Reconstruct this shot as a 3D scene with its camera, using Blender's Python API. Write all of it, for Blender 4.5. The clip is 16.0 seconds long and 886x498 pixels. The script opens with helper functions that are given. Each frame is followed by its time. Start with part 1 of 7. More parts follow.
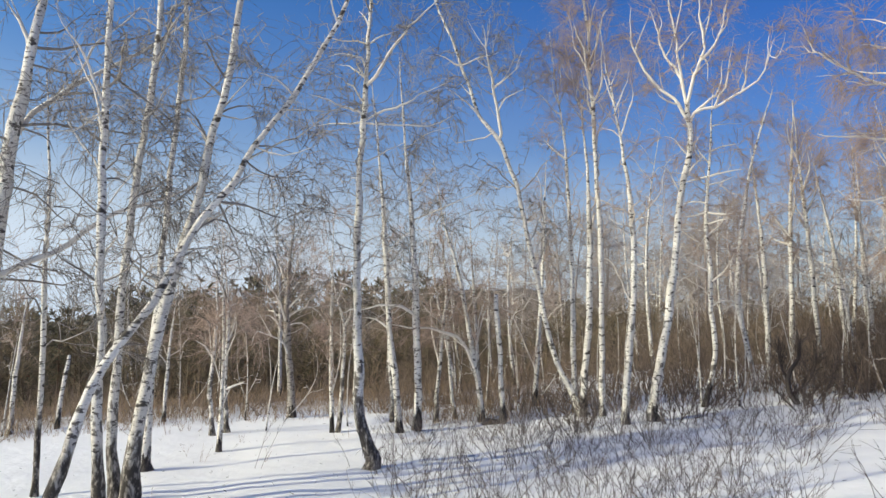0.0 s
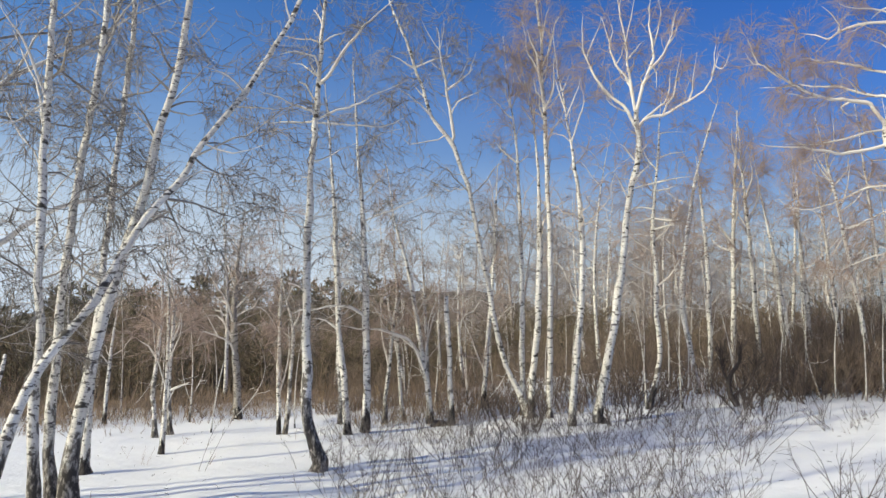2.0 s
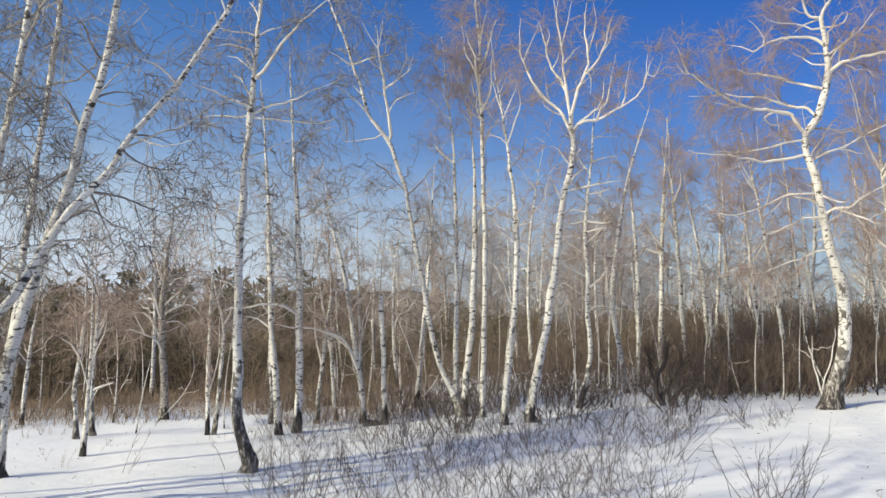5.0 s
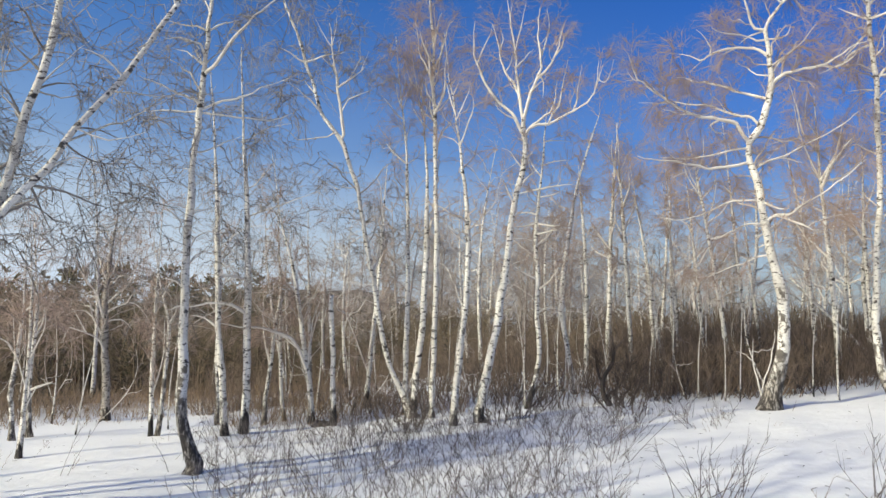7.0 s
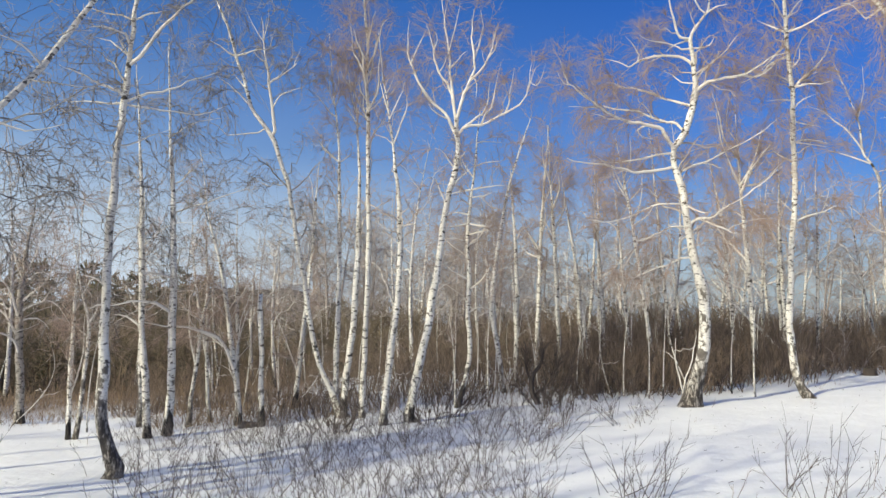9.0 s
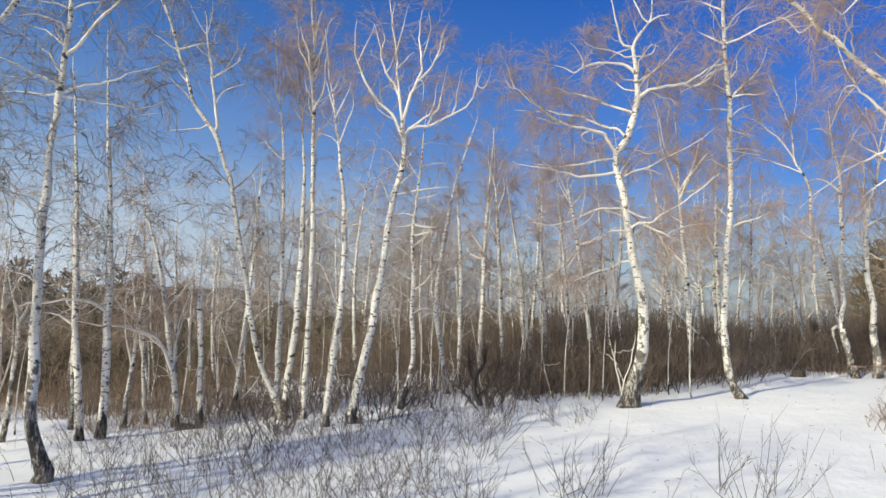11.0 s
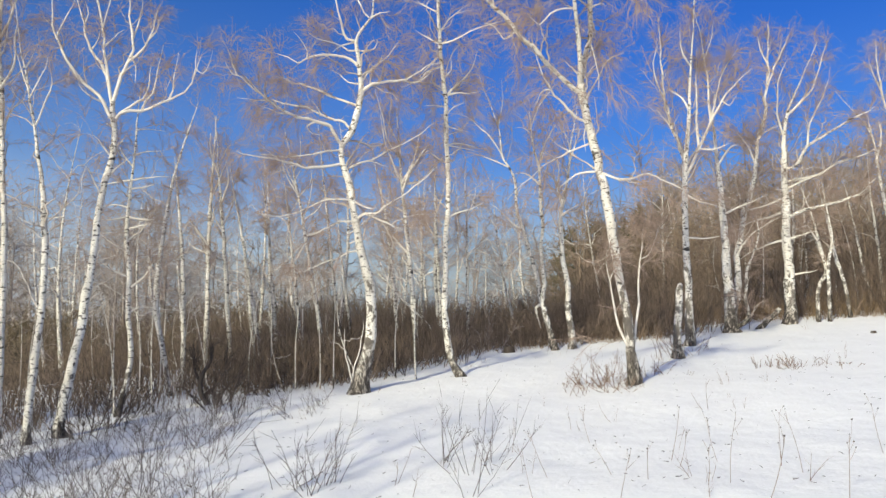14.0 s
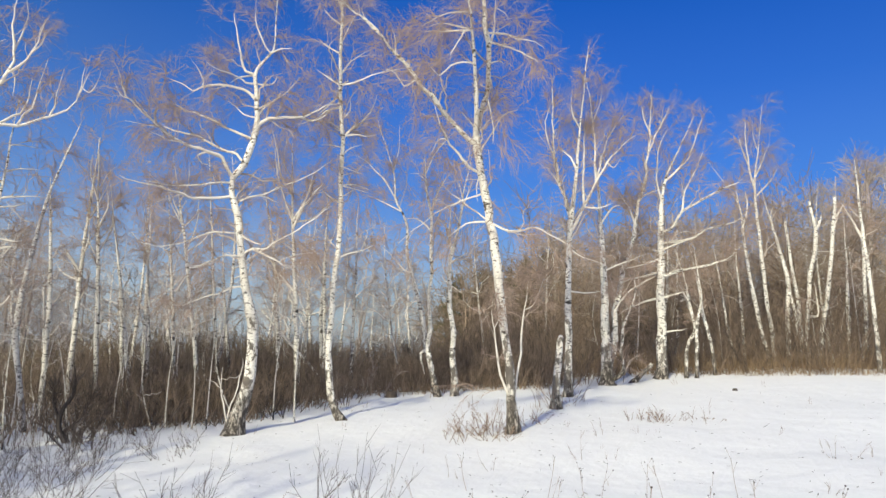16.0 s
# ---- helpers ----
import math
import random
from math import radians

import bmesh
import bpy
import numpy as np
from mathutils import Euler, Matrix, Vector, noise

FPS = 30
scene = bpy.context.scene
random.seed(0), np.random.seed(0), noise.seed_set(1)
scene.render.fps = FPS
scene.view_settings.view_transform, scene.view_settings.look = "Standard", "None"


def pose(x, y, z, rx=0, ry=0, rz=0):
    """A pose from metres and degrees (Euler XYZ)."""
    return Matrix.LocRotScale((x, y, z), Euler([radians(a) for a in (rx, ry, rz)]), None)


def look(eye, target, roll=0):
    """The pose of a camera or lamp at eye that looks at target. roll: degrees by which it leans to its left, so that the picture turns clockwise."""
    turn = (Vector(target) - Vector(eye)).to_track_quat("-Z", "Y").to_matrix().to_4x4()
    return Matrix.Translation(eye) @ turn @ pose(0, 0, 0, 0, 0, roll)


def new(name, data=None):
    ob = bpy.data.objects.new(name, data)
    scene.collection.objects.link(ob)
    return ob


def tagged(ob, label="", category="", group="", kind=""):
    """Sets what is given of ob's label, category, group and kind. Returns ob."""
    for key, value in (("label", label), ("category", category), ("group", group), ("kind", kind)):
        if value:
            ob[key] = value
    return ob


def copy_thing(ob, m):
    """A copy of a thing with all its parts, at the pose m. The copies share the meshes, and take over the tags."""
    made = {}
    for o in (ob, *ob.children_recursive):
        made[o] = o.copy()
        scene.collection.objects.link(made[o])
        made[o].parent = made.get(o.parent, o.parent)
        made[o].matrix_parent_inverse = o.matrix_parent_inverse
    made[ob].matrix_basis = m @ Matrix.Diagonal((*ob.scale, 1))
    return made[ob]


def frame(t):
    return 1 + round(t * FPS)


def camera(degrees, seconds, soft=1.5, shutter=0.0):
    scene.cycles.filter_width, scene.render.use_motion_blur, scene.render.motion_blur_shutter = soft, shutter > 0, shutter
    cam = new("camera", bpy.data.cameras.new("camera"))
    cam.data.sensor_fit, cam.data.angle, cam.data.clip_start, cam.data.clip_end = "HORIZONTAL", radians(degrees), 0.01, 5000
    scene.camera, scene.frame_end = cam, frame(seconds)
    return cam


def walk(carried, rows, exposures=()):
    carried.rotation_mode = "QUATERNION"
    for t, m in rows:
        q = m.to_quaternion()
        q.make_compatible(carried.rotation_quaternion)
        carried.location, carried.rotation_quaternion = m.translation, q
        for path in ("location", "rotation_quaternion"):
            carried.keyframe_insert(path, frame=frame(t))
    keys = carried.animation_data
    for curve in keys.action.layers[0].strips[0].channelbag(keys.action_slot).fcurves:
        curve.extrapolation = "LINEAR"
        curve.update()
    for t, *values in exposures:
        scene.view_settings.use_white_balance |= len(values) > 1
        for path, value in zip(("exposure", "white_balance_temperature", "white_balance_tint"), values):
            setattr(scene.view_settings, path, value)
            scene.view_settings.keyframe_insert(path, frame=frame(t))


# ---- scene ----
cam = camera(60.15, 16.0, soft=1.5)
PATH = [
    (0.0, pose(0.0, 0.0, 1.6, 95.50, 0, -0.00) @ pose(0, 0, 0, 0, 0, -0.00)),
    (0.5, pose(0.0, 0.0, 1.6, 95.53, 0, -1.07) @ pose(0, 0, 0, 0, 0, 0.21)),
    (1.0, pose(0.0, 0.0, 1.6, 95.57, 0, -2.03) @ pose(0, 0, 0, 0, 0, 0.36)),
    (1.5, pose(0.0, 0.0, 1.6, 95.59, 0, -2.96) @ pose(0, 0, 0, 0, 0, 0.53)),
    (2.0, pose(0.0, 0.0, 1.6, 95.64, 0, -3.68) @ pose(0, 0, 0, 0, 0, 0.48)),
    (2.5, pose(0.0, 0.0, 1.6, 95.66, 0, -4.41) @ pose(0, 0, 0, 0, 0, 0.32)),
    (3.0, pose(0.0, 0.0, 1.6, 95.61, 0, -5.03) @ pose(0, 0, 0, 0, 0, 0.53)),
    (3.5, pose(0.0, 0.0, 1.6, 95.59, 0, -5.83) @ pose(0, 0, 0, 0, 0, 0.68)),
    (4.0, pose(0.0, 0.0, 1.6, 95.59, 0, -6.81) @ pose(0, 0, 0, 0, 0, 0.71)),
    (6.5, pose(0.0, 0.0, 1.6, 95.77, 0, -11.08) @ pose(0, 0, 0, 0, 0, 1.16)),
    (7.0, pose(0.0, 0.0, 1.6, 95.77, 0, -12.17) @ pose(0, 0, 0, 0, 0, 1.26)),
    (7.5, pose(0.0, 0.0, 1.6, 95.75, 0, -13.42) @ pose(0, 0, 0, 0, 0, 1.34)),
    (8.0, pose(0.0, 0.0, 1.6, 95.77, 0, -14.87) @ pose(0, 0, 0, 0, 0, 1.19)),
    (8.5, pose(0.0, 0.0, 1.6, 95.79, 0, -16.03) @ pose(0, 0, 0, 0, 0, 1.27)),
    (9.0, pose(0.0, 0.0, 1.6, 95.84, 0, -17.28) @ pose(0, 0, 0, 0, 0, 1.31)),
    (11.5, pose(0.0, 0.0, 1.6, 96.10, 0, -22.44) @ pose(0, 0, 0, 0, 0, 1.59)),
    (12.0, pose(0.0, 0.0, 1.6, 96.19, 0, -23.45) @ pose(0, 0, 0, 0, 0, 1.56)),
    (12.5, pose(0.0, 0.0, 1.6, 96.25, 0, -24.39) @ pose(0, 0, 0, 0, 0, 1.58)),
    (12.8, pose(0.0, 0.0, 1.6, 96.31, 0, -25.24) @ pose(0, 0, 0, 0, 0, 0.88)),
    (13.0, pose(0.0, 0.0, 1.6, 96.39, 0, -26.57) @ pose(0, 0, 0, 0, 0, -0.22)),
    (13.2, pose(0.0, 0.0, 1.6, 96.02, 0, -31.12) @ pose(0, 0, 0, 0, 0, -2.14)),
    (13.3, pose(0.0, 0.0, 1.6, 95.89, 0, -32.34) @ pose(0, 0, 0, 0, 0, -2.32)),
    (13.5, pose(0.0, 0.0, 1.6, 95.72, 0, -34.76) @ pose(0, 0, 0, 0, 0, -2.29)),
    (13.7, pose(0.0, 0.0, 1.6, 95.47, 0, -38.00) @ pose(0, 0, 0, 0, 0, -2.50)),
    (14.0, pose(0.0, 0.0, 1.6, 95.36, 0, -41.68) @ pose(0, 0, 0, 0, 0, -1.58)),
    (14.5, pose(0.0, 0.0, 1.6, 95.95, 0, -45.82) @ pose(0, 0, 0, 0, 0, -1.02)),
    (15.0, pose(0.0, 0.0, 1.6, 97.16, 0, -47.90) @ pose(0, 0, 0, 0, 0, -0.34)),
    (15.5, pose(0.0, 0.0, 1.6, 97.96, 0, -48.91) @ pose(0, 0, 0, 0, 0, 0.31)),
    (16.0, pose(0.0, 0.0, 1.6, 98.55, 0, -50.02) @ pose(0, 0, 0, 0, 0, 0.74)),
]
walk(cam, PATH)

# ---- light ----
SUN_FROM = radians(197.5)          # bearing of the sun, from +x anticlockwise
SUN_UP = radians(30)
scene.view_settings.exposure = 0.085
world = bpy.data.worlds.new("sky")
scene.world = world
world.use_nodes = True
wn = world.node_tree.nodes
sky = wn.new("ShaderNodeTexSky")
sky.sky_type, sky.sun_disc = "NISHITA", False
sky.sun_elevation, sky.sun_rotation = SUN_UP, math.pi / 2 - SUN_FROM
sky.altitude, sky.air_density, sky.dust_density, sky.ozone_density = 300, 1.1, 5.0, 4.0
wn["Background"].inputs["Strength"].default_value = 0.142
vivid = wn.new("ShaderNodeHueSaturation")
world.node_tree.links.new(sky.outputs[0], vivid.inputs["Color"])
# pale haze all round the horizon
place = wn.new("ShaderNodeTexCoord")
split = wn.new("ShaderNodeSeparateXYZ")
haze = wn.new("ShaderNodeValToRGB")
haze.color_ramp.elements[0].position, haze.color_ramp.elements[0].color = 0.0, (0.90, 0.90, 0.90, 1)
haze.color_ramp.elements[1].position, haze.color_ramp.elements[1].color = 0.50, (0, 0, 0, 1)
for at, much in ((0.10, 0.60), (0.22, 0.22), (0.34, 0.09)):
    step = haze.color_ramp.elements.new(at)
    step.color = (much, much, much, 1)
blend = wn.new("ShaderNodeMix")
blend.data_type = "RGBA"
blend.inputs[7].default_value = (4.4, 5.1, 5.9, 1)
world.node_tree.links.new(place.outputs["Generated"], split.inputs[0])
# the haze is brighter towards the sun
sunward = wn.new("ShaderNodeVectorMath")
sunward.operation = "DOT_PRODUCT"
sunward.inputs[1].default_value = (math.cos(SUN_FROM), math.sin(SUN_FROM), 0)
gain = wn.new("ShaderNodeMath")
gain.operation = "MULTIPLY_ADD"
gain.inputs[1].default_value, gain.inputs[2].default_value = 1.05, 1.50
thick = wn.new("ShaderNodeMath")
thick.operation, thick.use_clamp = "MULTIPLY", True
world.node_tree.links.new(place.outputs["Generated"], sunward.inputs[0])
world.node_tree.links.new(sunward.outputs["Value"], gain.inputs[0])
# and the sky pales around it
veil = wn.new("ShaderNodeMapRange")
for socket, value in (("From Min", 0.25), ("From Max", 0.95), ("To Min", 1.74), ("To Max", 0.75)):
    veil.inputs[socket].default_value = value
world.node_tree.links.new(sunward.outputs["Value"], veil.inputs["Value"])
world.node_tree.links.new(veil.outputs[0], vivid.inputs["Saturation"])
world.node_tree.links.new(split.outputs[2], haze.inputs[0])
# a greener blue towards the sun, a more violet one away from it
tint = wn.new("ShaderNodeMath")
tint.operation = "MULTIPLY_ADD"
tint.inputs[1].default_value, tint.inputs[2].default_value = -0.0165, 0.511
world.node_tree.links.new(sunward.outputs["Value"], tint.inputs[0])
world.node_tree.links.new(tint.outputs[0], vivid.inputs["Hue"])
world.node_tree.links.new(gain.outputs[0], thick.inputs[0])
world.node_tree.links.new(haze.outputs[0], thick.inputs[1])
world.node_tree.links.new(thick.outputs[0], blend.inputs[0])
world.node_tree.links.new(vivid.outputs[0], blend.inputs[6])
world.node_tree.links.new(blend.outputs[2], wn["Background"].inputs["Color"])
sun = new("sun", bpy.data.lights.new("sun", "SUN"))
sun.data.energy, sun.data.angle, sun.data.color = 3.6, radians(0.6), (1.0, 0.945, 0.67)
sun.matrix_world = look((-30 * math.cos(SUN_UP), -11, 20), (-30 * math.cos(SUN_UP) + math.cos(SUN_FROM + math.pi) * math.cos(SUN_UP), -11 + math.sin(SUN_FROM + math.pi) * math.cos(SUN_UP), 20 - math.sin(SUN_UP)))


# ---- materials ----
class Nodes:
    """A material with short ways to add and link nodes."""

    def __init__(self, name):
        self.mat = bpy.data.materials.new(name)
        self.mat.use_nodes = True
        self.tree = self.mat.node_tree
        self.out = self.tree.nodes["Principled BSDF"]

    def add(self, kind, links=(), **values):
        node = self.tree.nodes.new("ShaderNode" + kind)
        for key, value in values.items():
            if key == "data_type":
                node.data_type = value
            elif key == "blend_type":
                node.blend_type = value
            elif key == "operation":
                node.operation = value
        for source, socket in links:
            self.tree.links.new(source, node.inputs[socket])
        return node

    def link(self, source, socket):
        self.tree.links.new(source, self.out.inputs[socket])

    def coords(self, scale):
        co = self.add("TexCoord")
        m = self.add("Mapping", [(co.outputs["Object"], 0)])
        m.inputs["Scale"].default_value = scale
        return m.outputs[0]

    def noise(self, scale, vec, detail=4.0, rough=0.55):
        n = self.add("TexNoise", [(vec, "Vector")])
        n.inputs["Scale"].default_value = scale
        n.inputs["Detail"].default_value = detail
        n.inputs["Roughness"].default_value = rough
        return n.outputs[0]

    def ramp(self, fac, *stops):
        r = self.add("ValToRGB", [(fac, 0)])
        el = r.color_ramp.elements
        while len(el) < len(stops):
            el.new(0.5)
        for e, (p, c) in zip(el, stops):
            e.position = p
            e.color = (c, c, c, 1) if isinstance(c, (int, float)) else (*c, 1)
        return r.outputs[0]

    def mix(self, fac, a, b, blend="MIX"):
        m = self.add("Mix", data_type="RGBA", blend_type=blend)
        for value, i in ((fac, 0), (a, 6), (b, 7)):
            if isinstance(value, (int, float)):
                m.inputs[i].default_value = value
            elif isinstance(value, tuple):
                m.inputs[i].default_value = (*value, 1)
            else:
                self.tree.links.new(value, m.inputs[i])
        return m.outputs[2]

    def math(self, op, a, b=0.0):
        m = self.add("Math", operation=op)
        for value, i in ((a, 0), (b, 1)):
            if isinstance(value, (int, float)):
                m.inputs[i].default_value = value
            else:
                self.tree.links.new(value, m.inputs[i])
        return m.outputs[0]

    def bump(self, height, strength, distance):
        b = self.add("Bump", [(height, "Height")])
        b.inputs["Strength"].default_value = strength
        b.inputs["Distance"].default_value = distance
        self.link(b.outputs[0], "Normal")


def bark(name, white, grey, foot, marks=0.572, sooty=True, wear=0.46):
    """Birch bark: pale papery skin, level dark marks, a rough dark foot up to about that height."""
    n = Nodes(name)
    flat = n.coords((8.5, 8.5, 17))
    fine = n.coords((14, 14, 40))
    plain = n.coords((1, 1, 1))
    rnd = n.add("ObjectInfo").outputs["Random"]
    tone = n.mix(n.ramp(n.noise(3.0, plain), (0.35, 0.0), (0.7, 1.0)), white, grey)
    tone = n.mix(n.math("MULTIPLY", rnd, 0.3), tone, grey)
    dash = n.ramp(n.noise(1.7, flat, 3.0, 0.6), (marks, 0.0), (marks + 0.045, 1.0))
    tick = n.ramp(n.noise(1.7, fine, 2.0, 0.6), (0.60, 0.0), (0.66, 0.8))
    scar = n.ramp(n.noise(2.6, n.coords((1.6, 1.6, 3.4)), 3.0), (0.62, 0.0), (0.67, 1.0))
    z = n.add("SeparateXYZ", [(plain, 0)]).outputs[2]
    rough_edge = n.math("ADD", z, n.math("MULTIPLY", n.noise(5.0, n.coords((1.6, 1.6, 0.35)), 8.0, 0.75), -2.1))
    black = n.ramp(n.math("ADD", n.math("ADD", rough_edge, n.math("MULTIPLY", rnd, 0.45)), 0.5 - foot + 0.95), *(((0.40, 1.0), (0.54, 0.0)) if sooty else ((0.30, 1.0), (0.62, 0.0))))
    dark = n.mix(n.ramp(n.noise(15.0, n.coords((1, 1, 0.35)), 6.0, 0.7), (0.50, 0.0), (0.72, 1.0)), (0.012, 0.009, 0.008), (0.17, 0.135, 0.115)) if sooty else n.mix(n.ramp(n.noise(24.0, n.coords((1, 1, 0.4)), 5.0, 0.65), (0.49, 0.0), (0.66, 1.0)), (0.04, 0.032, 0.027), (0.50, 0.45, 0.395))
    col = n.mix(tick, tone, (0.26, 0.225, 0.195))
    col = n.mix(dash, col, (0.085, 0.07, 0.062))
    col = n.mix(scar, col, (0.05, 0.042, 0.037))
    worn = n.math("ADD", n.noise(3.2, n.coords((2.2, 2.2, 1.3)), 6.0, 0.68), n.math("MULTIPLY", z, -0.11))
    col = n.mix(n.ramp(worn, (wear, 0.0), (wear + 0.05, 1.0)), col, n.mix(n.noise(18.0, plain), (0.05, 0.042, 0.036), (0.22, 0.19, 0.165)))
    col = n.mix(black, col, dark)
    n.link(col, "Base Color")
    n.out.inputs["Roughness"].default_value = 0.72
    n.bump(n.math("ADD", n.noise(9.0, flat, 5.0), n.math("MULTIPLY", n.noise(30.0, plain), 0.6)), 0.7, 0.02)
    return n.mat


def wood(name, a, b, scale=6.0):
    n = Nodes(name)
    rnd = n.add("NewGeometry").outputs["Random Per Island"]
    fac = n.math("MULTIPLY", n.math("ADD", n.noise(scale, n.coords((1, 1, 1))), rnd), 0.5)
    n.link(n.mix(n.ramp(fac, (0.3, 0.0), (0.7, 1.0)), a, b), "Base Color")
    n.out.inputs["Roughness"].default_value = 0.75
    return n.mat


BARK = {}
for key, low in (("low", 0.54), ("mid", 0.40), ("high", 0.85)):
    BARK[key] = bark("birch_bark_" + key, (0.87, 0.845, 0.795), (0.60, 0.56, 0.505), low, sooty=key == "mid", wear=0.41 if key == "low" else 0.43 if key == "high" else 0.47)
BARK["grey"] = bark("grey_birch_bark", (0.50, 0.46, 0.41), (0.27, 0.235, 0.205), 0.35, 0.54)
LIMB = wood("pale_limb_bark", (0.83, 0.80, 0.75), (0.60, 0.55, 0.49))
SHOOT = wood("brown_shoot_bark", (0.64, 0.57, 0.50), (0.34, 0.275, 0.23))
FARTWIG = wood("distant_twig_bark", (0.50, 0.44, 0.40), (0.31, 0.26, 0.235))
WILDSHOOT = wood("grey_shoot_bark", (0.56, 0.52, 0.47), (0.17, 0.145, 0.13))
WILDTWIG = wood("grey_twig_bark", (0.41, 0.37, 0.335), (0.10, 0.086, 0.077))
HAZETWIG = wood("pale_twig_bark", (0.37, 0.30, 0.275), (0.18, 0.142, 0.128))
RUSTTWIG = wood("rusty_twig_bark", (0.49, 0.365, 0.30), (0.26, 0.185, 0.15))
BRUSH = wood("brush_bark", (0.285, 0.211, 0.157), (0.085, 0.062, 0.047))
WOODS = wood("distant_branches", (0.26, 0.20, 0.128), (0.085, 0.068, 0.043))
EDGEWOODS = wood("brown_branches", (0.38, 0.285, 0.205), (0.19, 0.14, 0.10))
DRYGRASS = wood("dry_grass_blade", (0.34, 0.24, 0.14), (0.18, 0.12, 0.07))
DRY = wood("dry_stalk", (0.36, 0.265, 0.205), (0.18, 0.125, 0.095))
DARKBRUSH = wood("dark_bush_bark", (0.135, 0.098, 0.078), (0.045, 0.033, 0.027))
GREYSTEM = wood("grey_shrub_stem", (0.25, 0.21, 0.19), (0.08, 0.067, 0.061))
NEEDLE = wood("pine_needles", (0.17, 0.145, 0.082), (0.085, 0.08, 0.047))
PINEBARK = wood("pine_bark", (0.20, 0.11, 0.06), (0.10, 0.06, 0.04))

DARKWOOD = wood("dark_weathered_wood", (0.10, 0.075, 0.06), (0.035, 0.027, 0.022), 20)

n = Nodes("snow_and_dead_grass")
big = n.coords((1, 1, 1))
sep = n.add("SeparateXYZ", [(big, 0)])
lum = n.mix(n.noise(0.8, big), (0.775, 0.775, 0.775), (0.845, 0.845, 0.843))
lum = n.mix(n.ramp(n.noise(9.0, big, 6.0, 0.7), (0.69, 0.0), (0.76, 1.0)), lum, (0.42, 0.36, 0.29))
far = n.add("VectorMath", [(big, 0)], operation="LENGTH").outputs["Value"]
grass = n.mix(n.noise(3.0, big, 6.0), (0.15, 0.098, 0.062), (0.27, 0.19, 0.12))
west = n.ramp(n.math("ADD", n.math("MULTIPLY", sep.outputs[0], -0.05), 0.5), (0.20, 0.0), (0.41, 1.0))
edge = n.math("ADD", far, n.math("ADD", n.math("MULTIPLY", n.noise(0.5, big, 6.0), 7.0), n.math("MULTIPLY", west, 12.0)))
melt = n.ramp(n.math("MULTIPLY", edge, 0.01), (0.30, 0.0), (0.34, 1.0))
patch = n.ramp(n.noise(0.09, big, 3.0), (0.60, 1.0), (0.66, 0.25))
n.link(n.mix(n.math("MULTIPLY", melt, patch), lum, grass), "Base Color")
n.out.inputs["Roughness"].default_value = 0.62
n.out.inputs["Subsurface Weight"].default_value = 0.0
n.bump(n.math("ADD", n.noise(2.2, big, 6.0, 0.6), n.math("MULTIPLY", n.noise(28.0, big, 4.0), 0.12)), 0.45, 0.10)
SNOW = n.mat
n = Nodes("far_woodland")
co = n.coords((1, 1, 1))
n.link(n.mix(n.ramp(n.noise(0.03, co, 6.0), (0.4, 0.0), (0.6, 1.0)), (0.125, 0.092, 0.063), (0.075, 0.075, 0.05)), "Base Color")
n.out.inputs["Roughness"].default_value = 0.95
FARWOOD = n.mat

# ---- mesh tools ----
rng = np.random.default_rng(7)


def tubes(paths, radii, sides):
    """Vertices and quads of many tapered tubes: paths (n, k, 3), radii (n, k)."""
    count, k, _ = paths.shape
    tangent = np.gradient(paths, axis=1)
    tangent /= np.linalg.norm(tangent, axis=2, keepdims=True) + 1e-9
    mean = tangent.mean(1)
    ref = np.where(np.abs(mean[:, 2:3]) > 0.8, [[1.0, 0.15, 0.0]], [[0.1, 0.0, 1.0]])[:, None, :]
    side = np.cross(tangent, ref)
    side /= np.linalg.norm(side, axis=2, keepdims=True) + 1e-9
    up = np.cross(side, tangent)
    a = np.arange(sides) * 2 * np.pi / sides
    ring = side[:, :, None] * np.cos(a)[:, None] + up[:, :, None] * np.sin(a)[:, None]
    verts = paths[:, :, None] + ring * radii[:, :, None, None]
    i, j, s = np.meshgrid(np.arange(count), np.arange(k - 1), np.arange(sides), indexing="ij")
    at = lambda jj, ss: (i * k + jj) * sides + ss % sides
    quads = np.stack([at(j, s), at(j, s + 1), at(j + 1, s + 1), at(j + 1, s)], -1)
    return verts.reshape(-1, 3), quads.reshape(-1, 4)


def joined(pieces):
    verts, quads, start = [], [], 0
    for v, q in pieces:
        verts.append(v)
        quads.append(q + start)
        start += len(v)
    return np.concatenate(verts), np.concatenate(quads)


def mesh(name, verts, quads, material, smooth=True):
    me = bpy.data.meshes.new(name)
    me.vertices.add(len(verts))
    me.vertices.foreach_set("co", np.asarray(verts, np.float32).ravel())
    me.loops.add(len(quads) * 4)
    me.loops.foreach_set("vertex_index", np.asarray(quads, np.int32).ravel())
    me.polygons.add(len(quads))
    me.polygons.foreach_set("loop_start", np.arange(0, len(quads) * 4, 4, dtype=np.int32))
    me.polygons.foreach_set("use_smooth", np.full(len(quads), smooth))
    me.update(calc_edges=True)
    me.materials.append(material)
    return me


def part(name, data, parent, label="", kind=""):
    ob = new(name, data)
    ob.parent = parent
    return tagged(ob, label, kind=kind)


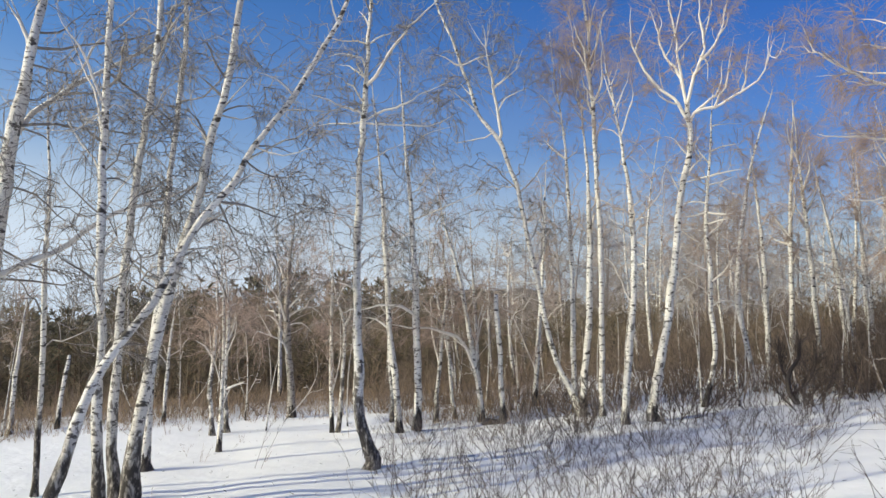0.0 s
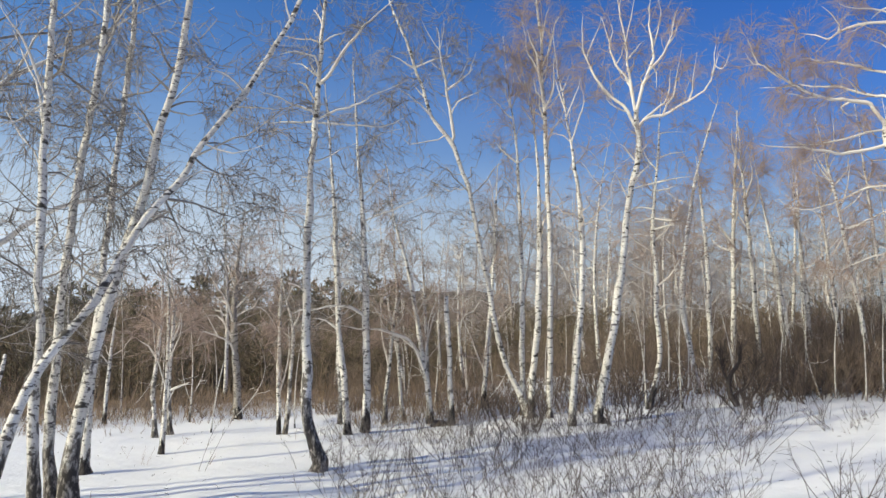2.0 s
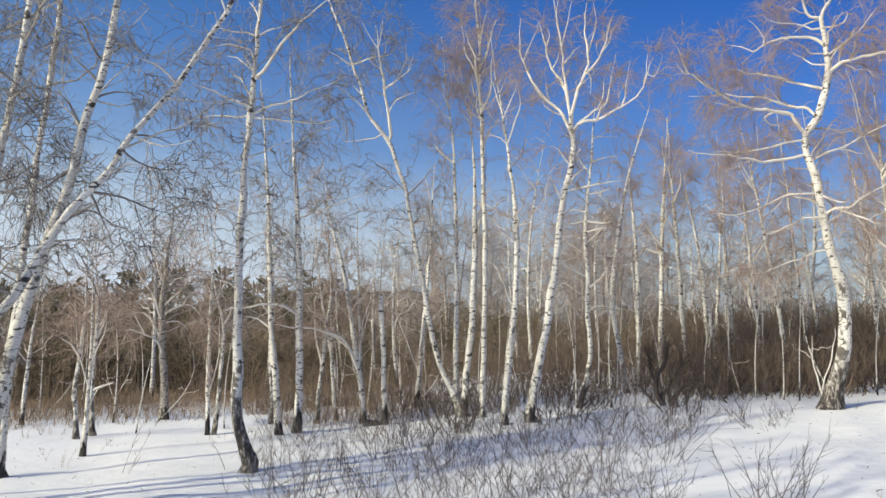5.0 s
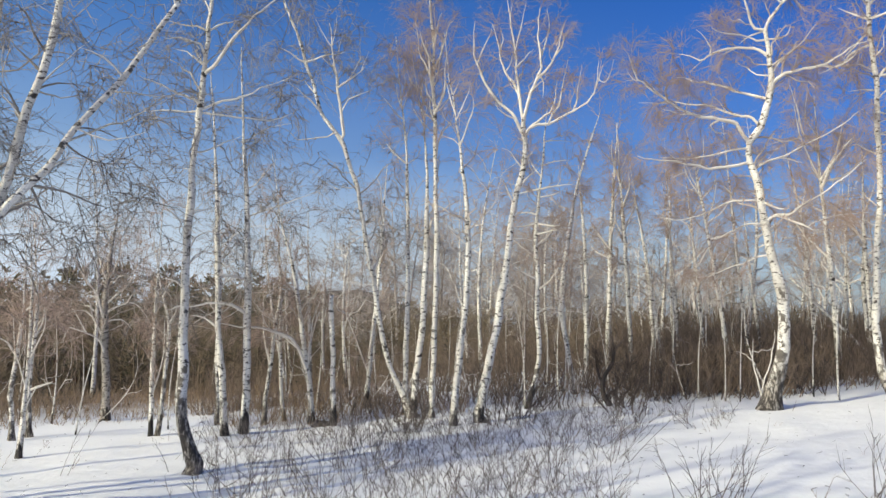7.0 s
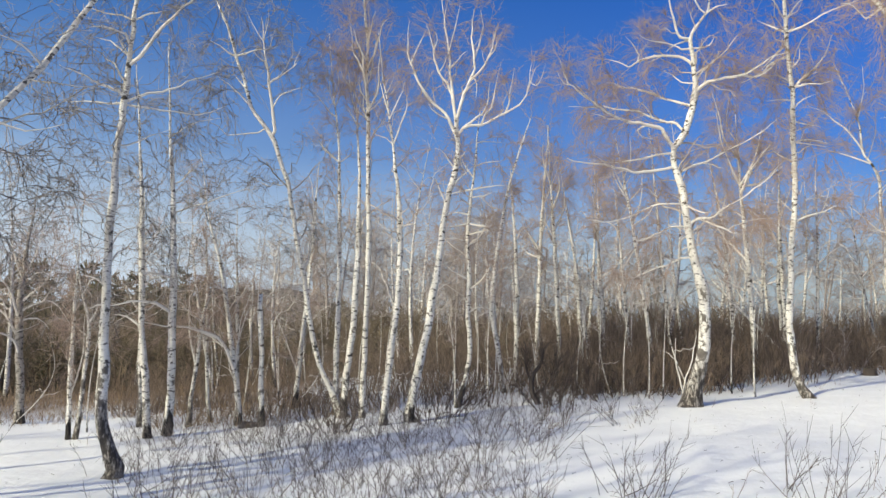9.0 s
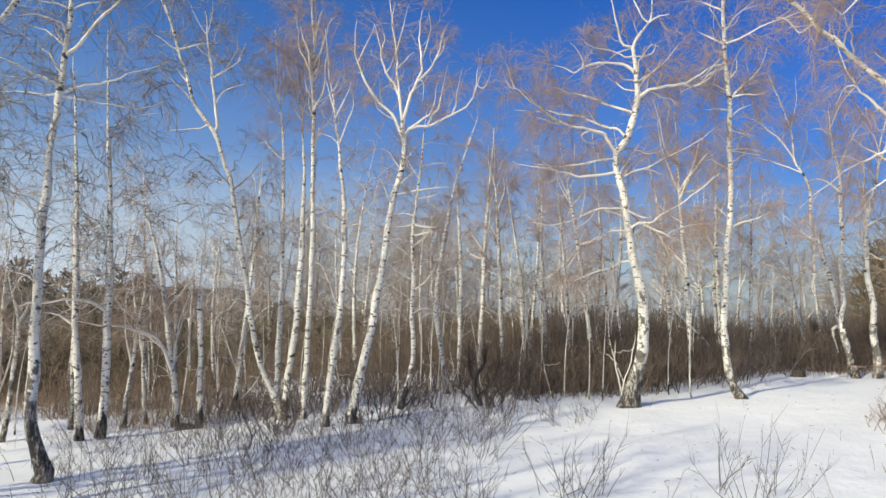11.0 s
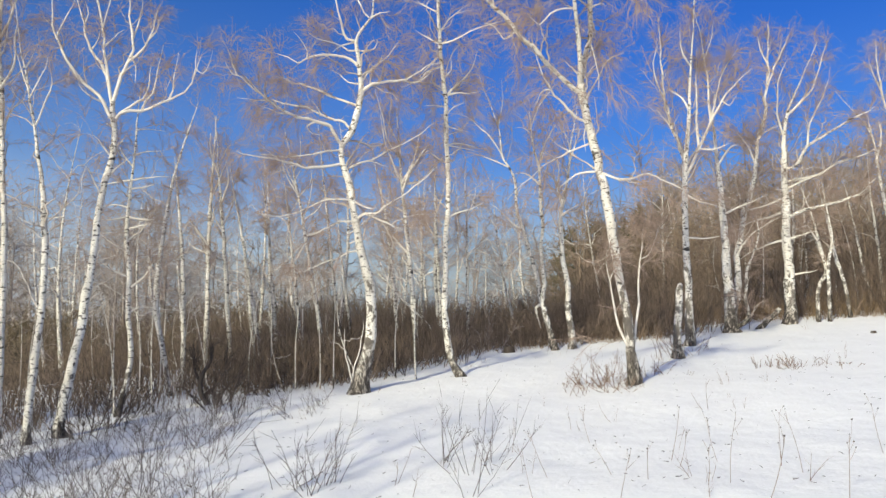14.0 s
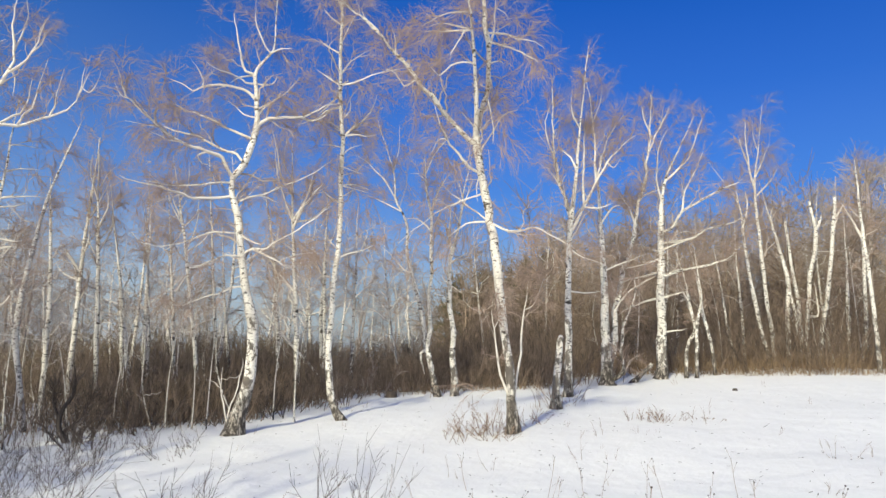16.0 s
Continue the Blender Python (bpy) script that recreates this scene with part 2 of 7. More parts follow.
def smoothed(points, step):
    """A denser line through the points (Catmull-Rom), any number of columns."""
    p = np.asarray(points, float)
    p = np.vstack([2 * p[0] - p[1], p, 2 * p[-1] - p[-2]])
    rows = []
    for a, b, c, d in zip(p[:-3], p[1:-2], p[2:-1], p[3:]):
        m = max(2, int(np.linalg.norm((c - b)[:3]) / step))
        t = np.linspace(0, 1, m, endpoint=False)[:, None]
        rows.append(0.5 * (2 * b + (c - a) * t + (2 * a - 5 * b + 4 * c - d) * t ** 2 + (3 * b - a - 3 * c + d) * t ** 3))
    return np.vstack(rows + [p[-2:-1]])


def unit(v):
    return v / (np.linalg.norm(v, axis=-1, keepdims=True) + 1e-9)


def shoots(start, way, length, droop, k=4, wob=0.10):
    """Bent shoots (n, k, 3) from start along way, that droop towards their tips."""
    count = len(start)
    t = np.linspace(0, 1, k)[None, :, None]
    bend = unit(rng.normal(size=(count, 3)))
    p = start[:, None] + way[:, None] * length[:, None, None] * t
    p = p + bend[:, None] * (length * wob)[:, None, None] * np.sin(t * 2.6)
    p[:, :, 2] -= (droop * length)[:, None] * t[:, :, 0] ** 2
    return p


def taper(r0, k, tip=0.35):
    return np.asarray(r0)[:, None] * np.linspace(1, tip, k)[None]


# ---- terrain ----
def smooth(a, b, v):
    t = np.clip((v - a) / (b - a), 0, 1)
    return t * t * (3 - 2 * t)


def ground_height(x, y):
    x, y = np.asarray(x, float), np.asarray(y, float)
    r, az = np.hypot(x, y), np.degrees(np.arctan2(x, y))
    z = 0.085 * (np.sqrt(x * x + 4) + x - 2) / 2 + 0.03 * (x - np.sqrt(x * x + 4) + 2) / 2
    z = np.where(x > 0, np.minimum(z, 1.62 + 0.012 * (z - 1.62)), z)
    return z - 9 * smooth(16, 85, r) * (1 - smooth(42, 72, az))


def snow_relief(x, y):
    return 0.022 * np.sin(1.3 * x + 0.6 * y) * np.sin(0.9 * y - 0.4 * x + 1.0) + 0.016 * np.sin(3.1 * x - 1.2 * y) * np.sin(2.3 * y + 0.8 * x) + 0.008 * np.sin(5.9 * x + 2.1 * y) * np.sin(4.7 * y - 1.7 * x + 0.5) + 0.006 * np.sin(11.3 * x - 3.1 * y + 2.0) * np.sin(9.1 * y + 2.7 * x)


rings, spokes = 165, 420
rr = np.concatenate([[0.0], 1.0 * 1.0495 ** np.arange(rings - 1)])
rr = np.minimum(rr, 2600)
aa = np.arange(spokes) * 2 * np.pi / spokes
gx, gy = 0.37 + rr[:, None] * np.sin(aa)[None], rr[:, None] * np.cos(aa)[None] - 0.41
gzz = ground_height(gx, gy) + snow_relief(gx, gy) * smooth(400, 30, rr)[:, None]
hill = 0.42 + 0.86 * smooth(16, 4, (np.degrees(aa) + 180) % 360 - 180)[None]
gzz = gzz + hill * (22 + 6 * np.sin(aa * 5 + 1)[None] + 3 * np.sin(aa * 13)[None] + 1.2 * np.sin(aa * 71)[None]) * smooth(150, 700, rr)[:, None]
verts = np.stack([gx, gy, gzz], -1).reshape(-1, 3)
i, j = np.meshgrid(np.arange(rings - 1), np.arange(spokes), indexing="ij")
quads = np.stack([i * spokes + j, (i + 1) * spokes + j, (i + 1) * spokes + (j + 1) % spokes, i * spokes + (j + 1) % spokes], -1).reshape(-1, 4)[:, ::-1]
ground = new("ground", mesh("ground", verts, quads, SNOW))
ground.data.materials.append(FARWOOD)
mid = np.repeat(rr[:-1], spokes)
ground.data.polygons.foreach_set("material_index", (mid > 120).astype(np.int32))
tagged(ground, "snow-covered slope fading into brown grass and woods", "ground", kind="structure")


# ---- birches ----
class Tree:
    pass


EYE = 1.6


def flattened(tree, line):
    """A line of the tree, moved back into the upright plane through its foot, as side and up."""
    deep = 1 + (line @ tree.away) / math.hypot(tree.x, tree.y)
    return (line @ tree.side) / deep, EYE - tree.z + (line[:, 2] + tree.z - EYE) / deep


def frame_of(x, y):
    """Side and away directions of a tree that stands at x, y, as seen from the clearing."""
    d = math.hypot(x, y)
    return np.array([y / d, -x / d, 0.0]), np.array([x / d, y / d, 0.0])


def grow(tree, points, radii, wander, k_sides):
    """A line of (side, up) points and its radii as a tube in the tree's own space, with some depth."""
    deep = 1 + wander / math.hypot(tree.x, tree.y)
    p = np.array([[u * k * tree.side[0], u * k * tree.side[1], EYE - tree.z + (v + tree.z - EYE) * k] for (u, v), k in zip(points, deep)])
    p += wander[:, None] * tree.away
    line = smoothed(np.column_stack([p, radii]), 0.14)
    rad = np.maximum(line[:, 3], 0.002)
    s = np.arange(len(line)) * 0.14
    knots = np.minimum(1, s / 0.4) * np.minimum(0.045, 0.35 * rad.max() + 0.014)
    for axis in range(3):
        a, c, d, e = rng.uniform(0, 6.28, 2).tolist() + rng.uniform(0.8, 1.3, 2).tolist()
        line[:, axis] += knots * (0.6 * np.sin(6.5 * s * d + a) + 0.4 * np.sin(14 * s * e + c)) * (0.22 if k_sides > 8 else 0.7)
    jit = rng.normal(size=(len(line), 3)) * (0.05 * rad)[:, None]
    line[:, :3] += jit * [1, 1, 0.3]
    bulge = 0.05 * np.sin(5.3 * s + rng.uniform(0, 6.28)) * np.sin(2.1 * s + rng.uniform(0, 6.28))
    return line[:, :3], rad * (1 + bulge + 0.05 * rng.normal(size=len(rad)))


def birch(x, y, trunk, label="", height=0.0, foot=0.35, grey=False, bare=False, wild=False, dense=False, forked=False):
    tree = Tree()
    tree.side, tree.away = frame_of(x, y)
    tree.x, tree.y, tree.bare, tree.wild, tree.dense = x, y, bare, wild, dense
    tree.bark = BARK["grey"] if grey else BARK["high"] if foot > 0.5 else BARK["low"] if foot < 0.3 else BARK["mid"]
    tree.root = tagged(new("birch_snag" if bare else "birch_tree"), label, "tree", "birches on the snowy slope")
    z = float(ground_height(x, y) + snow_relief(x, y))
    tree.z = z - 0.03
    tree.root.location = (x, y, tree.z)
    pts = [(u, v) for u, v, r in trunk]
    rad = [r for u, v, r in trunk]
    if height > pts[-1][1] + 0.3:
        (ua, va), (ub, vb) = pts[-2], pts[-1]
        lean = (ub - ua) / max(0.2, vb - va)
        for s in (0.35, 0.7, 1.0):
            pts.append((ub + 0.8 * lean * s * (height - vb), vb + s * (height - vb)))
            rad.append(max(0.006, rad[len(trunk) - 1] * (1 - 0.88 * s)))
    elif not bare and not forked:
        (ua, va), (ub, vb) = pts[-2], pts[-1]
        pts.append((ub + 0.5 * (ub - ua) / max(0.2, vb - va), vb + 0.5))
        rad = [r * (1 - 0.55 * float(smooth(0.5, 1.0, v / vb))) for r, (_, v) in zip(rad, pts)] + [0.006]
    wander = np.cumsum(rng.normal(size=len(pts)) * 0.05)
    wander -= wander[0]
    line, rr_ = grow(tree, pts, rad, wander, 12)
    swell = 1 + 0.22 * np.exp(-np.maximum(line[:, 2], 0) / 0.10)
    line = np.vstack([line[:1] - [0, 0, 0.15], line])
    rr_ = np.concatenate([rr_[:1] * 1.4, rr_ * swell])
    if bare:
        line = np.vstack([line, line[-1:] + [0.0, 0.0, 0.004]])
        rr_ = np.append(rr_, 0.003)
    tree.lines, tree.woods = [(line, rr_, True)], [None]
    v, q = tubes(line[None], rr_[None], 12)
    ridge = np.tile(rng.normal(size=12) * 0.16 + 0.06, len(line)) * np.exp(-np.maximum(v[:, 2], 0) / 0.16)
    ridge = ridge + rng.normal(size=len(v)) * 0.10 * np.exp(-np.maximum(v[:, 2], 0) / 0.4)
    v = v + (v - np.repeat(line, 12, axis=0)) * np.clip(ridge, -0.25, 0.45)[:, None]
    part("trunk", mesh("trunk", v, q, tree.bark), tree.root)
    return tree


def snag(x, y, trunk, label="", foot=0.35):
    return birch(x, y, trunk, label, foot=foot, bare=True)


def limb(tree, radius, points, dark=False):
    pts = [tuple(p) for p in points]
    # start on the nearest bough or trunk of the same tree
    best = 9.0
    for (line, rad, _), wood_ in zip(tree.lines, tree.woods):
        across, up = flattened(tree, line)
        gap = np.hypot(across - pts[0][0], up - pts[0][1])
        k = int(np.argmin(gap))
        if gap[k] < best:
            best, joint, thick, start, host = gap[k], line[k], rad[k], (float(across[k]), float(up[k])), wood_
    if 0.02 < best < 0.6:
        pts = [start] + (pts if best > 0.12 else pts[1:])
    radius = min(radius, 0.9 * thick) if best < 0.6 else radius
    depth0 = float(joint @ tree.away)
    turn = rng.choice([-1.0, 1.0]) * rng.uniform(0.1, 0.45)
    run = np.concatenate([[0], np.cumsum([math.hypot(b[0] - a[0], b[1] - a[1]) for a, b in zip(pts, pts[1:])])])
    line, rr_ = grow(tree, pts, radius * (1 - 0.84 * np.linspace(0, 1, len(pts)) ** 1.4), depth0 + turn * run, 8)
    v, q = tubes(line[None], rr_[None], 8)
    made = part("side_limb" if host else "limb", mesh("limb", v, q, WILDTWIG if dark else tree.bark if radius > 0.035 else LIMB), host or tree.root, "dark grey-brown limb" if dark else "")
    tree.woods.append(host or made)
    tree.lines.append((line, rr_, False))


def offshoots(lines, per, length, spread, k, wob, droop, lift=0.0):
    """From each of many lines (n, m, 3): per shoots, forking off at a slant."""
    m = lines.shape[1]
    which = np.repeat(np.arange(len(lines)), per)
    at = rng.uniform(0.15, 1.0, len(which)) * (m - 1.001)
    lo = at.astype(int)
    fr = (at - lo)[:, None]
    start = lines[which, lo] * (1 - fr) + lines[which, lo + 1] * fr
    way = unit(unit(lines[which, lo + 1] - lines[which, lo]) + unit(rng.normal(size=start.shape)) * spread + [0, 0, lift])
    ln = length * rng.uniform(0.4, 1.3, len(which))
    return shoots(start, way, ln, rng.uniform(0, droop, len(which)), k, wob)


def spray(tree_lines, amount, low, reach=1.0, forks=6, ends=4, up=0.3, sag=0.4, fine_=1.0, stout=1.0, curl=0.16, fuzz=3):
    """Boughs off trunk and limbs, shoots off the boughs, twigs and finer wisps off the shoots, as four sets of tubes."""
    starts, ways, lens, radii = [], [], [], []
    for line, rad, main in tree_lines:
        seg = np.linalg.norm(np.diff(line, axis=0), axis=1).sum()
        ok = np.where(line[:, 2] > low)[0] if main else np.arange(len(line) // 5, len(line))
        if len(ok) < 3 or line[:, 2].max() < 1.2:
            continue
        count = max(2, int(amount * seg * (len(ok) / len(line)) * (1.0 if main else 1.5)))
        pick = ok[(len(ok) * rng.random(count)).astype(int)]
        tang = unit(np.gradient(line, axis=0))[pick]
        out = rng.normal(size=(count, 3))
        out -= (out * tang).sum(1, keepdims=True) * tang
        out = unit(out)
        way = unit(out + tang * rng.uniform(0.4, 1.3, (count, 1)) + [0, 0, up])
        top = line[:, 2].max()
        size = np.clip((top - line[pick, 2]) / 2.5, 0.3, 1) if main else np.clip(1.25 - pick / len(line), 0.45, 1) * 0.85
        starts.append(line[pick])
        ways.append(way)
        lens.append(reach * size * rng.uniform(0.3, 1.0, count))
        radii.append(np.minimum(rad[pick] * 0.5, stout * rng.uniform(0.005, 0.012, count)))
    start, way, length, r0 = map(np.concatenate, (starts, ways, lens, radii))
    bends = 6 if curl < 0.2 else 8
    boughs = shoots(start, way, length, rng.uniform(-0.25, 0.25, len(start)), bends, 0.22)
    boughs[:, 1:] += rng.normal(size=boughs[:, 1:].shape) * 0.035 * length[:, None, None]
    first = tubes(boughs, taper(r0, bends, 0.4 if curl < 0.2 else 0.15), 3)
    bends = 3 if curl < 0.2 else 5
    forked = offshoots(boughs, forks, 0.42 * reach ** 0.7, 0.85, bends, curl, sag)
    if bends > 3:
        forked[:, 1:] += rng.normal(size=forked[:, 1:].shape) * 0.034
    second = tubes(forked, taper(fine_ * rng.uniform(0.0028, 0.0045, len(forked)), bends, 0.5), 3)
    fine = offshoots(forked, ends, 0.17 * reach ** 0.7, 0.8, 2, 0.12, 0.7)
    third = tubes(fine, taper(fine_ * rng.uniform(0.0018, 0.0030, len(fine)), 2, 0.6), 3)
    wisps = offshoots(forked, fuzz, 0.26 * reach ** 0.7, 0.9, 2, 0.12, 0.6)
    fourth = tubes(wisps, taper(fine_ * rng.uniform(0.0007, 0.0012, len(wisps)), 2, 0.5), 3)
    return first, second, third, fourth


def layered(name, sets, materials):
    """One mesh of several sets of tubes, each in its own material."""
    v, q = joined(sets)
    me = mesh(name, v, q, materials[0])
    for m in materials[1:]:
        me.materials.append(m)
    me.polygons.foreach_set("material_index", np.repeat(np.arange(len(sets)), [len(s[1]) for s in sets]).astype(np.int32))
    return me


def dress(root, sets, wild=False, far_off=False):
    part("crown", layered("crown", sets, (WILDSHOOT, WILDTWIG, WILDTWIG, WILDTWIG) if wild else (SHOOT, SHOOT, HAZETWIG, HAZETWIG) if far_off else (SHOOT, RUSTTWIG, RUSTTWIG, RUSTTWIG)), root, "grey boughs with dark drooping bare twigs" if wild else "pale boughs with fine reddish-brown bare twigs")


def finish(tree, amount=5.5):
    if tree.bare:
        return
    top = max(l[:, 2].max() for l, _, _ in tree.lines)
    if tree.wild:
        dress(tree.root, spray(tree.lines, 2.0 if math.hypot(tree.x, tree.y) < 8.8 else 2.9, min(0.3 * top, 1.9), 1.15, 7, 3, 0.0, 0.6, 1.2, 1.4, 0.27, 3), True)
    elif tree.dense:
        dress(tree.root, spray(tree.lines, 5.2 if tree.x > 12.5 else 4.8, 0.40 * top, 0.9, 5, 3, 0.9, 0.2, 1.2 if tree.x > 12.5 else 1.0, 1.9 if tree.x > 12.5 else 1.8, fuzz=10))
    elif len(tree.lines) > 18:
        dress(tree.root, spray(tree.lines, 5.4 if amount > 3 else amount, 2.2, 0.75, 6, 3, 0.1 if amount > 3 else 0.8, 0.5, 1.0, 1.7, fuzz=10 if amount > 3 else 6))
    else:
        dress(tree.root, spray(tree.lines, amount, min(0.36 * top, 2.2), 0.9, 6, 3, stout=1.5, fuzz=6))


tree = birch(-4.42, 7.55, [(-0.0, -0.0, 0.082), (-0.02, 1.07, 0.074), (-0.03, 2.06, 0.071), (0.01, 2.85, 0.068), (0.07, 3.6, 0.066), (0.14, 4.08, 0.06), (0.21, 4.63, 0.052), (0.28, 5.13, 0.043)], wild=True, label='white-barked birch with long arching side limbs', height=7.6, foot=0.6)
limb(tree, 0.034, [(0.05, 3.55), (0.25, 3.94), (0.61, 4.28), (0.98, 4.54), (1.46, 4.95), (2.11, 5.48)])
limb(tree, 0.034, [(-0.06, 2.22), (0.32, 2.42), (0.62, 2.61), (0.94, 2.89), (1.38, 3.07), (1.67, 3.22), (2.23, 3.59)])
limb(tree, 0.024, [(0.2, 4.57), (0.08, 4.88), (-0.06, 5.09)])
limb(tree, 0.016, [(0.25, 4.58), (0.49, 4.65), (0.70, 4.74), (0.98, 4.83), (1.32, 4.98), (1.55, 5.11)], True)
limb(tree, 0.012, [(0.28, 4.40), (0.50, 4.41), (0.66, 4.45), (0.79, 4.52)], True)
limb(tree, 0.013, [(0.30, 4.74), (0.43, 4.82), (0.58, 4.97), (0.74, 5.16)], True)
limb(tree, 0.022, [(0.23, 4.48), (0.14, 4.76), (0.00, 5.07), (-0.08, 5.26)])
limb(tree, 0.015, [(0.61, 4.30), (0.68, 4.47), (0.78, 4.70), (0.89, 4.88), (1.05, 5.04), (1.25, 5.27)])
limb(tree, 0.015, [(0.09, 3.78), (0.47, 3.85), (0.79, 3.83), (1.24, 3.85), (1.59, 3.93)], True)
limb(tree, 0.012, [(0.09, 3.17), (0.30, 3.10), (0.51, 2.91), (0.67, 2.81)], True)
limb(tree, 0.012, [(0.14, 3.73), (0.27, 3.73), (0.42, 3.67), (0.48, 3.50)], True)
limb(tree, 0.012, [(0.06, 2.26), (0.34, 2.21), (0.59, 2.19), (0.85, 2.28)], True)
limb(tree, 0.012, [(0.07, 2.54), (0.28, 2.38), (0.53, 2.33), (0.75, 2.22)], True)
finish(tree)
tree = birch(-3.31, 6.28, [(-0.0, 0.0, 0.059), (0.11, 0.3, 0.056), (0.26, 0.73, 0.05), (0.41, 1.23, 0.045), (0.59, 1.58, 0.038), (0.87, 1.94, 0.038), (1.05, 2.32, 0.038), (1.26, 2.73, 0.033), (1.53, 3.05, 0.031), (1.73, 3.45, 0.029), (2.1, 3.99, 0.027), (2.38, 4.49, 0.025), (2.62, 5.01, 0.023)], wild=True, label='strongly leaning slender white birch with knobbly bark', height=7.6, foot=0.6)
limb(tree, 0.011, [(2.1, 3.99), (1.93, 4.14), (1.71, 4.16)])
limb(tree, 0.009, [(1.53, 3.05), (1.73, 3.18), (2.12, 3.16)])
limb(tree, 0.009, [(1.73, 3.45), (2.0, 3.39), (2.34, 3.51)])
limb(tree, 0.011, [(2.55, 4.88), (2.46, 5.04), (2.43, 5.33)])
limb(tree, 0.012, [(1.41, 2.90), (1.50, 2.73), (1.62, 2.49)], True)
limb(tree, 0.012, [(1.46, 2.91), (1.69, 2.88), (1.91, 2.81), (2.13, 2.77)], True)
limb(tree, 0.010, [(1.63, 3.24), (1.79, 3.21), (2.01, 3.18), (2.23, 3.22)], True)
limb(tree, 0.010, [(1.21, 2.66), (1.39, 2.73), (1.54, 2.68), (1.70, 2.56)], True)
limb(tree, 0.010, [(1.73, 3.50), (1.95, 3.47), (2.17, 3.38)], True)
limb(tree, 0.010, [(1.01, 2.27), (1.15, 2.40), (1.32, 2.49)], True)
limb(tree, 0.012, [(0.59, 1.63), (0.71, 1.62), (0.85, 1.60)], True)
limb(tree, 0.015, [(0.43, 1.21), (0.53, 1.44), (0.62, 1.58)], True)
finish(tree)
tree = birch(-2.92, 7.28, [(0.00, 0.00, 0.096), (0.05, 0.68, 0.066), (0.11, 1.09, 0.058), (0.18, 1.47, 0.055), (0.26, 1.90, 0.053), (0.36, 2.33, 0.050), (0.48, 2.71, 0.044), (0.55, 3.01, 0.045), (0.63, 3.51, 0.042), (0.79, 4.19, 0.037), (0.89, 4.98, 0.033), (0.92, 5.41, 0.031)], wild=True, label='white birch with blackened foot in a clump', height=7.6, foot=0.6)
limb(tree, 0.01, [(0.64, 3.46), (0.52, 3.67), (0.40, 3.80)])
limb(tree, 0.012, [(0.49, 2.68), (0.70, 2.77), (0.93, 2.47)])
limb(tree, 0.01, [(0.73, 3.90), (0.94, 4.16), (1.16, 4.42)])
limb(tree, 0.014, [(0.63, 3.55), (0.51, 3.75), (0.40, 3.86)], True)
limb(tree, 0.014, [(0.72, 3.99), (0.60, 4.14), (0.50, 4.21)], True)
limb(tree, 0.012, [(0.76, 4.16), (0.65, 4.38), (0.57, 4.55), (0.50, 4.64)], True)
limb(tree, 0.012, [(0.78, 4.16), (0.88, 4.23), (1.06, 4.22)], True)
limb(tree, 0.012, [(0.70, 3.80), (0.89, 3.94), (1.17, 3.94)], True)
limb(tree, 0.011, [(0.48, 3.10), (0.33, 2.92), (0.22, 2.80)], True)
finish(tree)
tree = birch(-3.06, 7.01, [(0.00, 0.00, 0.061), (-0.04, 0.58, 0.046), (-0.06, 1.08, 0.043), (-0.04, 1.59, 0.040), (-0.08, 2.10, 0.038), (-0.09, 2.73, 0.038), (-0.10, 3.41, 0.033), (-0.09, 4.23, 0.029), (-0.09, 4.78, 0.026)], wild=True, label='upright white birch with flaking bark in a clump', height=7.6, foot=0.6)
limb(tree, 0.013, [(-0.11, 3.46), (-0.20, 3.89), (-0.41, 4.36)])
limb(tree, 0.01, [(-0.09, 2.73), (0.06, 2.99), (0.29, 3.34)])
limb(tree, 0.01, [(-0.09, 3.68), (-0.35, 3.49), (-0.67, 3.49)])
limb(tree, 0.015, [(-0.10, 3.76), (-0.20, 4.01), (-0.33, 4.27), (-0.43, 4.41), (-0.52, 4.59)])
limb(tree, 0.012, [(-0.12, 3.37), (-0.26, 3.53), (-0.33, 3.66)], True)
limb(tree, 0.012, [(-0.08, 4.02), (0.11, 3.95), (0.31, 3.83), (0.48, 3.68), (0.59, 3.55)], True)
limb(tree, 0.011, [(-0.09, 2.73), (-0.23, 2.85), (-0.38, 2.99), (-0.47, 3.14)], True)
limb(tree, 0.010, [(-0.09, 3.01), (0.05, 3.08), (0.19, 3.03)], True)
limb(tree, 0.011, [(-0.08, 2.13), (-0.25, 2.23), (-0.40, 2.32), (-0.49, 2.42)], True)
finish(tree)
tree = birch(-3.17, 7.60, [(0.0, 0.0, 0.065), (-0.05, 0.54, 0.053), (-0.05, 1.03, 0.049), (-0.03, 1.52, 0.043), (-0.01, 2.13, 0.04), (0.05, 2.87, 0.038), (0.11, 3.51, 0.035), (0.2, 4.23, 0.033), (0.25, 5.09, 0.028)], wild=True, label='slender white birch with dark foot in a clump', height=7.6, foot=0.6)
limb(tree, 0.01, [(0.13, 3.58), (0.33, 3.36), (0.55, 3.14)])
limb(tree, 0.007, [(0.2, 4.23), (0.34, 4.61), (0.44, 5.0)])
limb(tree, 0.011, [(0.09, 3.57), (0.22, 3.47), (0.38, 3.33)])
limb(tree, 0.012, [(0.19, 4.55), (0.26, 4.78), (0.29, 5.00)], True)
limb(tree, 0.011, [(0.08, 2.96), (0.18, 3.06), (0.29, 3.15), (0.39, 3.27)], True)
limb(tree, 0.010, [(0.16, 3.90), (0.32, 3.77), (0.44, 3.57)], True)
finish(tree)
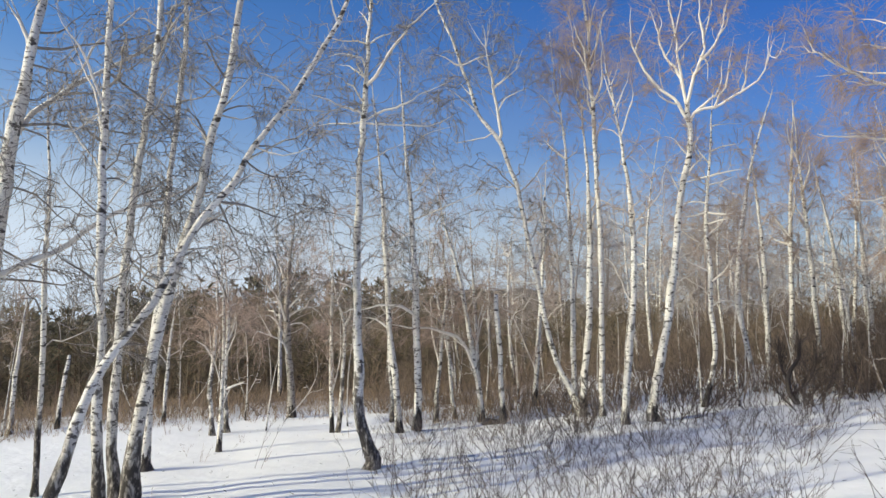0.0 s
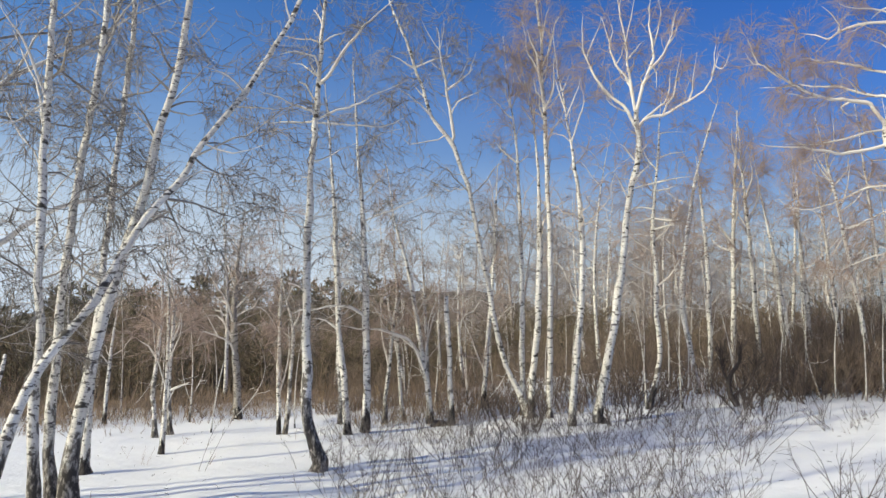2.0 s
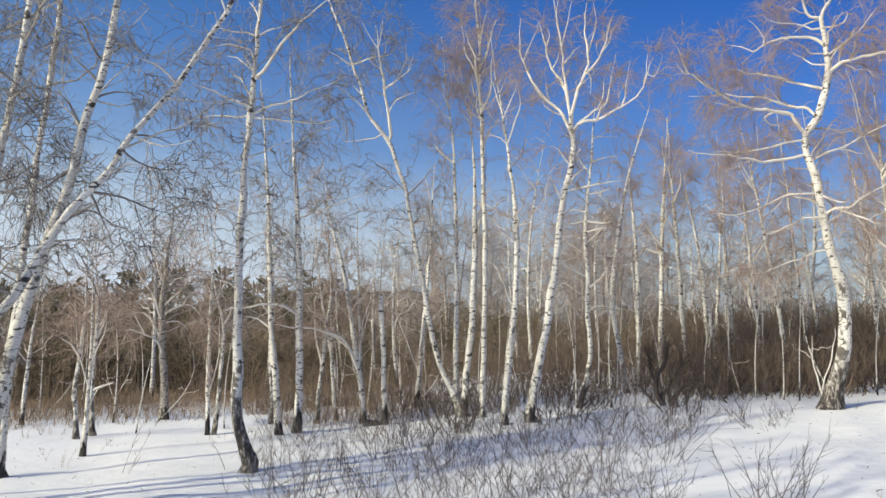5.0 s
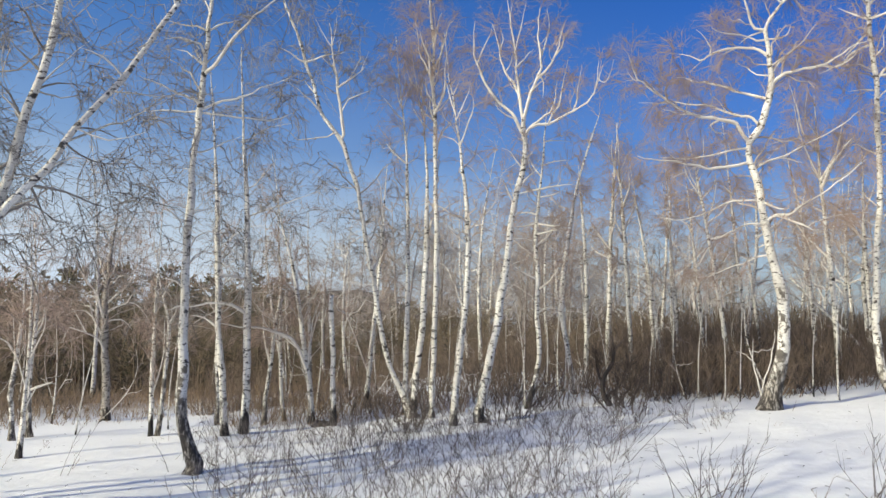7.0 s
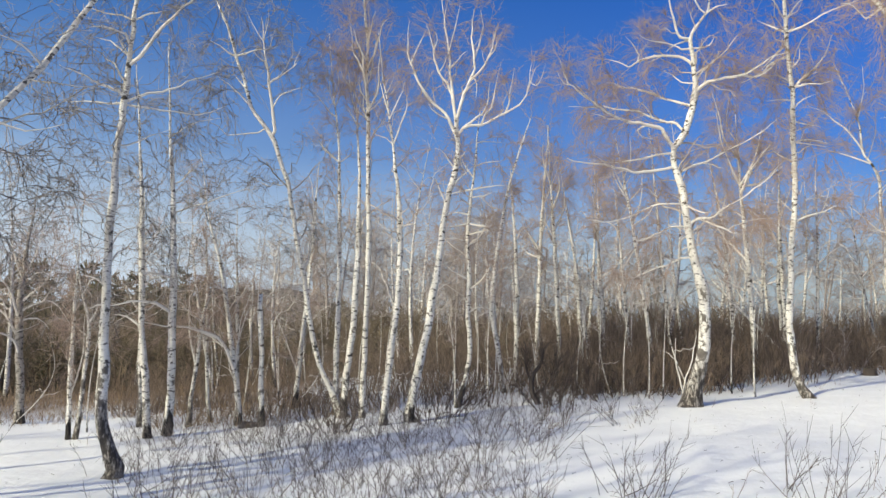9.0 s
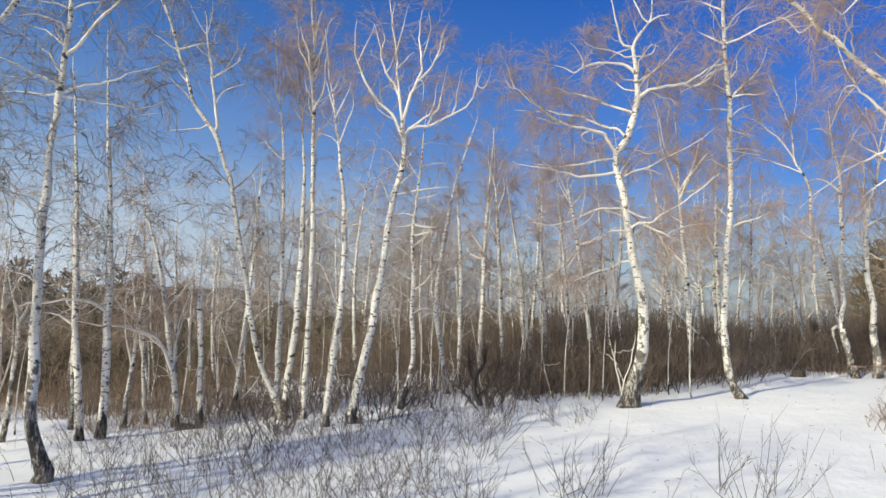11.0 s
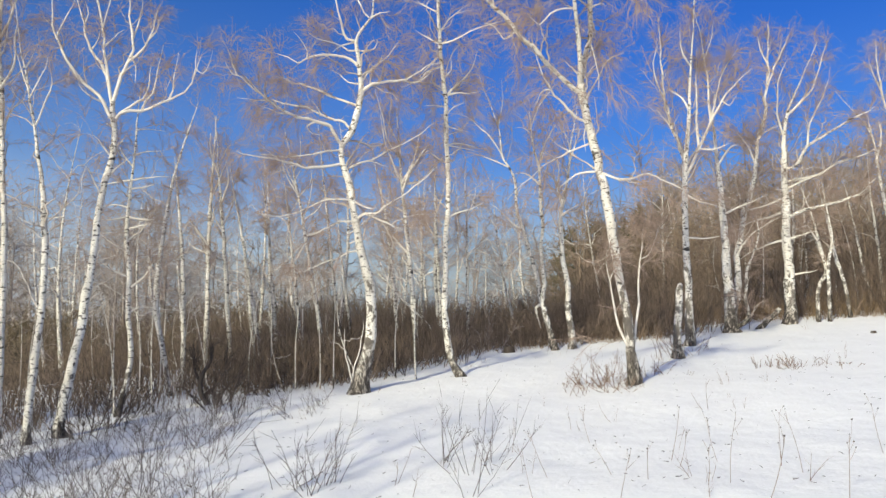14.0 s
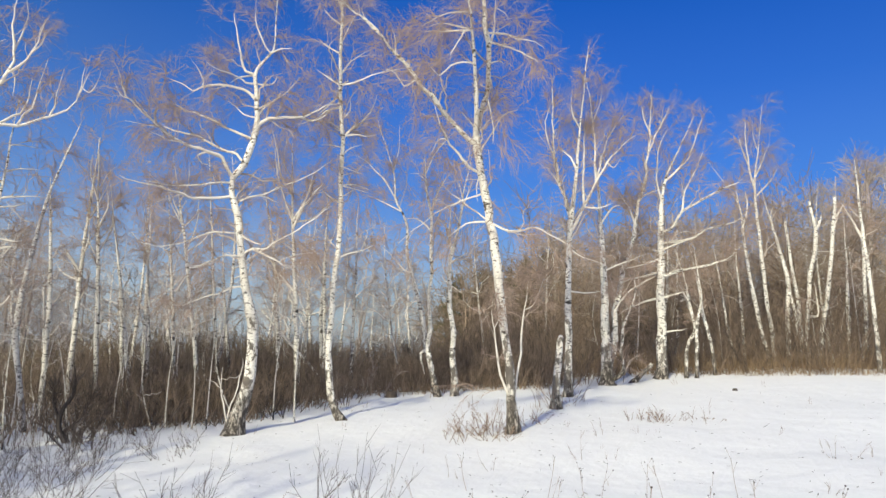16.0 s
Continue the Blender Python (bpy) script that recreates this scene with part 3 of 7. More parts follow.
tree = birch(-4.16, 7.99, [(0.0, 0.0, 0.032), (0.01, 1.02, 0.029), (0.01, 1.83, 0.028), (-0.01, 2.37, 0.025), (0.0, 3.21, 0.026), (-0.05, 3.99, 0.023)], wild=True, label='thin young birch with pale bark', foot=0.6)
finish(tree)
tree = birch(-3.57, 9.33, [(0.0, 0.0, 0.093), (0.03, 0.47, 0.049), (0.04, 1.28, 0.046), (0.12, 2.59, 0.039), (0.2, 3.8, 0.036), (0.3, 5.12, 0.033), (0.31, 5.86, 0.027)], wild=True, label='slim birch with a charred dark foot', height=7.6)
limb(tree, 0.009, [(0.18, 3.44), (0.04, 3.64), (-0.16, 3.77)])
finish(tree)
tree = birch(-3.04, 10.59, [(0.0, 0.0, 0.035), (0.02, 0.74, 0.027), (0.02, 1.82, 0.023), (-0.03, 2.52, 0.016)], label='small young birch with crowded side shoots')
limb(tree, 0.01, [(0.02, 0.82), (-0.13, 1.36), (-0.17, 1.74)])
limb(tree, 0.01, [(0.01, 0.59), (0.14, 0.89), (0.36, 0.92)])
limb(tree, 0.01, [(0.0, 1.2), (0.16, 1.58), (0.19, 1.82)])
finish(tree)
tree = birch(-2.76, 14.25, [(-0.0, -0.0, 0.077), (-0.06, 0.8, 0.061), (-0.14, 1.84, 0.056), (-0.11, 2.68, 0.046), (-0.04, 3.53, 0.031)], grey=True, label='grey-stemmed birch with wide crooked limbs')
limb(tree, 0.022, [(-0.05, 1.0), (-0.18, 1.37), (-0.4, 1.51), (-0.66, 1.6), (-0.76, 1.37)])
limb(tree, 0.022, [(-0.09, 1.38), (-0.33, 1.8), (-0.55, 1.89), (-0.75, 1.79)])
limb(tree, 0.022, [(-0.09, 1.76), (-0.27, 2.13), (-0.51, 2.5), (-0.65, 2.78)])
limb(tree, 0.019, [(-0.07, 1.85), (0.21, 2.05), (0.44, 1.96), (0.64, 1.68)])
limb(tree, 0.019, [(-0.06, 1.95), (0.19, 2.34), (0.31, 2.64), (0.33, 3.04)])
limb(tree, 0.016, [(-0.08, 1.76), (0.14, 1.76), (0.33, 1.57)])
limb(tree, 0.016, [(-0.33, 1.8), (-0.39, 2.03), (-0.57, 2.22)])
limb(tree, 0.016, [(0.21, 2.05), (0.33, 2.25), (0.55, 2.31)])
limb(tree, 0.016, [(-0.07, 2.33), (-0.26, 2.71), (-0.33, 3.09)])
limb(tree, 0.016, [(-0.06, 2.43), (0.07, 2.92), (0.13, 3.32)])
limb(tree, 0.013, [(-0.4, 1.51), (-0.54, 1.75), (-0.72, 2.02)])
finish(tree)
tree = birch(-1.71, 12.01, [(0.0, -0.0, 0.034), (-0.03, 1.08, 0.03), (-0.03, 2.31, 0.021), (-0.02, 3.03, 0.017)], label='thin twin-stemmed young birch')
limb(tree, 0.014, [(-0.01, 0.56), (0.12, 1.25), (0.1, 1.78)])
finish(tree)
tree = birch(-0.81, 8.89, [(0.00, 0.00, 0.089), (0.02, 0.13, 0.080), (-0.06, 0.31, 0.074), (-0.12, 0.53, 0.067), (-0.16, 0.80, 0.061), (-0.16, 1.10, 0.061), (-0.17, 1.47, 0.052), (-0.18, 1.84, 0.049), (-0.19, 2.22, 0.046), (-0.19, 2.60, 0.044), (-0.18, 2.98, 0.043), (-0.17, 3.46, 0.037), (-0.16, 3.67, 0.036), (-0.14, 3.87, 0.034), (-0.13, 4.07, 0.035), (-0.12, 4.28, 0.032), (-0.11, 4.48, 0.029), (-0.10, 4.69, 0.026), (-0.09, 4.90, 0.026), (-0.08, 5.10, 0.023), (-0.07, 5.31, 0.023), (-0.06, 5.52, 0.020)], label='white birch with a black crooked foot in snow', wild=True, height=7.6, foot=0.62)
limb(tree, 0.019, [(-0.13, 4.06), (-0.17, 4.15), (-0.24, 4.20), (-0.34, 4.22), (-0.43, 4.24), (-0.50, 4.29), (-0.60, 4.32), (-0.69, 4.35), (-0.80, 4.39)])
limb(tree, 0.019, [(-0.10, 4.09), (-0.01, 4.13), (0.12, 4.19), (0.25, 4.25), (0.39, 4.30), (0.52, 4.38), (0.65, 4.46), (0.83, 4.56)])
limb(tree, 0.022, [(-0.11, 4.48), (-0.02, 4.59), (0.06, 4.70), (0.14, 4.84), (0.24, 5.02), (0.34, 5.15), (0.44, 5.27), (0.54, 5.37), (0.69, 5.53), (0.84, 5.70)])
limb(tree, 0.016, [(-0.09, 4.74), (-0.15, 4.82), (-0.22, 4.85), (-0.42, 4.87), (-0.56, 4.83)])
limb(tree, 0.013, [(-0.11, 4.54), (-0.18, 4.63), (-0.25, 4.69), (-0.32, 4.73), (-0.45, 4.75)])
limb(tree, 0.013, [(-0.08, 4.98), (0.01, 5.07), (0.14, 5.13), (0.25, 5.18)])
limb(tree, 0.013, [(-0.07, 5.26), (-0.13, 5.34), (-0.21, 5.42)])
limb(tree, 0.013, [(-0.14, 4.02), (-0.30, 4.02), (-0.52, 4.02), (-0.73, 3.98)])
limb(tree, 0.013, [(-0.13, 4.04), (-0.00, 4.03), (0.19, 4.02), (0.39, 4.02), (0.66, 4.03), (0.79, 4.08), (0.94, 4.15)])
limb(tree, 0.012, [(-0.16, 3.53), (-0.06, 3.59), (0.07, 3.66), (0.20, 3.74), (0.34, 3.81)])
limb(tree, 0.012, [(-0.19, 2.50), (-0.11, 2.60), (-0.02, 2.66), (0.11, 2.70)])
limb(tree, 0.012, [(-0.19, 2.31), (-0.10, 2.41), (0.03, 2.45)])
limb(tree, 0.012, [(-0.18, 2.09), (-0.29, 2.12), (-0.41, 2.13)])
limb(tree, 0.011, [(-0.19, 2.72), (-0.30, 2.81), (-0.46, 2.96), (-0.58, 3.00)])
limb(tree, 0.012, [(-0.18, 1.79), (-0.27, 1.84), (-0.33, 1.78)])
limb(tree, 0.011, [(-0.19, 2.85), (-0.10, 2.92), (0.04, 2.94), (0.17, 3.00)])
finish(tree)
tree = birch(-0.64, 11.62, [(0.0, 0.0, 0.066), (-0.04, 0.38, 0.053), (-0.07, 0.72, 0.049), (-0.18, 1.73, 0.041), (-0.24, 2.85, 0.037), (-0.33, 4.07, 0.033), (-0.41, 4.87, 0.025)], wild=True, label='slim white birch with dark foot')
limb(tree, 0.01, [(-0.24, 2.76), (0.09, 3.02), (0.52, 3.11)])
limb(tree, 0.020, [(-0.19, 1.58), (-0.36, 1.71), (-0.57, 1.74)])
limb(tree, 0.016, [(-0.25, 2.08), (-0.09, 2.26), (0.12, 2.30)])
finish(tree)
tree = birch(-0.40, 11.83, [(0.0, 0.0, 0.067), (0.02, 0.52, 0.058), (0.01, 1.03, 0.054), (-0.04, 2.42, 0.05), (-0.12, 3.66, 0.038), (-0.2, 4.51, 0.034), (-0.26, 5.38, 0.026)], wild=True, label='white birch with short black foot')
limb(tree, 0.014, [(-0.1, 3.3), (0.37, 3.44), (0.99, 3.71)])
limb(tree, 0.011, [(-0.04, 2.51), (-0.33, 2.77), (-0.6, 2.9)])
limb(tree, 0.011, [(-0.18, 4.38), (0.19, 4.65), (0.55, 4.75)])
limb(tree, 0.024, [(-0.06, 1.81), (-0.25, 1.91), (-0.46, 1.94), (-0.71, 1.88), (-0.94, 1.85)])
limb(tree, 0.020, [(-0.07, 2.26), (-0.26, 2.34), (-0.47, 2.36), (-0.64, 2.32)])
limb(tree, 0.016, [(-0.09, 2.61), (-0.27, 2.62), (-0.44, 2.64)])
finish(tree)
tree = birch(0.62, 12.36, [(-0.0, 0.0, 0.053), (-0.04, 0.5, 0.044), (-0.1, 0.85, 0.039), (-0.22, 1.57, 0.039), (-0.36, 2.39, 0.035), (-0.58, 3.13, 0.026), (-0.7, 3.79, 0.018)], label='leaning thin birch with an arched low limb')
limb(tree, 0.018, [(-0.13, 1.08), (-0.47, 1.37), (-0.79, 1.48)])
limb(tree, 0.015, [(-0.07, 0.76), (-0.06, 1.48), (0.06, 2.03)])
limb(tree, 0.029, [(-0.14, 0.89), (-0.30, 1.29), (-0.48, 1.41), (-0.80, 1.50), (-1.16, 1.53), (-1.51, 1.59)])
finish(tree)
tree = birch(0.20, 12.86, [(-0.0, 0.0, 0.032), (-0.09, 0.85, 0.027), (-0.14, 2.07, 0.023), (-0.21, 3.03, 0.018)], label='thin young birch with pale bark')
finish(tree)
tree = snag(0.93, 12.06, [(0.0, 0.0, 0.056), (-0.02, 0.5, 0.043), (-0.04, 1.11, 0.038), (-0.08, 1.64, 0.038), (-0.1, 2.03, 0.034)], label='broken-off birch stem, bare of twigs')
finish(tree)
tree = birch(1.63, 13.90, [(-0.0, -0.01, 0.049), (0.06, 0.79, 0.044), (0.12, 1.6, 0.039), (0.2, 2.73, 0.03), (0.25, 3.98, 0.025)], label='thin birch among dark brush')
limb(tree, 0.017, [(0.04, 0.59), (-0.14, 1.1), (-0.44, 1.81)])
finish(tree)
tree = birch(2.17, 12.01, [(0.00, 0.00, 0.078), (-0.18, 0.39, 0.046), (-0.39, 0.82, 0.042), (-0.52, 1.26, 0.042), (-0.61, 1.70, 0.042), (-0.68, 2.15, 0.037), (-0.75, 2.42, 0.038), (-0.88, 3.05, 0.036), (-0.99, 3.66, 0.034), (-1.09, 3.88, 0.034), (-1.19, 4.20, 0.034), (-1.28, 4.42, 0.034), (-1.48, 4.65, 0.030), (-1.62, 4.87, 0.028), (-1.70, 5.14, 0.026), (-1.78, 5.37, 0.026), (-1.88, 5.60, 0.024), (-1.92, 5.79, 0.022), (-1.99, 5.97, 0.022), (-2.07, 6.20, 0.020), (-2.15, 6.39, 0.018), (-2.26, 6.62, 0.016)], wild=True, label='slender white birch leaning over its neighbours', height=7.6)
limb(tree, 0.028, [(-1.25, 4.38), (-1.25, 4.52), (-1.29, 4.84), (-1.34, 5.16), (-1.38, 5.40), (-1.43, 5.63), (-1.47, 5.81), (-1.48, 6.14), (-1.54, 6.38)])
limb(tree, 0.017, [(-1.36, 5.28), (-1.20, 5.41), (-1.07, 5.51), (-0.93, 5.63)])
limb(tree, 0.013, [(-1.02, 5.55), (-0.94, 5.75), (-0.89, 5.91)])
limb(tree, 0.015, [(-1.45, 5.65), (-1.57, 5.71), (-1.66, 5.81)])
limb(tree, 0.018, [(-1.88, 5.65), (-2.02, 5.73), (-2.16, 5.84), (-2.31, 5.93)])
limb(tree, 0.016, [(-1.90, 5.69), (-1.75, 5.75), (-1.62, 5.80), (-1.44, 5.84), (-1.26, 5.89)])
limb(tree, 0.019, [(-1.56, 4.78), (-1.67, 4.93), (-1.81, 5.05), (-2.00, 5.22), (-2.20, 5.39)])
limb(tree, 0.013, [(-1.47, 5.91), (-1.64, 6.18), (-1.79, 6.50)])
limb(tree, 0.013, [(-1.70, 5.14), (-1.82, 5.28), (-1.91, 5.37)])
limb(tree, 0.013, [(-1.48, 6.05), (-1.43, 6.29), (-1.43, 6.53)])
limb(tree, 0.013, [(-1.31, 4.93), (-1.19, 5.08), (-1.01, 5.18), (-0.83, 5.24)])
limb(tree, 0.022, [(-0.70, 2.22), (-0.63, 2.47), (-0.59, 2.70), (-0.59, 3.06), (-0.59, 3.43), (-0.62, 3.66), (-0.70, 3.84)])
finish(tree, 3.4)
tree = birch(2.12, 12.42, [(0.00, -0.04, 0.049), (-0.02, 0.83, 0.044), (-0.02, 2.10, 0.040), (-0.07, 3.76, 0.028), (-0.09, 4.14, 0.028), (-0.12, 4.53, 0.026), (-0.16, 4.91, 0.024), (-0.22, 5.25, 0.022), (-0.24, 5.49, 0.018), (-0.28, 5.83, 0.014)], dense=True, label='slender upright white birch')
limb(tree, 0.018, [(-0.10, 4.19), (-0.26, 4.28), (-0.38, 4.42), (-0.47, 4.51)])
limb(tree, 0.018, [(-0.15, 4.83), (-0.30, 5.00), (-0.40, 5.14), (-0.55, 5.32)])
limb(tree, 0.016, [(-0.19, 5.08), (-0.11, 5.30), (-0.08, 5.52)])
limb(tree, 0.016, [(-0.23, 5.47), (-0.34, 5.68), (-0.46, 5.93)])
limb(tree, 0.013, [(-0.17, 5.01), (-0.27, 5.29), (-0.30, 5.58)])
limb(tree, 0.013, [(-0.22, 5.25), (-0.15, 5.49), (-0.19, 5.78)])
finish(tree, 3.4)
tree = birch(2.15, 12.01, [(0.00, -0.03, 0.056), (0.07, 0.85, 0.051), (0.14, 1.73, 0.051), (0.16, 2.97, 0.043), (0.15, 3.70, 0.029), (0.13, 4.07, 0.028), (0.09, 4.54, 0.026), (0.07, 4.82, 0.024), (-0.02, 5.09, 0.019), (-0.06, 5.33, 0.015)], dense=True, label='slender white birch with steep top shoots')
limb(tree, 0.015, [(0.08, 4.68), (-0.03, 4.86), (-0.12, 4.99)])
limb(tree, 0.015, [(0.07, 4.82), (0.13, 5.10), (0.09, 5.43)])
limb(tree, 0.013, [(-0.01, 5.08), (0.03, 5.38), (-0.01, 5.66)])
finish(tree, 3.4)
tree = birch(2.41, 11.76, [(0.00, -0.02, 0.047), (0.02, 1.53, 0.042), (0.02, 2.92, 0.038), (-0.02, 3.65, 0.033), (-0.03, 4.02, 0.033), (-0.04, 4.47, 0.034), (-0.06, 4.84, 0.032), (-0.08, 5.12, 0.030), (-0.10, 5.40, 0.028), (-0.10, 5.68, 0.026), (-0.10, 6.06, 0.024), (-0.14, 6.34, 0.020), (-0.18, 6.72, 0.016)], dense=True, label='tall white birch with rusty steep shoots', height=7.6)
limb(tree, 0.021, [(-0.08, 5.17), (-0.15, 5.49), (-0.18, 5.77), (-0.27, 6.00), (-0.33, 6.19)])
limb(tree, 0.022, [(-0.09, 5.54), (0.01, 5.78), (0.06, 6.02), (0.13, 6.26), (0.20, 6.38)])
limb(tree, 0.017, [(-0.11, 5.94), (-0.05, 6.25), (0.01, 6.52)])
limb(tree, 0.021, [(-0.05, 4.80), (0.03, 5.03), (0.09, 5.22), (0.10, 5.50), (0.11, 5.78)])
limb(tree, 0.017, [(-0.16, 5.49), (-0.25, 5.69), (-0.34, 5.90), (-0.41, 6.42)])
limb(tree, 0.017, [(-0.06, 4.94), (-0.18, 5.16), (-0.23, 5.41)])
limb(tree, 0.017, [(-0.03, 4.24), (0.04, 4.48), (0.13, 4.62), (0.21, 4.72)])
limb(tree, 0.017, [(-0.08, 5.35), (-0.02, 5.54), (0.01, 5.78)])
limb(tree, 0.017, [(-0.05, 4.66), (-0.13, 4.93), (-0.14, 5.21)])
limb(tree, 0.017, [(-0.10, 5.68), (-0.20, 5.82), (-0.24, 6.05)])
finish(tree, 3.4)
tree = birch(2.54, 10.87, [(0.00, -0.00, 0.055), (0.06, 0.80, 0.047), (0.17, 1.99, 0.043), (0.16, 2.96, 0.040), (0.11, 3.50, 0.031), (0.07, 3.76, 0.029), (0.03, 4.10, 0.027), (-0.02, 4.35, 0.025), (-0.05, 4.61, 0.022), (-0.10, 4.87, 0.018), (-0.14, 5.04, 0.016), (-0.18, 5.34, 0.012)], label='slim white birch with dark foot')
limb(tree, 0.014, [(-0.04, 4.51), (0.04, 4.70), (0.14, 4.92), (0.18, 5.07)])
limb(tree, 0.014, [(0.04, 4.08), (0.13, 4.40), (0.20, 4.62), (0.21, 4.81)])
limb(tree, 0.014, [(-0.09, 4.82), (-0.02, 5.04), (0.01, 5.22)])
limb(tree, 0.012, [(-0.06, 4.65), (-0.16, 4.91), (-0.21, 5.12)])
finish(tree, 3.4)
tree = birch(2.98, 10.90, [(0.00, 0.00, 0.092), (-0.05, 0.15, 0.077), (0.07, 0.75, 0.062), (0.19, 1.41, 0.058), (0.27, 1.91, 0.054), (0.33, 2.41, 0.050), (0.38, 2.85, 0.046), (0.42, 3.19, 0.045), (0.46, 3.41, 0.043), (0.53, 3.63, 0.041), (0.57, 3.89, 0.039), (0.58, 4.15, 0.038), (0.56, 4.36, 0.038), (0.55, 4.54, 0.032)], label='white birch forking into a wide open crown', forked=True)
limb(tree, 0.027, [(0.56, 4.30), (0.43, 4.53), (0.30, 4.68), (0.12, 4.86), (-0.02, 5.07), (-0.13, 5.28), (-0.18, 5.45), (-0.21, 5.63), (-0.22, 5.85), (-0.21, 6.04)])
limb(tree, 0.018, [(-0.13, 5.34), (-0.10, 5.55), (-0.00, 5.78), (0.07, 5.98)])
limb(tree, 0.015, [(0.40, 4.55), (0.30, 4.58), (0.17, 4.69), (0.13, 4.80)])
limb(tree, 0.025, [(0.55, 4.47), (0.50, 4.80), (0.45, 4.97), (0.38, 5.10), (0.27, 5.26), (0.21, 5.44), (0.17, 5.61), (0.13, 5.79), (0.07, 6.00)])
limb(tree, 0.014, [(0.27, 5.26), (0.34, 5.36), (0.37, 5.54)])
limb(tree, 0.014, [(0.19, 5.57), (0.23, 5.75), (0.21, 5.88)])
limb(tree, 0.027, [(0.53, 4.67), (0.48, 4.97), (0.45, 5.19), (0.43, 5.45), (0.39, 5.72), (0.35, 5.98), (0.31, 6.25), (0.25, 6.51)])
limb(tree, 0.020, [(0.42, 5.59), (0.47, 5.81), (0.52, 6.08), (0.57, 6.38)])
limb(tree, 0.014, [(0.34, 6.07), (0.36, 6.30), (0.38, 6.48)])
limb(tree, 0.014, [(0.45, 5.26), (0.52, 5.42), (0.61, 5.53), (0.70, 5.61)])
limb(tree, 0.029, [(0.56, 4.51), (0.62, 4.76), (0.67, 4.94), (0.73, 5.12), (0.80, 5.32), (0.80, 5.57), (0.77, 5.83), (0.76, 6.06), (0.77, 6.27)])
limb(tree, 0.022, [(0.80, 5.46), (0.86, 5.66), (0.91, 5.85), (0.92, 6.03), (0.89, 6.26)])
limb(tree, 0.022, [(0.74, 5.14), (0.86, 5.26), (0.97, 5.40), (1.06, 5.59), (1.09, 5.77), (1.13, 5.97)])
limb(tree, 0.015, [(1.00, 5.45), (1.11, 5.64), (1.16, 5.85)])
limb(tree, 0.014, [(0.77, 5.17), (0.85, 5.08), (0.85, 4.84)])
limb(tree, 0.029, [(0.57, 4.29), (0.65, 4.39), (0.77, 4.44), (0.94, 4.47), (1.11, 4.55), (1.28, 4.65), (1.45, 4.75), (1.56, 4.87), (1.62, 5.00), (1.66, 5.18), (1.68, 5.45)])
limb(tree, 0.018, [(1.63, 5.02), (1.70, 5.23), (1.75, 5.41)])
limb(tree, 0.014, [(1.66, 5.17), (1.75, 5.10), (1.84, 5.24), (1.91, 5.45)])
limb(tree, 0.022, [(0.65, 4.40), (0.77, 4.49), (0.88, 4.58), (0.98, 4.69), (1.03, 4.87), (1.04, 5.14)])
limb(tree, 0.018, [(0.93, 4.47), (1.00, 4.63), (1.07, 4.74), (1.12, 4.92), (1.16, 5.15), (1.20, 5.44)])
limb(tree, 0.015, [(1.31, 4.67), (1.34, 4.81), (1.36, 4.99), (1.43, 5.35)])
limb(tree, 0.015, [(0.47, 3.41), (0.59, 3.59), (0.71, 3.72), (0.79, 3.81)])
limb(tree, 0.014, [(0.43, 3.21), (0.34, 3.40), (0.23, 3.61), (0.18, 3.25)])
limb(tree, 0.014, [(0.58, 3.97), (0.65, 3.80), (0.74, 3.68)])
limb(tree, 0.014, [(0.55, 3.71), (0.46, 3.88), (0.39, 4.01), (0.23, 4.08)])
finish(tree, 2.8)
tree = birch(4.02, 11.94, [(0.00, 0.00, 0.043), (0.18, 0.81, 0.039), (0.14, 1.55, 0.036), (0.15, 2.10, 0.034), (0.11, 2.66, 0.034), (0.12, 3.04, 0.032), (0.17, 3.61, 0.030), (0.21, 4.00, 0.028), (0.23, 4.39, 0.026), (0.25, 4.62, 0.022)], label='slim birch with many level dead limbs')
limb(tree, 0.018, [(0.23, 4.40), (0.38, 4.43), (0.68, 4.42)])
limb(tree, 0.018, [(0.22, 4.04), (0.39, 4.07), (0.64, 4.10)])
limb(tree, 0.017, [(0.18, 3.61), (-0.07, 3.56), (-0.35, 3.48)])
limb(tree, 0.017, [(0.18, 3.63), (0.45, 3.67), (0.73, 3.68)])
limb(tree, 0.015, [(0.14, 3.50), (0.36, 3.51), (0.52, 3.58)])
limb(tree, 0.017, [(0.11, 2.98), (-0.05, 2.99), (-0.25, 2.98)])
limb(tree, 0.017, [(0.11, 2.97), (0.33, 2.99), (0.49, 3.01)])
limb(tree, 0.017, [(0.13, 2.84), (0.33, 2.90), (0.49, 2.92)])
limb(tree, 0.017, [(0.14, 2.66), (0.29, 2.81), (0.42, 3.03), (0.42, 3.22)])
limb(tree, 0.017, [(0.12, 2.46), (-0.13, 2.66), (-0.26, 2.76)])
limb(tree, 0.017, [(0.14, 2.18), (-0.11, 2.23), (-0.25, 2.35)])
limb(tree, 0.019, [(0.15, 1.94), (0.36, 2.11), (0.53, 2.38)])
limb(tree, 0.017, [(0.14, 1.64), (0.28, 1.65), (0.44, 1.64)])
limb(tree, 0.015, [(0.19, 3.76), (0.06, 3.99), (-0.02, 4.20)])
limb(tree, 0.015, [(0.13, 3.18), (-0.06, 3.22), (-0.33, 3.14)])
finish(tree)
tree = birch(5.45, 13.44, [(0.0, 0.02, 0.046), (-0.17, 1.0, 0.046), (-0.26, 1.79, 0.046), (-0.12, 3.1, 0.041), (0.06, 4.1, 0.036), (0.29, 4.85, 0.032)], label='leaning slim birch with a bare top')
finish(tree)
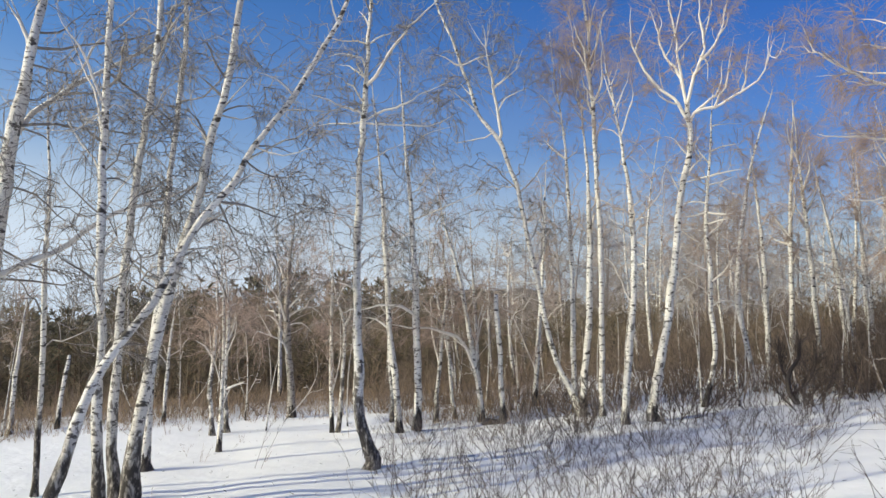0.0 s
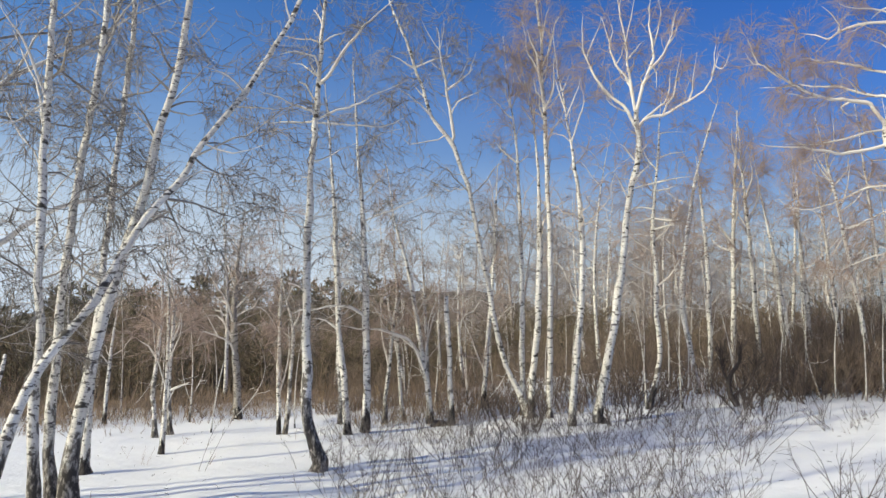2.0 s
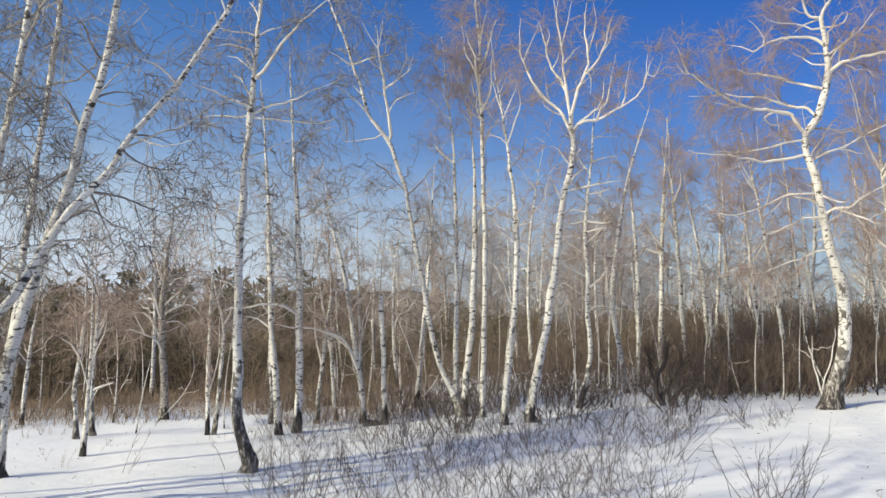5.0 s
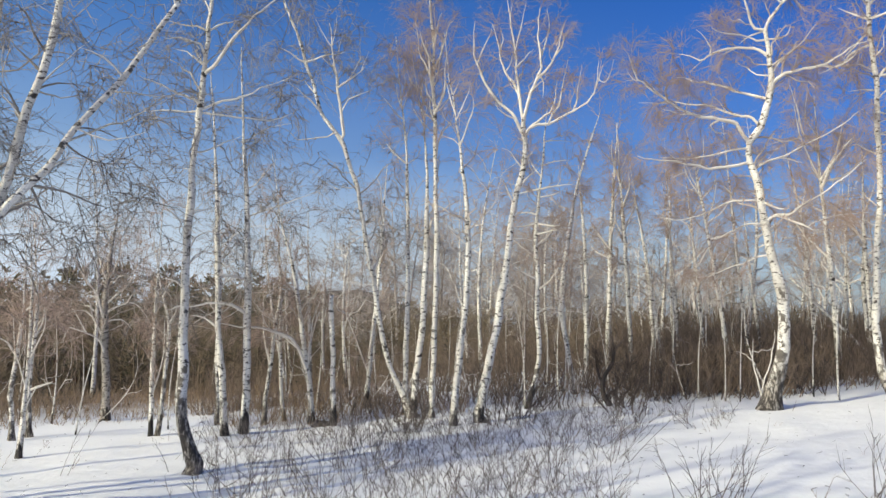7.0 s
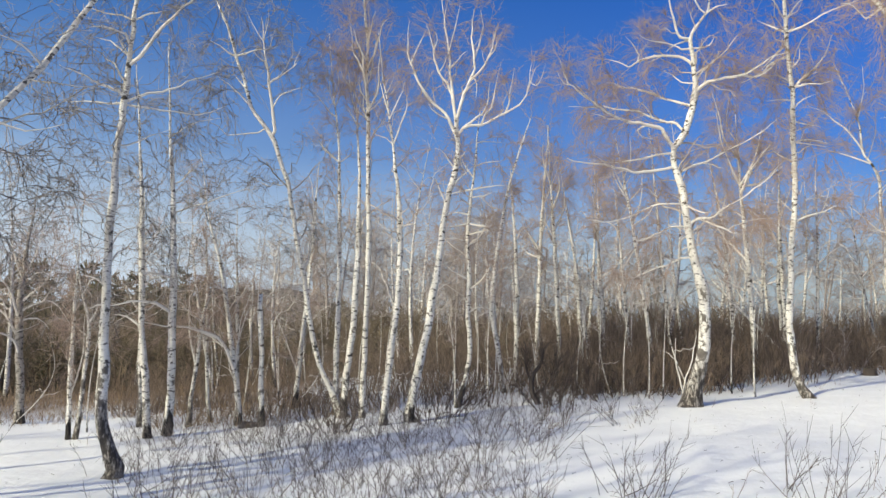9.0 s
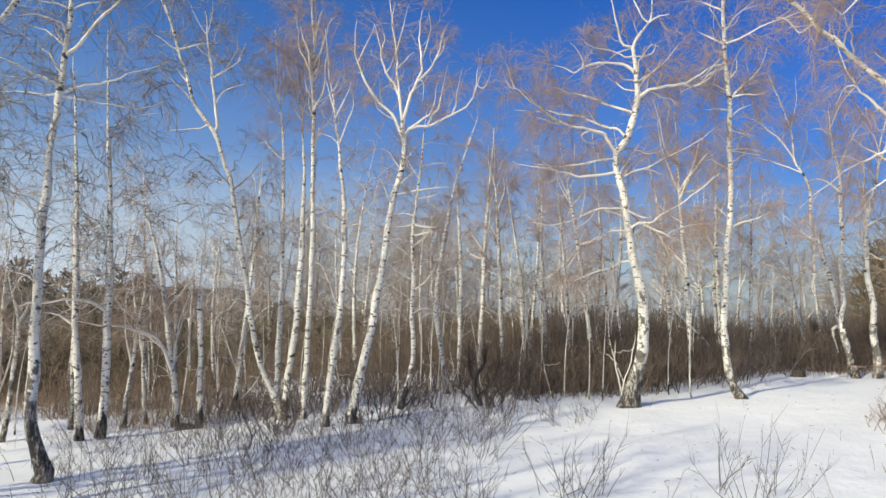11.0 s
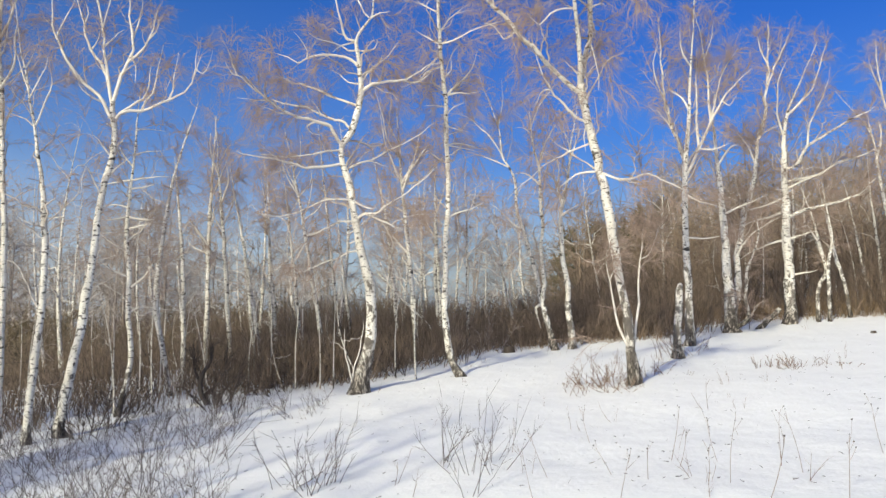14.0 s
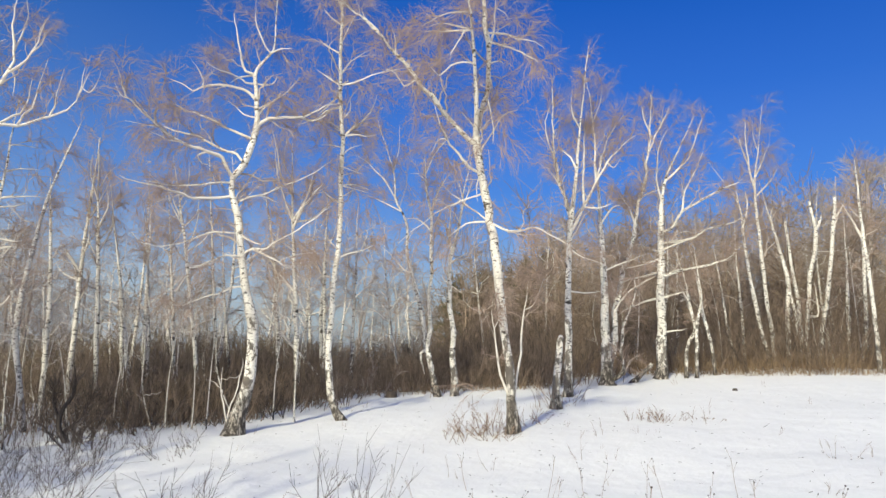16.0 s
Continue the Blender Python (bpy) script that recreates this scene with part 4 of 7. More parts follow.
tree = birch(6.02, 14.28, [(0.0, -0.1, 0.049), (-0.0, 1.88, 0.044), (-0.05, 2.95, 0.044), (-0.13, 3.93, 0.033)], label='slim white birch among brush')
finish(tree)
tree = birch(6.78, 15.04, [(0.0, -0.33, 0.052), (0.07, 1.86, 0.046), (0.1, 3.2, 0.041), (0.21, 5.02, 0.03)], dense=True, label='birch with a dense rusty twig head')
limb(tree, 0.02, [(0.08, 2.53), (-0.09, 2.99), (-0.29, 3.17)])
limb(tree, 0.015, [(0.14, 3.77), (0.37, 4.32), (0.49, 4.76)])
limb(tree, 0.023, [(0.10, 2.78), (-0.10, 3.05), (-0.29, 3.27)])
limb(tree, 0.023, [(0.10, 2.96), (0.19, 3.46), (0.15, 3.83)])
limb(tree, 0.017, [(0.09, 2.59), (-0.18, 2.72), (-0.37, 2.96)])
finish(tree)
tree = birch(7.03, 14.37, [(0.01, 0.0, 0.052), (0.0, 0.23, 0.045), (-0.08, 2.02, 0.045), (-0.14, 3.1, 0.04), (-0.21, 3.98, 0.034), (-0.26, 4.87, 0.023)], label='slim white birch among brush')
limb(tree, 0.022, [(-0.10, 3.12), (0.04, 3.54), (0.07, 3.97)])
limb(tree, 0.022, [(-0.23, 4.21), (-0.37, 4.58), (-0.38, 5.01)])
limb(tree, 0.022, [(-0.18, 3.49), (-0.05, 3.97), (-0.06, 4.33)])
limb(tree, 0.022, [(-0.26, 4.33), (-0.09, 4.64), (0.05, 4.82)])
limb(tree, 0.016, [(-0.12, 3.00), (-0.32, 3.30), (-0.44, 3.49)])
finish(tree)
tree = birch(7.91, 15.05, [(0.02, 0.0, 0.055), (-0.0, 0.23, 0.048), (-0.12, 2.0, 0.042), (-0.24, 2.91, 0.036), (-0.37, 3.72, 0.024)], label='slim white birch among brush')
finish(tree)
tree = birch(8.73, 15.74, [(0.01, 0.0, 0.059), (-0.0, 0.37, 0.051), (-0.04, 1.76, 0.044), (-0.06, 2.93, 0.038), (-0.08, 4.13, 0.026)], label='slim white birch among brush')
finish(tree)
tree = birch(6.82, 9.69, [(0.00, 0.00, 0.149), (0.07, 0.30, 0.121), (0.14, 0.55, 0.097), (0.20, 0.89, 0.085), (0.23, 1.22, 0.081), (0.22, 1.56, 0.081), (0.17, 1.81, 0.077), (0.11, 2.07, 0.069), (0.05, 2.33, 0.061), (-0.00, 2.67, 0.057), (-0.04, 2.98, 0.057), (-0.08, 3.24, 0.053), (-0.15, 3.46, 0.049), (-0.19, 3.69, 0.041), (-0.19, 3.86, 0.045), (-0.08, 4.00, 0.058), (0.02, 4.22, 0.058), (0.08, 4.48, 0.059), (0.13, 4.70, 0.059), (0.12, 4.98, 0.051), (0.09, 5.25, 0.047), (0.07, 5.52, 0.043), (0.13, 5.70, 0.039), (0.24, 5.86, 0.035), (0.33, 5.98, 0.030), (0.35, 6.17, 0.026), (0.34, 6.38, 0.022), (0.35, 6.89, 0.013)], label='thick crooked birch with twisting level limbs', foot=0.2)
limb(tree, 0.026, [(0.06, 5.16), (-0.03, 5.25), (-0.16, 5.29), (-0.33, 5.31), (-0.60, 5.28), (-0.77, 5.22), (-0.86, 5.19), (-0.99, 5.26), (-1.22, 5.33)])
limb(tree, 0.015, [(-0.68, 5.27), (-0.70, 5.36), (-0.77, 5.50), (-0.91, 5.67)])
limb(tree, 0.017, [(0.06, 5.48), (-0.07, 5.50), (-0.23, 5.43), (-0.30, 5.36)])
limb(tree, 0.022, [(0.06, 5.54), (-0.09, 5.58), (-0.14, 5.76), (-0.21, 6.02), (-0.27, 6.26), (-0.30, 6.52)])
limb(tree, 0.017, [(0.06, 5.32), (-0.07, 5.39), (-0.16, 5.46), (-0.38, 5.52), (-0.55, 5.58), (-0.69, 5.68)])
limb(tree, 0.021, [(0.03, 4.51), (-0.16, 4.58), (-0.37, 4.66), (-0.59, 4.75), (-0.81, 4.83), (-0.94, 4.86), (-1.08, 4.94), (-1.21, 4.94)])
limb(tree, 0.013, [(0.06, 4.84), (-0.07, 4.87), (-0.20, 4.99), (-0.33, 5.07)])
limb(tree, 0.021, [(-0.03, 4.15), (-0.15, 4.22), (-0.28, 4.27), (-0.50, 4.35), (-0.72, 4.45), (-0.90, 4.50), (-1.07, 4.52), (-1.25, 4.57), (-1.48, 4.58), (-1.77, 4.61)])
limb(tree, 0.027, [(-0.19, 3.89), (-0.33, 4.09), (-0.41, 4.20), (-0.63, 4.26), (-0.76, 4.28), (-0.98, 4.36), (-1.16, 4.46), (-1.34, 4.60), (-1.53, 4.77), (-1.71, 4.92), (-1.80, 4.99), (-1.85, 5.16), (-1.91, 5.37)])
limb(tree, 0.017, [(-0.37, 4.16), (-0.59, 4.22), (-0.72, 4.17), (-0.65, 4.05), (-0.50, 4.01)])
limb(tree, 0.013, [(-0.98, 4.36), (-1.16, 4.37), (-1.30, 4.44), (-1.43, 4.49)])
limb(tree, 0.013, [(-1.34, 4.60), (-1.43, 4.67), (-1.57, 4.86), (-1.67, 4.96)])
limb(tree, 0.013, [(-0.50, 4.35), (-0.59, 4.51), (-0.69, 4.60)])
limb(tree, 0.013, [(-1.76, 4.94), (-1.85, 4.99), (-1.96, 5.18)])
limb(tree, 0.017, [(-0.21, 3.78), (-0.41, 3.76), (-0.67, 3.72), (-0.93, 3.69), (-1.15, 3.68), (-1.46, 3.71)])
limb(tree, 0.023, [(-0.20, 3.52), (-0.49, 3.51), (-0.75, 3.51), (-0.88, 3.55), (-1.06, 3.59), (-1.24, 3.66), (-1.51, 3.69), (-1.64, 3.70), (-1.80, 3.79)])
limb(tree, 0.027, [(0.13, 4.69), (0.20, 4.77), (0.31, 4.85), (0.48, 4.89), (0.65, 4.89), (0.77, 4.90), (0.90, 4.97), (1.07, 5.07), (1.23, 5.15), (1.41, 5.21)])
limb(tree, 0.017, [(0.77, 4.89), (0.98, 4.87), (1.11, 4.93), (1.23, 5.06), (1.31, 5.12)])
limb(tree, 0.019, [(0.11, 4.90), (0.23, 5.02), (0.40, 5.16), (0.57, 5.31), (0.71, 5.49), (0.74, 5.59)])
limb(tree, 0.019, [(0.10, 5.38), (0.27, 5.39), (0.37, 5.46), (0.40, 5.57)])
limb(tree, 0.022, [(0.29, 5.92), (0.20, 6.01), (0.10, 6.21), (0.04, 6.45), (0.01, 6.73)])
limb(tree, 0.017, [(0.31, 5.95), (0.44, 6.01), (0.61, 6.04)])
limb(tree, 0.016, [(-0.08, 3.48), (0.02, 3.55), (0.19, 3.61), (0.36, 3.66), (0.52, 3.76), (0.69, 3.84), (0.85, 3.93), (1.06, 4.04), (1.18, 4.15), (1.32, 4.25)])
limb(tree, 0.012, [(0.19, 3.61), (0.36, 3.58), (0.52, 3.52)])
limb(tree, 0.016, [(-0.04, 2.95), (-0.23, 3.01), (-0.40, 3.01), (-0.62, 2.92), (-0.88, 2.81), (-1.14, 2.76), (-1.36, 2.77), (-1.58, 2.81)])
limb(tree, 0.016, [(-0.02, 2.95), (0.19, 2.86), (0.34, 2.87)])
limb(tree, 0.020, [(0.01, 2.74), (0.15, 2.78), (0.31, 2.78), (0.44, 2.85), (0.56, 2.95), (0.73, 3.06), (0.93, 3.19), (1.14, 3.36), (1.32, 3.53)])
limb(tree, 0.018, [(0.15, 2.78), (0.40, 2.66), (0.56, 2.59), (0.67, 2.54)])
limb(tree, 0.018, [(0.52, 2.60), (0.64, 2.66), (0.77, 2.69), (1.01, 2.76), (1.35, 2.78)])
limb(tree, 0.016, [(-0.00, 2.63), (-0.23, 2.65), (-0.40, 2.59), (-0.57, 2.50), (-0.74, 2.46)])
limb(tree, 0.016, [(0.06, 2.19), (-0.10, 2.18), (-0.23, 2.11), (-0.40, 2.05), (-0.61, 1.98), (-0.78, 1.90), (-0.98, 1.88)])
limb(tree, 0.016, [(-0.08, 0.19), (-0.05, 0.44), (0.05, 0.71), (0.09, 0.95), (0.09, 1.13)])
limb(tree, 0.014, [(-0.13, 0.17), (-0.15, 0.45), (-0.19, 0.70), (-0.18, 1.00)])
finish(tree)
tree = birch(8.60, 9.29, [(0.00, 0.00, 0.079), (-0.16, 0.29, 0.060), (-0.23, 0.80, 0.056), (-0.24, 1.26, 0.052), (-0.22, 1.73, 0.047), (-0.20, 2.19, 0.043), (-0.13, 3.09, 0.039), (-0.13, 3.57, 0.040), (-0.14, 4.05, 0.038), (-0.13, 4.54, 0.036), (-0.14, 4.84, 0.036), (-0.18, 5.24, 0.034), (-0.21, 5.64, 0.032), (-0.21, 6.04, 0.030), (-0.21, 6.55, 0.028), (-0.22, 7.02, 0.024)], label='straight white birch standing alone on snow', height=7.9, foot=0.2)
limb(tree, 0.018, [(-0.21, 5.88), (-0.14, 5.92), (-0.07, 6.05), (0.07, 6.16), (0.31, 6.33)])
limb(tree, 0.019, [(0.07, 6.16), (0.27, 6.21), (0.48, 6.22)])
limb(tree, 0.022, [(-0.14, 4.76), (-0.04, 4.82), (0.19, 5.00), (0.33, 5.21), (0.42, 5.51)])
limb(tree, 0.018, [(-0.12, 4.76), (0.05, 4.77), (0.24, 4.75), (0.45, 4.80)])
limb(tree, 0.023, [(-0.21, 5.31), (-0.39, 5.18), (-0.53, 5.07), (-0.71, 4.96), (-0.88, 4.91)])
limb(tree, 0.018, [(-0.21, 5.45), (-0.44, 5.22), (-0.57, 5.07)])
limb(tree, 0.018, [(-0.22, 5.68), (-0.40, 5.75), (-0.60, 5.90)])
limb(tree, 0.016, [(-0.22, 6.20), (-0.46, 6.33), (-0.58, 6.43)])
limb(tree, 0.017, [(-0.21, 6.74), (-0.38, 6.85), (-0.53, 7.00)])
limb(tree, 0.016, [(-0.18, 5.62), (0.03, 5.70), (0.32, 5.86), (0.71, 5.96), (0.93, 6.01)])
limb(tree, 0.013, [(-0.14, 4.14), (0.02, 4.15), (0.23, 4.11)])
limb(tree, 0.013, [(-0.14, 3.88), (0.07, 3.91), (0.35, 3.82)])
limb(tree, 0.014, [(-0.20, 6.45), (-0.08, 6.71), (0.06, 6.98)])
limb(tree, 0.013, [(-0.13, 4.54), (-0.32, 4.57), (-0.51, 4.58)])
limb(tree, 0.014, [(-0.15, 5.04), (-0.03, 5.19), (-0.01, 5.39)])
limb(tree, 0.019, [(-0.21, 6.98), (-0.34, 7.32), (-0.45, 7.68)])
limb(tree, 0.019, [(-0.22, 7.02), (-0.10, 7.39), (-0.01, 7.81)])
limb(tree, 0.013, [(-0.14, 4.42), (0.01, 4.55), (0.20, 4.60)])
limb(tree, 0.017, [(-0.19, 2.73), (0.03, 2.74), (0.26, 2.78), (0.43, 2.90)])
limb(tree, 0.015, [(-0.18, 3.82), (0.09, 3.84), (0.32, 3.77)])
finish(tree)
tree = birch(11.94, 10.09, [(0.00, 0.00, 0.079), (-0.09, 0.32, 0.064), (-0.16, 0.63, 0.058), (-0.23, 0.94, 0.058), (-0.28, 1.20, 0.053), (-0.31, 1.41, 0.048), (-0.35, 1.67, 0.045), (-0.42, 1.94, 0.040), (-0.49, 2.21, 0.037), (-0.58, 2.53, 0.035), (-0.68, 2.86, 0.032), (-0.68, 3.18, 0.032), (-0.69, 3.46, 0.030), (-0.80, 3.79, 0.027), (-0.91, 3.97, 0.027), (-0.96, 4.19, 0.027), (-0.97, 4.47, 0.027), (-1.00, 4.70, 0.025), (-1.09, 4.94, 0.022), (-1.19, 5.25, 0.017)], dense=True, label='crooked birch rising from a bent foot', foot=0.2)
limb(tree, 0.022, [(-0.99, 4.69), (-0.94, 4.92), (-0.88, 5.26), (-0.90, 5.65)])
limb(tree, 0.019, [(-0.93, 4.02), (-1.13, 4.38), (-1.39, 4.68), (-1.57, 4.87), (-1.81, 5.00)])
limb(tree, 0.019, [(-0.83, 3.83), (-1.19, 3.99), (-1.50, 4.12)])
limb(tree, 0.043, [(-0.23, 0.96), (-0.19, 1.36), (-0.21, 1.78), (-0.19, 2.31), (-0.18, 2.84), (-0.18, 3.38), (-0.21, 3.81), (-0.28, 4.14), (-0.32, 4.59), (-0.36, 4.98)])
limb(tree, 0.022, [(-0.22, 3.87), (-0.08, 4.18), (0.02, 4.39), (0.19, 4.62)])
limb(tree, 0.019, [(-0.32, 4.48), (-0.47, 4.60), (-0.64, 4.61)])
limb(tree, 0.022, [(-0.30, 4.64), (-0.16, 5.01), (0.09, 5.32), (0.26, 5.54)])
limb(tree, 0.048, [(-0.25, 0.99), (-0.36, 0.88), (-0.35, 0.68), (-0.28, 0.47)])
limb(tree, 0.019, [(-0.18, 3.38), (-0.39, 3.60), (-0.58, 3.67), (-0.73, 3.62)])
limb(tree, 0.019, [(-0.58, 2.53), (-0.75, 2.59), (-1.00, 2.87), (-1.20, 3.04)])
limb(tree, 0.019, [(-0.42, 1.94), (-0.57, 1.89), (-0.77, 1.57)])
finish(tree)
tree = birch(12.12, 9.84, [(0.00, 0.00, 0.070), (0.03, 0.28, 0.069), (-0.00, 0.53, 0.064), (-0.03, 0.83, 0.058), (-0.01, 1.14, 0.056), (-0.04, 1.45, 0.053), (-0.09, 1.76, 0.048), (-0.10, 2.07, 0.043), (-0.11, 2.39, 0.040), (-0.10, 2.70, 0.040), (-0.06, 2.93, 0.040), (0.02, 3.23, 0.035), (0.09, 3.54, 0.032), (0.13, 3.86, 0.030), (0.16, 4.17, 0.027), (0.24, 4.49, 0.022), (0.29, 4.78, 0.016)], dense=True, label='crooked grey-white birch with tangled top', foot=0.2)
limb(tree, 0.029, [(-0.07, 2.93), (-0.14, 3.32), (-0.26, 3.54), (-0.42, 3.70)])
limb(tree, 0.021, [(-0.09, 2.68), (0.10, 2.85), (0.26, 2.92)])
limb(tree, 0.022, [(0.15, 4.07), (0.09, 4.34), (-0.02, 4.53)])
limb(tree, 0.019, [(0.14, 3.91), (0.26, 4.17), (0.37, 4.48)])
limb(tree, 0.019, [(-0.14, 3.32), (-0.10, 3.66), (-0.13, 3.98)])
limb(tree, 0.016, [(0.09, 3.54), (-0.02, 3.76), (-0.11, 3.82)])
finish(tree)
tree = birch(11.27, 12.73, [(0.0, 0.0, 0.049), (0.0, 0.11, 0.043), (-0.05, 1.42, 0.043), (-0.1, 2.75, 0.038), (-0.09, 3.98, 0.029)], label='slim white birch among brush', foot=0.2)
finish(tree)
tree = birch(9.84, 11.98, [(0.0, 0.0, 0.06), (0.0, 0.13, 0.052), (-0.02, 1.24, 0.048), (-0.1, 2.46, 0.044), (-0.18, 3.48, 0.04), (-0.24, 4.75, 0.027)], dense=True, label='grey-white birch behind a thick one', foot=0.2)
limb(tree, 0.018, [(-0.16, 3.48), (0.17, 4.16), (0.49, 4.38)])
limb(tree, 0.018, [(-0.05, 2.24), (-0.43, 2.58), (-0.7, 2.69)])
limb(tree, 0.018, [(-0.18, 3.71), (-0.49, 4.41), (-0.6, 5.11)])
limb(tree, 0.027, [(-0.22, 3.51), (-0.02, 3.88), (0.24, 4.26), (0.38, 4.46)])
limb(tree, 0.021, [(-0.24, 3.63), (0.01, 4.00), (0.14, 4.42), (0.22, 4.70)])
limb(tree, 0.022, [(-0.26, 4.15), (-0.48, 4.61), (-0.58, 5.17), (-0.69, 5.59)])
limb(tree, 0.021, [(-0.25, 3.69), (0.14, 3.67), (0.48, 3.97), (0.70, 4.21)])
limb(tree, 0.016, [(-0.28, 4.50), (-0.41, 4.86), (-0.37, 5.51)])
limb(tree, 0.016, [(-0.19, 2.99), (-0.43, 3.23), (-0.65, 3.47)])
finish(tree)
tree = birch(8.67, 5.98, [(0.00, 0.00, 0.101), (-0.04, 0.47, 0.064), (-0.05, 0.78, 0.061), (-0.10, 1.08, 0.061), (-0.14, 1.39, 0.057), (-0.17, 1.70, 0.057), (-0.22, 2.01, 0.058), (-0.28, 2.66, 0.058), (-0.34, 2.90, 0.058), (-0.38, 3.14, 0.059), (-0.44, 3.47, 0.055), (-0.48, 3.71, 0.052), (-0.52, 3.92, 0.052), (-0.54, 4.09, 0.052), (-0.50, 4.33, 0.038), (-0.43, 4.62, 0.036), (-0.38, 4.87, 0.036), (-0.36, 5.21, 0.035), (-0.37, 5.55, 0.033), (-0.43, 5.81, 0.032), (-0.43, 6.07, 0.030)], label='thick forked birch with shaggy split foot', height=7.9, foot=0.2)
limb(tree, 0.036, [(-0.54, 4.14), (-0.55, 4.38), (-0.53, 4.63), (-0.54, 4.88), (-0.58, 5.22), (-0.59, 5.56), (-0.62, 5.91), (-0.65, 6.13), (-0.67, 6.61)])
limb(tree, 0.037, [(-0.55, 4.04), (-0.65, 4.09), (-0.77, 4.23), (-0.92, 4.39), (-1.06, 4.56), (-1.20, 4.78), (-1.34, 4.91), (-1.48, 5.10), (-1.62, 5.28), (-1.75, 5.46), (-1.92, 5.64), (-2.09, 5.82), (-2.26, 6.01), (-2.43, 6.14), (-2.59, 6.29), (-2.88, 6.60)])
limb(tree, 0.022, [(-0.50, 3.53), (-0.64, 3.68), (-0.73, 3.80), (-0.84, 3.95), (-0.96, 4.10), (-1.04, 4.27), (-1.10, 4.48), (-1.15, 4.69)])
limb(tree, 0.011, [(-0.93, 4.06), (-1.04, 4.10), (-1.12, 4.02), (-1.20, 3.88)])
limb(tree, 0.014, [(-1.44, 5.03), (-1.53, 4.92), (-1.62, 4.94), (-1.73, 5.11), (-1.87, 5.17)])
limb(tree, 0.014, [(-1.62, 5.28), (-1.73, 5.40), (-1.73, 5.60), (-1.78, 5.77)])
limb(tree, 0.014, [(-1.92, 5.64), (-2.02, 5.80), (-2.19, 5.97), (-2.25, 6.12)])
limb(tree, 0.016, [(-0.61, 5.69), (-0.84, 5.73), (-1.08, 5.74), (-1.35, 5.72)])
limb(tree, 0.016, [(-0.61, 5.78), (-0.84, 5.81), (-1.08, 5.86), (-1.29, 5.79)])
limb(tree, 0.016, [(-0.65, 6.02), (-0.92, 6.01), (-1.13, 5.95), (-1.35, 5.82)])
limb(tree, 0.012, [(-1.08, 5.74), (-1.15, 5.63), (-1.20, 5.49)])
limb(tree, 0.014, [(-0.57, 5.26), (-0.75, 5.25), (-0.93, 5.19), (-1.06, 5.05), (-1.16, 5.14), (-1.27, 5.27)])
limb(tree, 0.012, [(-0.67, 5.65), (-0.80, 5.57), (-0.90, 5.41), (-0.93, 5.30)])
limb(tree, 0.018, [(-0.35, 5.47), (-0.22, 5.50), (-0.06, 5.45), (0.10, 5.38), (0.26, 5.29), (0.34, 5.21)])
limb(tree, 0.016, [(-0.36, 5.66), (-0.14, 5.66), (0.06, 5.58), (0.30, 5.54), (0.43, 5.42)])
limb(tree, 0.014, [(-0.36, 5.28), (-0.23, 5.25), (-0.15, 5.20)])
limb(tree, 0.018, [(-0.36, 5.45), (-0.30, 5.72), (-0.28, 6.07), (-0.24, 6.41)])
limb(tree, 0.016, [(-0.29, 6.03), (-0.14, 5.99), (-0.06, 5.85)])
limb(tree, 0.011, [(-0.41, 4.71), (-0.33, 4.49), (-0.29, 4.24), (-0.31, 4.02)])
limb(tree, 0.012, [(-0.36, 5.04), (-0.31, 4.87), (-0.33, 4.66)])
limb(tree, 0.015, [(-0.45, 3.22), (-0.60, 3.24), (-0.76, 3.19), (-0.87, 3.14), (-1.03, 3.07), (-1.19, 2.95), (-1.39, 2.80), (-1.63, 2.60)])
limb(tree, 0.015, [(-0.36, 2.86), (-0.52, 2.89), (-0.68, 2.87), (-0.79, 2.79), (-0.91, 2.68)])
limb(tree, 0.018, [(-0.35, 2.84), (-0.20, 2.82), (-0.05, 2.75), (0.07, 2.77), (0.22, 2.81), (0.38, 2.77), (0.53, 2.70), (0.72, 2.58), (0.95, 2.41)])
limb(tree, 0.011, [(-0.05, 2.75), (0.07, 2.74), (0.15, 2.67)])
limb(tree, 0.011, [(-0.52, 3.55), (-0.53, 3.40), (-0.52, 3.19)])
limb(tree, 0.018, [(-0.01, 0.36), (0.04, 0.77), (0.09, 1.23), (0.12, 1.53), (0.16, 1.80), (0.19, 2.11)])
limb(tree, 0.014, [(0.13, 1.60), (0.24, 1.72), (0.32, 1.87), (0.40, 2.10)])
limb(tree, 0.018, [(-0.12, 0.40), (-0.19, 0.78), (-0.23, 1.08), (-0.28, 1.39), (-0.31, 1.64)])
limb(tree, 0.011, [(-0.28, 1.39), (-0.22, 1.54), (-0.23, 1.70)])
finish(tree)
tree = snag(11.19, 6.88, [(0.0, 0.0, 0.089), (0.0, 0.39, 0.063), (0.03, 0.76, 0.059), (0.08, 1.14, 0.052), (0.09, 1.22, 0.041)], label='short snapped birch stump with dry shoots', foot=0.2)
finish(tree)
tree = birch(12.68, 7.53, [(0.00, 0.00, 0.087), (0.01, 0.73, 0.070), (0.02, 1.36, 0.065), (0.02, 2.00, 0.055), (0.04, 2.66, 0.051), (0.07, 3.09, 0.051), (0.10, 3.54, 0.046), (0.19, 4.09, 0.041), (0.22, 4.54, 0.036), (0.29, 5.22, 0.032), (0.35, 5.79, 0.027), (0.42, 6.42, 0.022)], label='birch with a dense rusty broom-like crown', dense=True, foot=0.2)
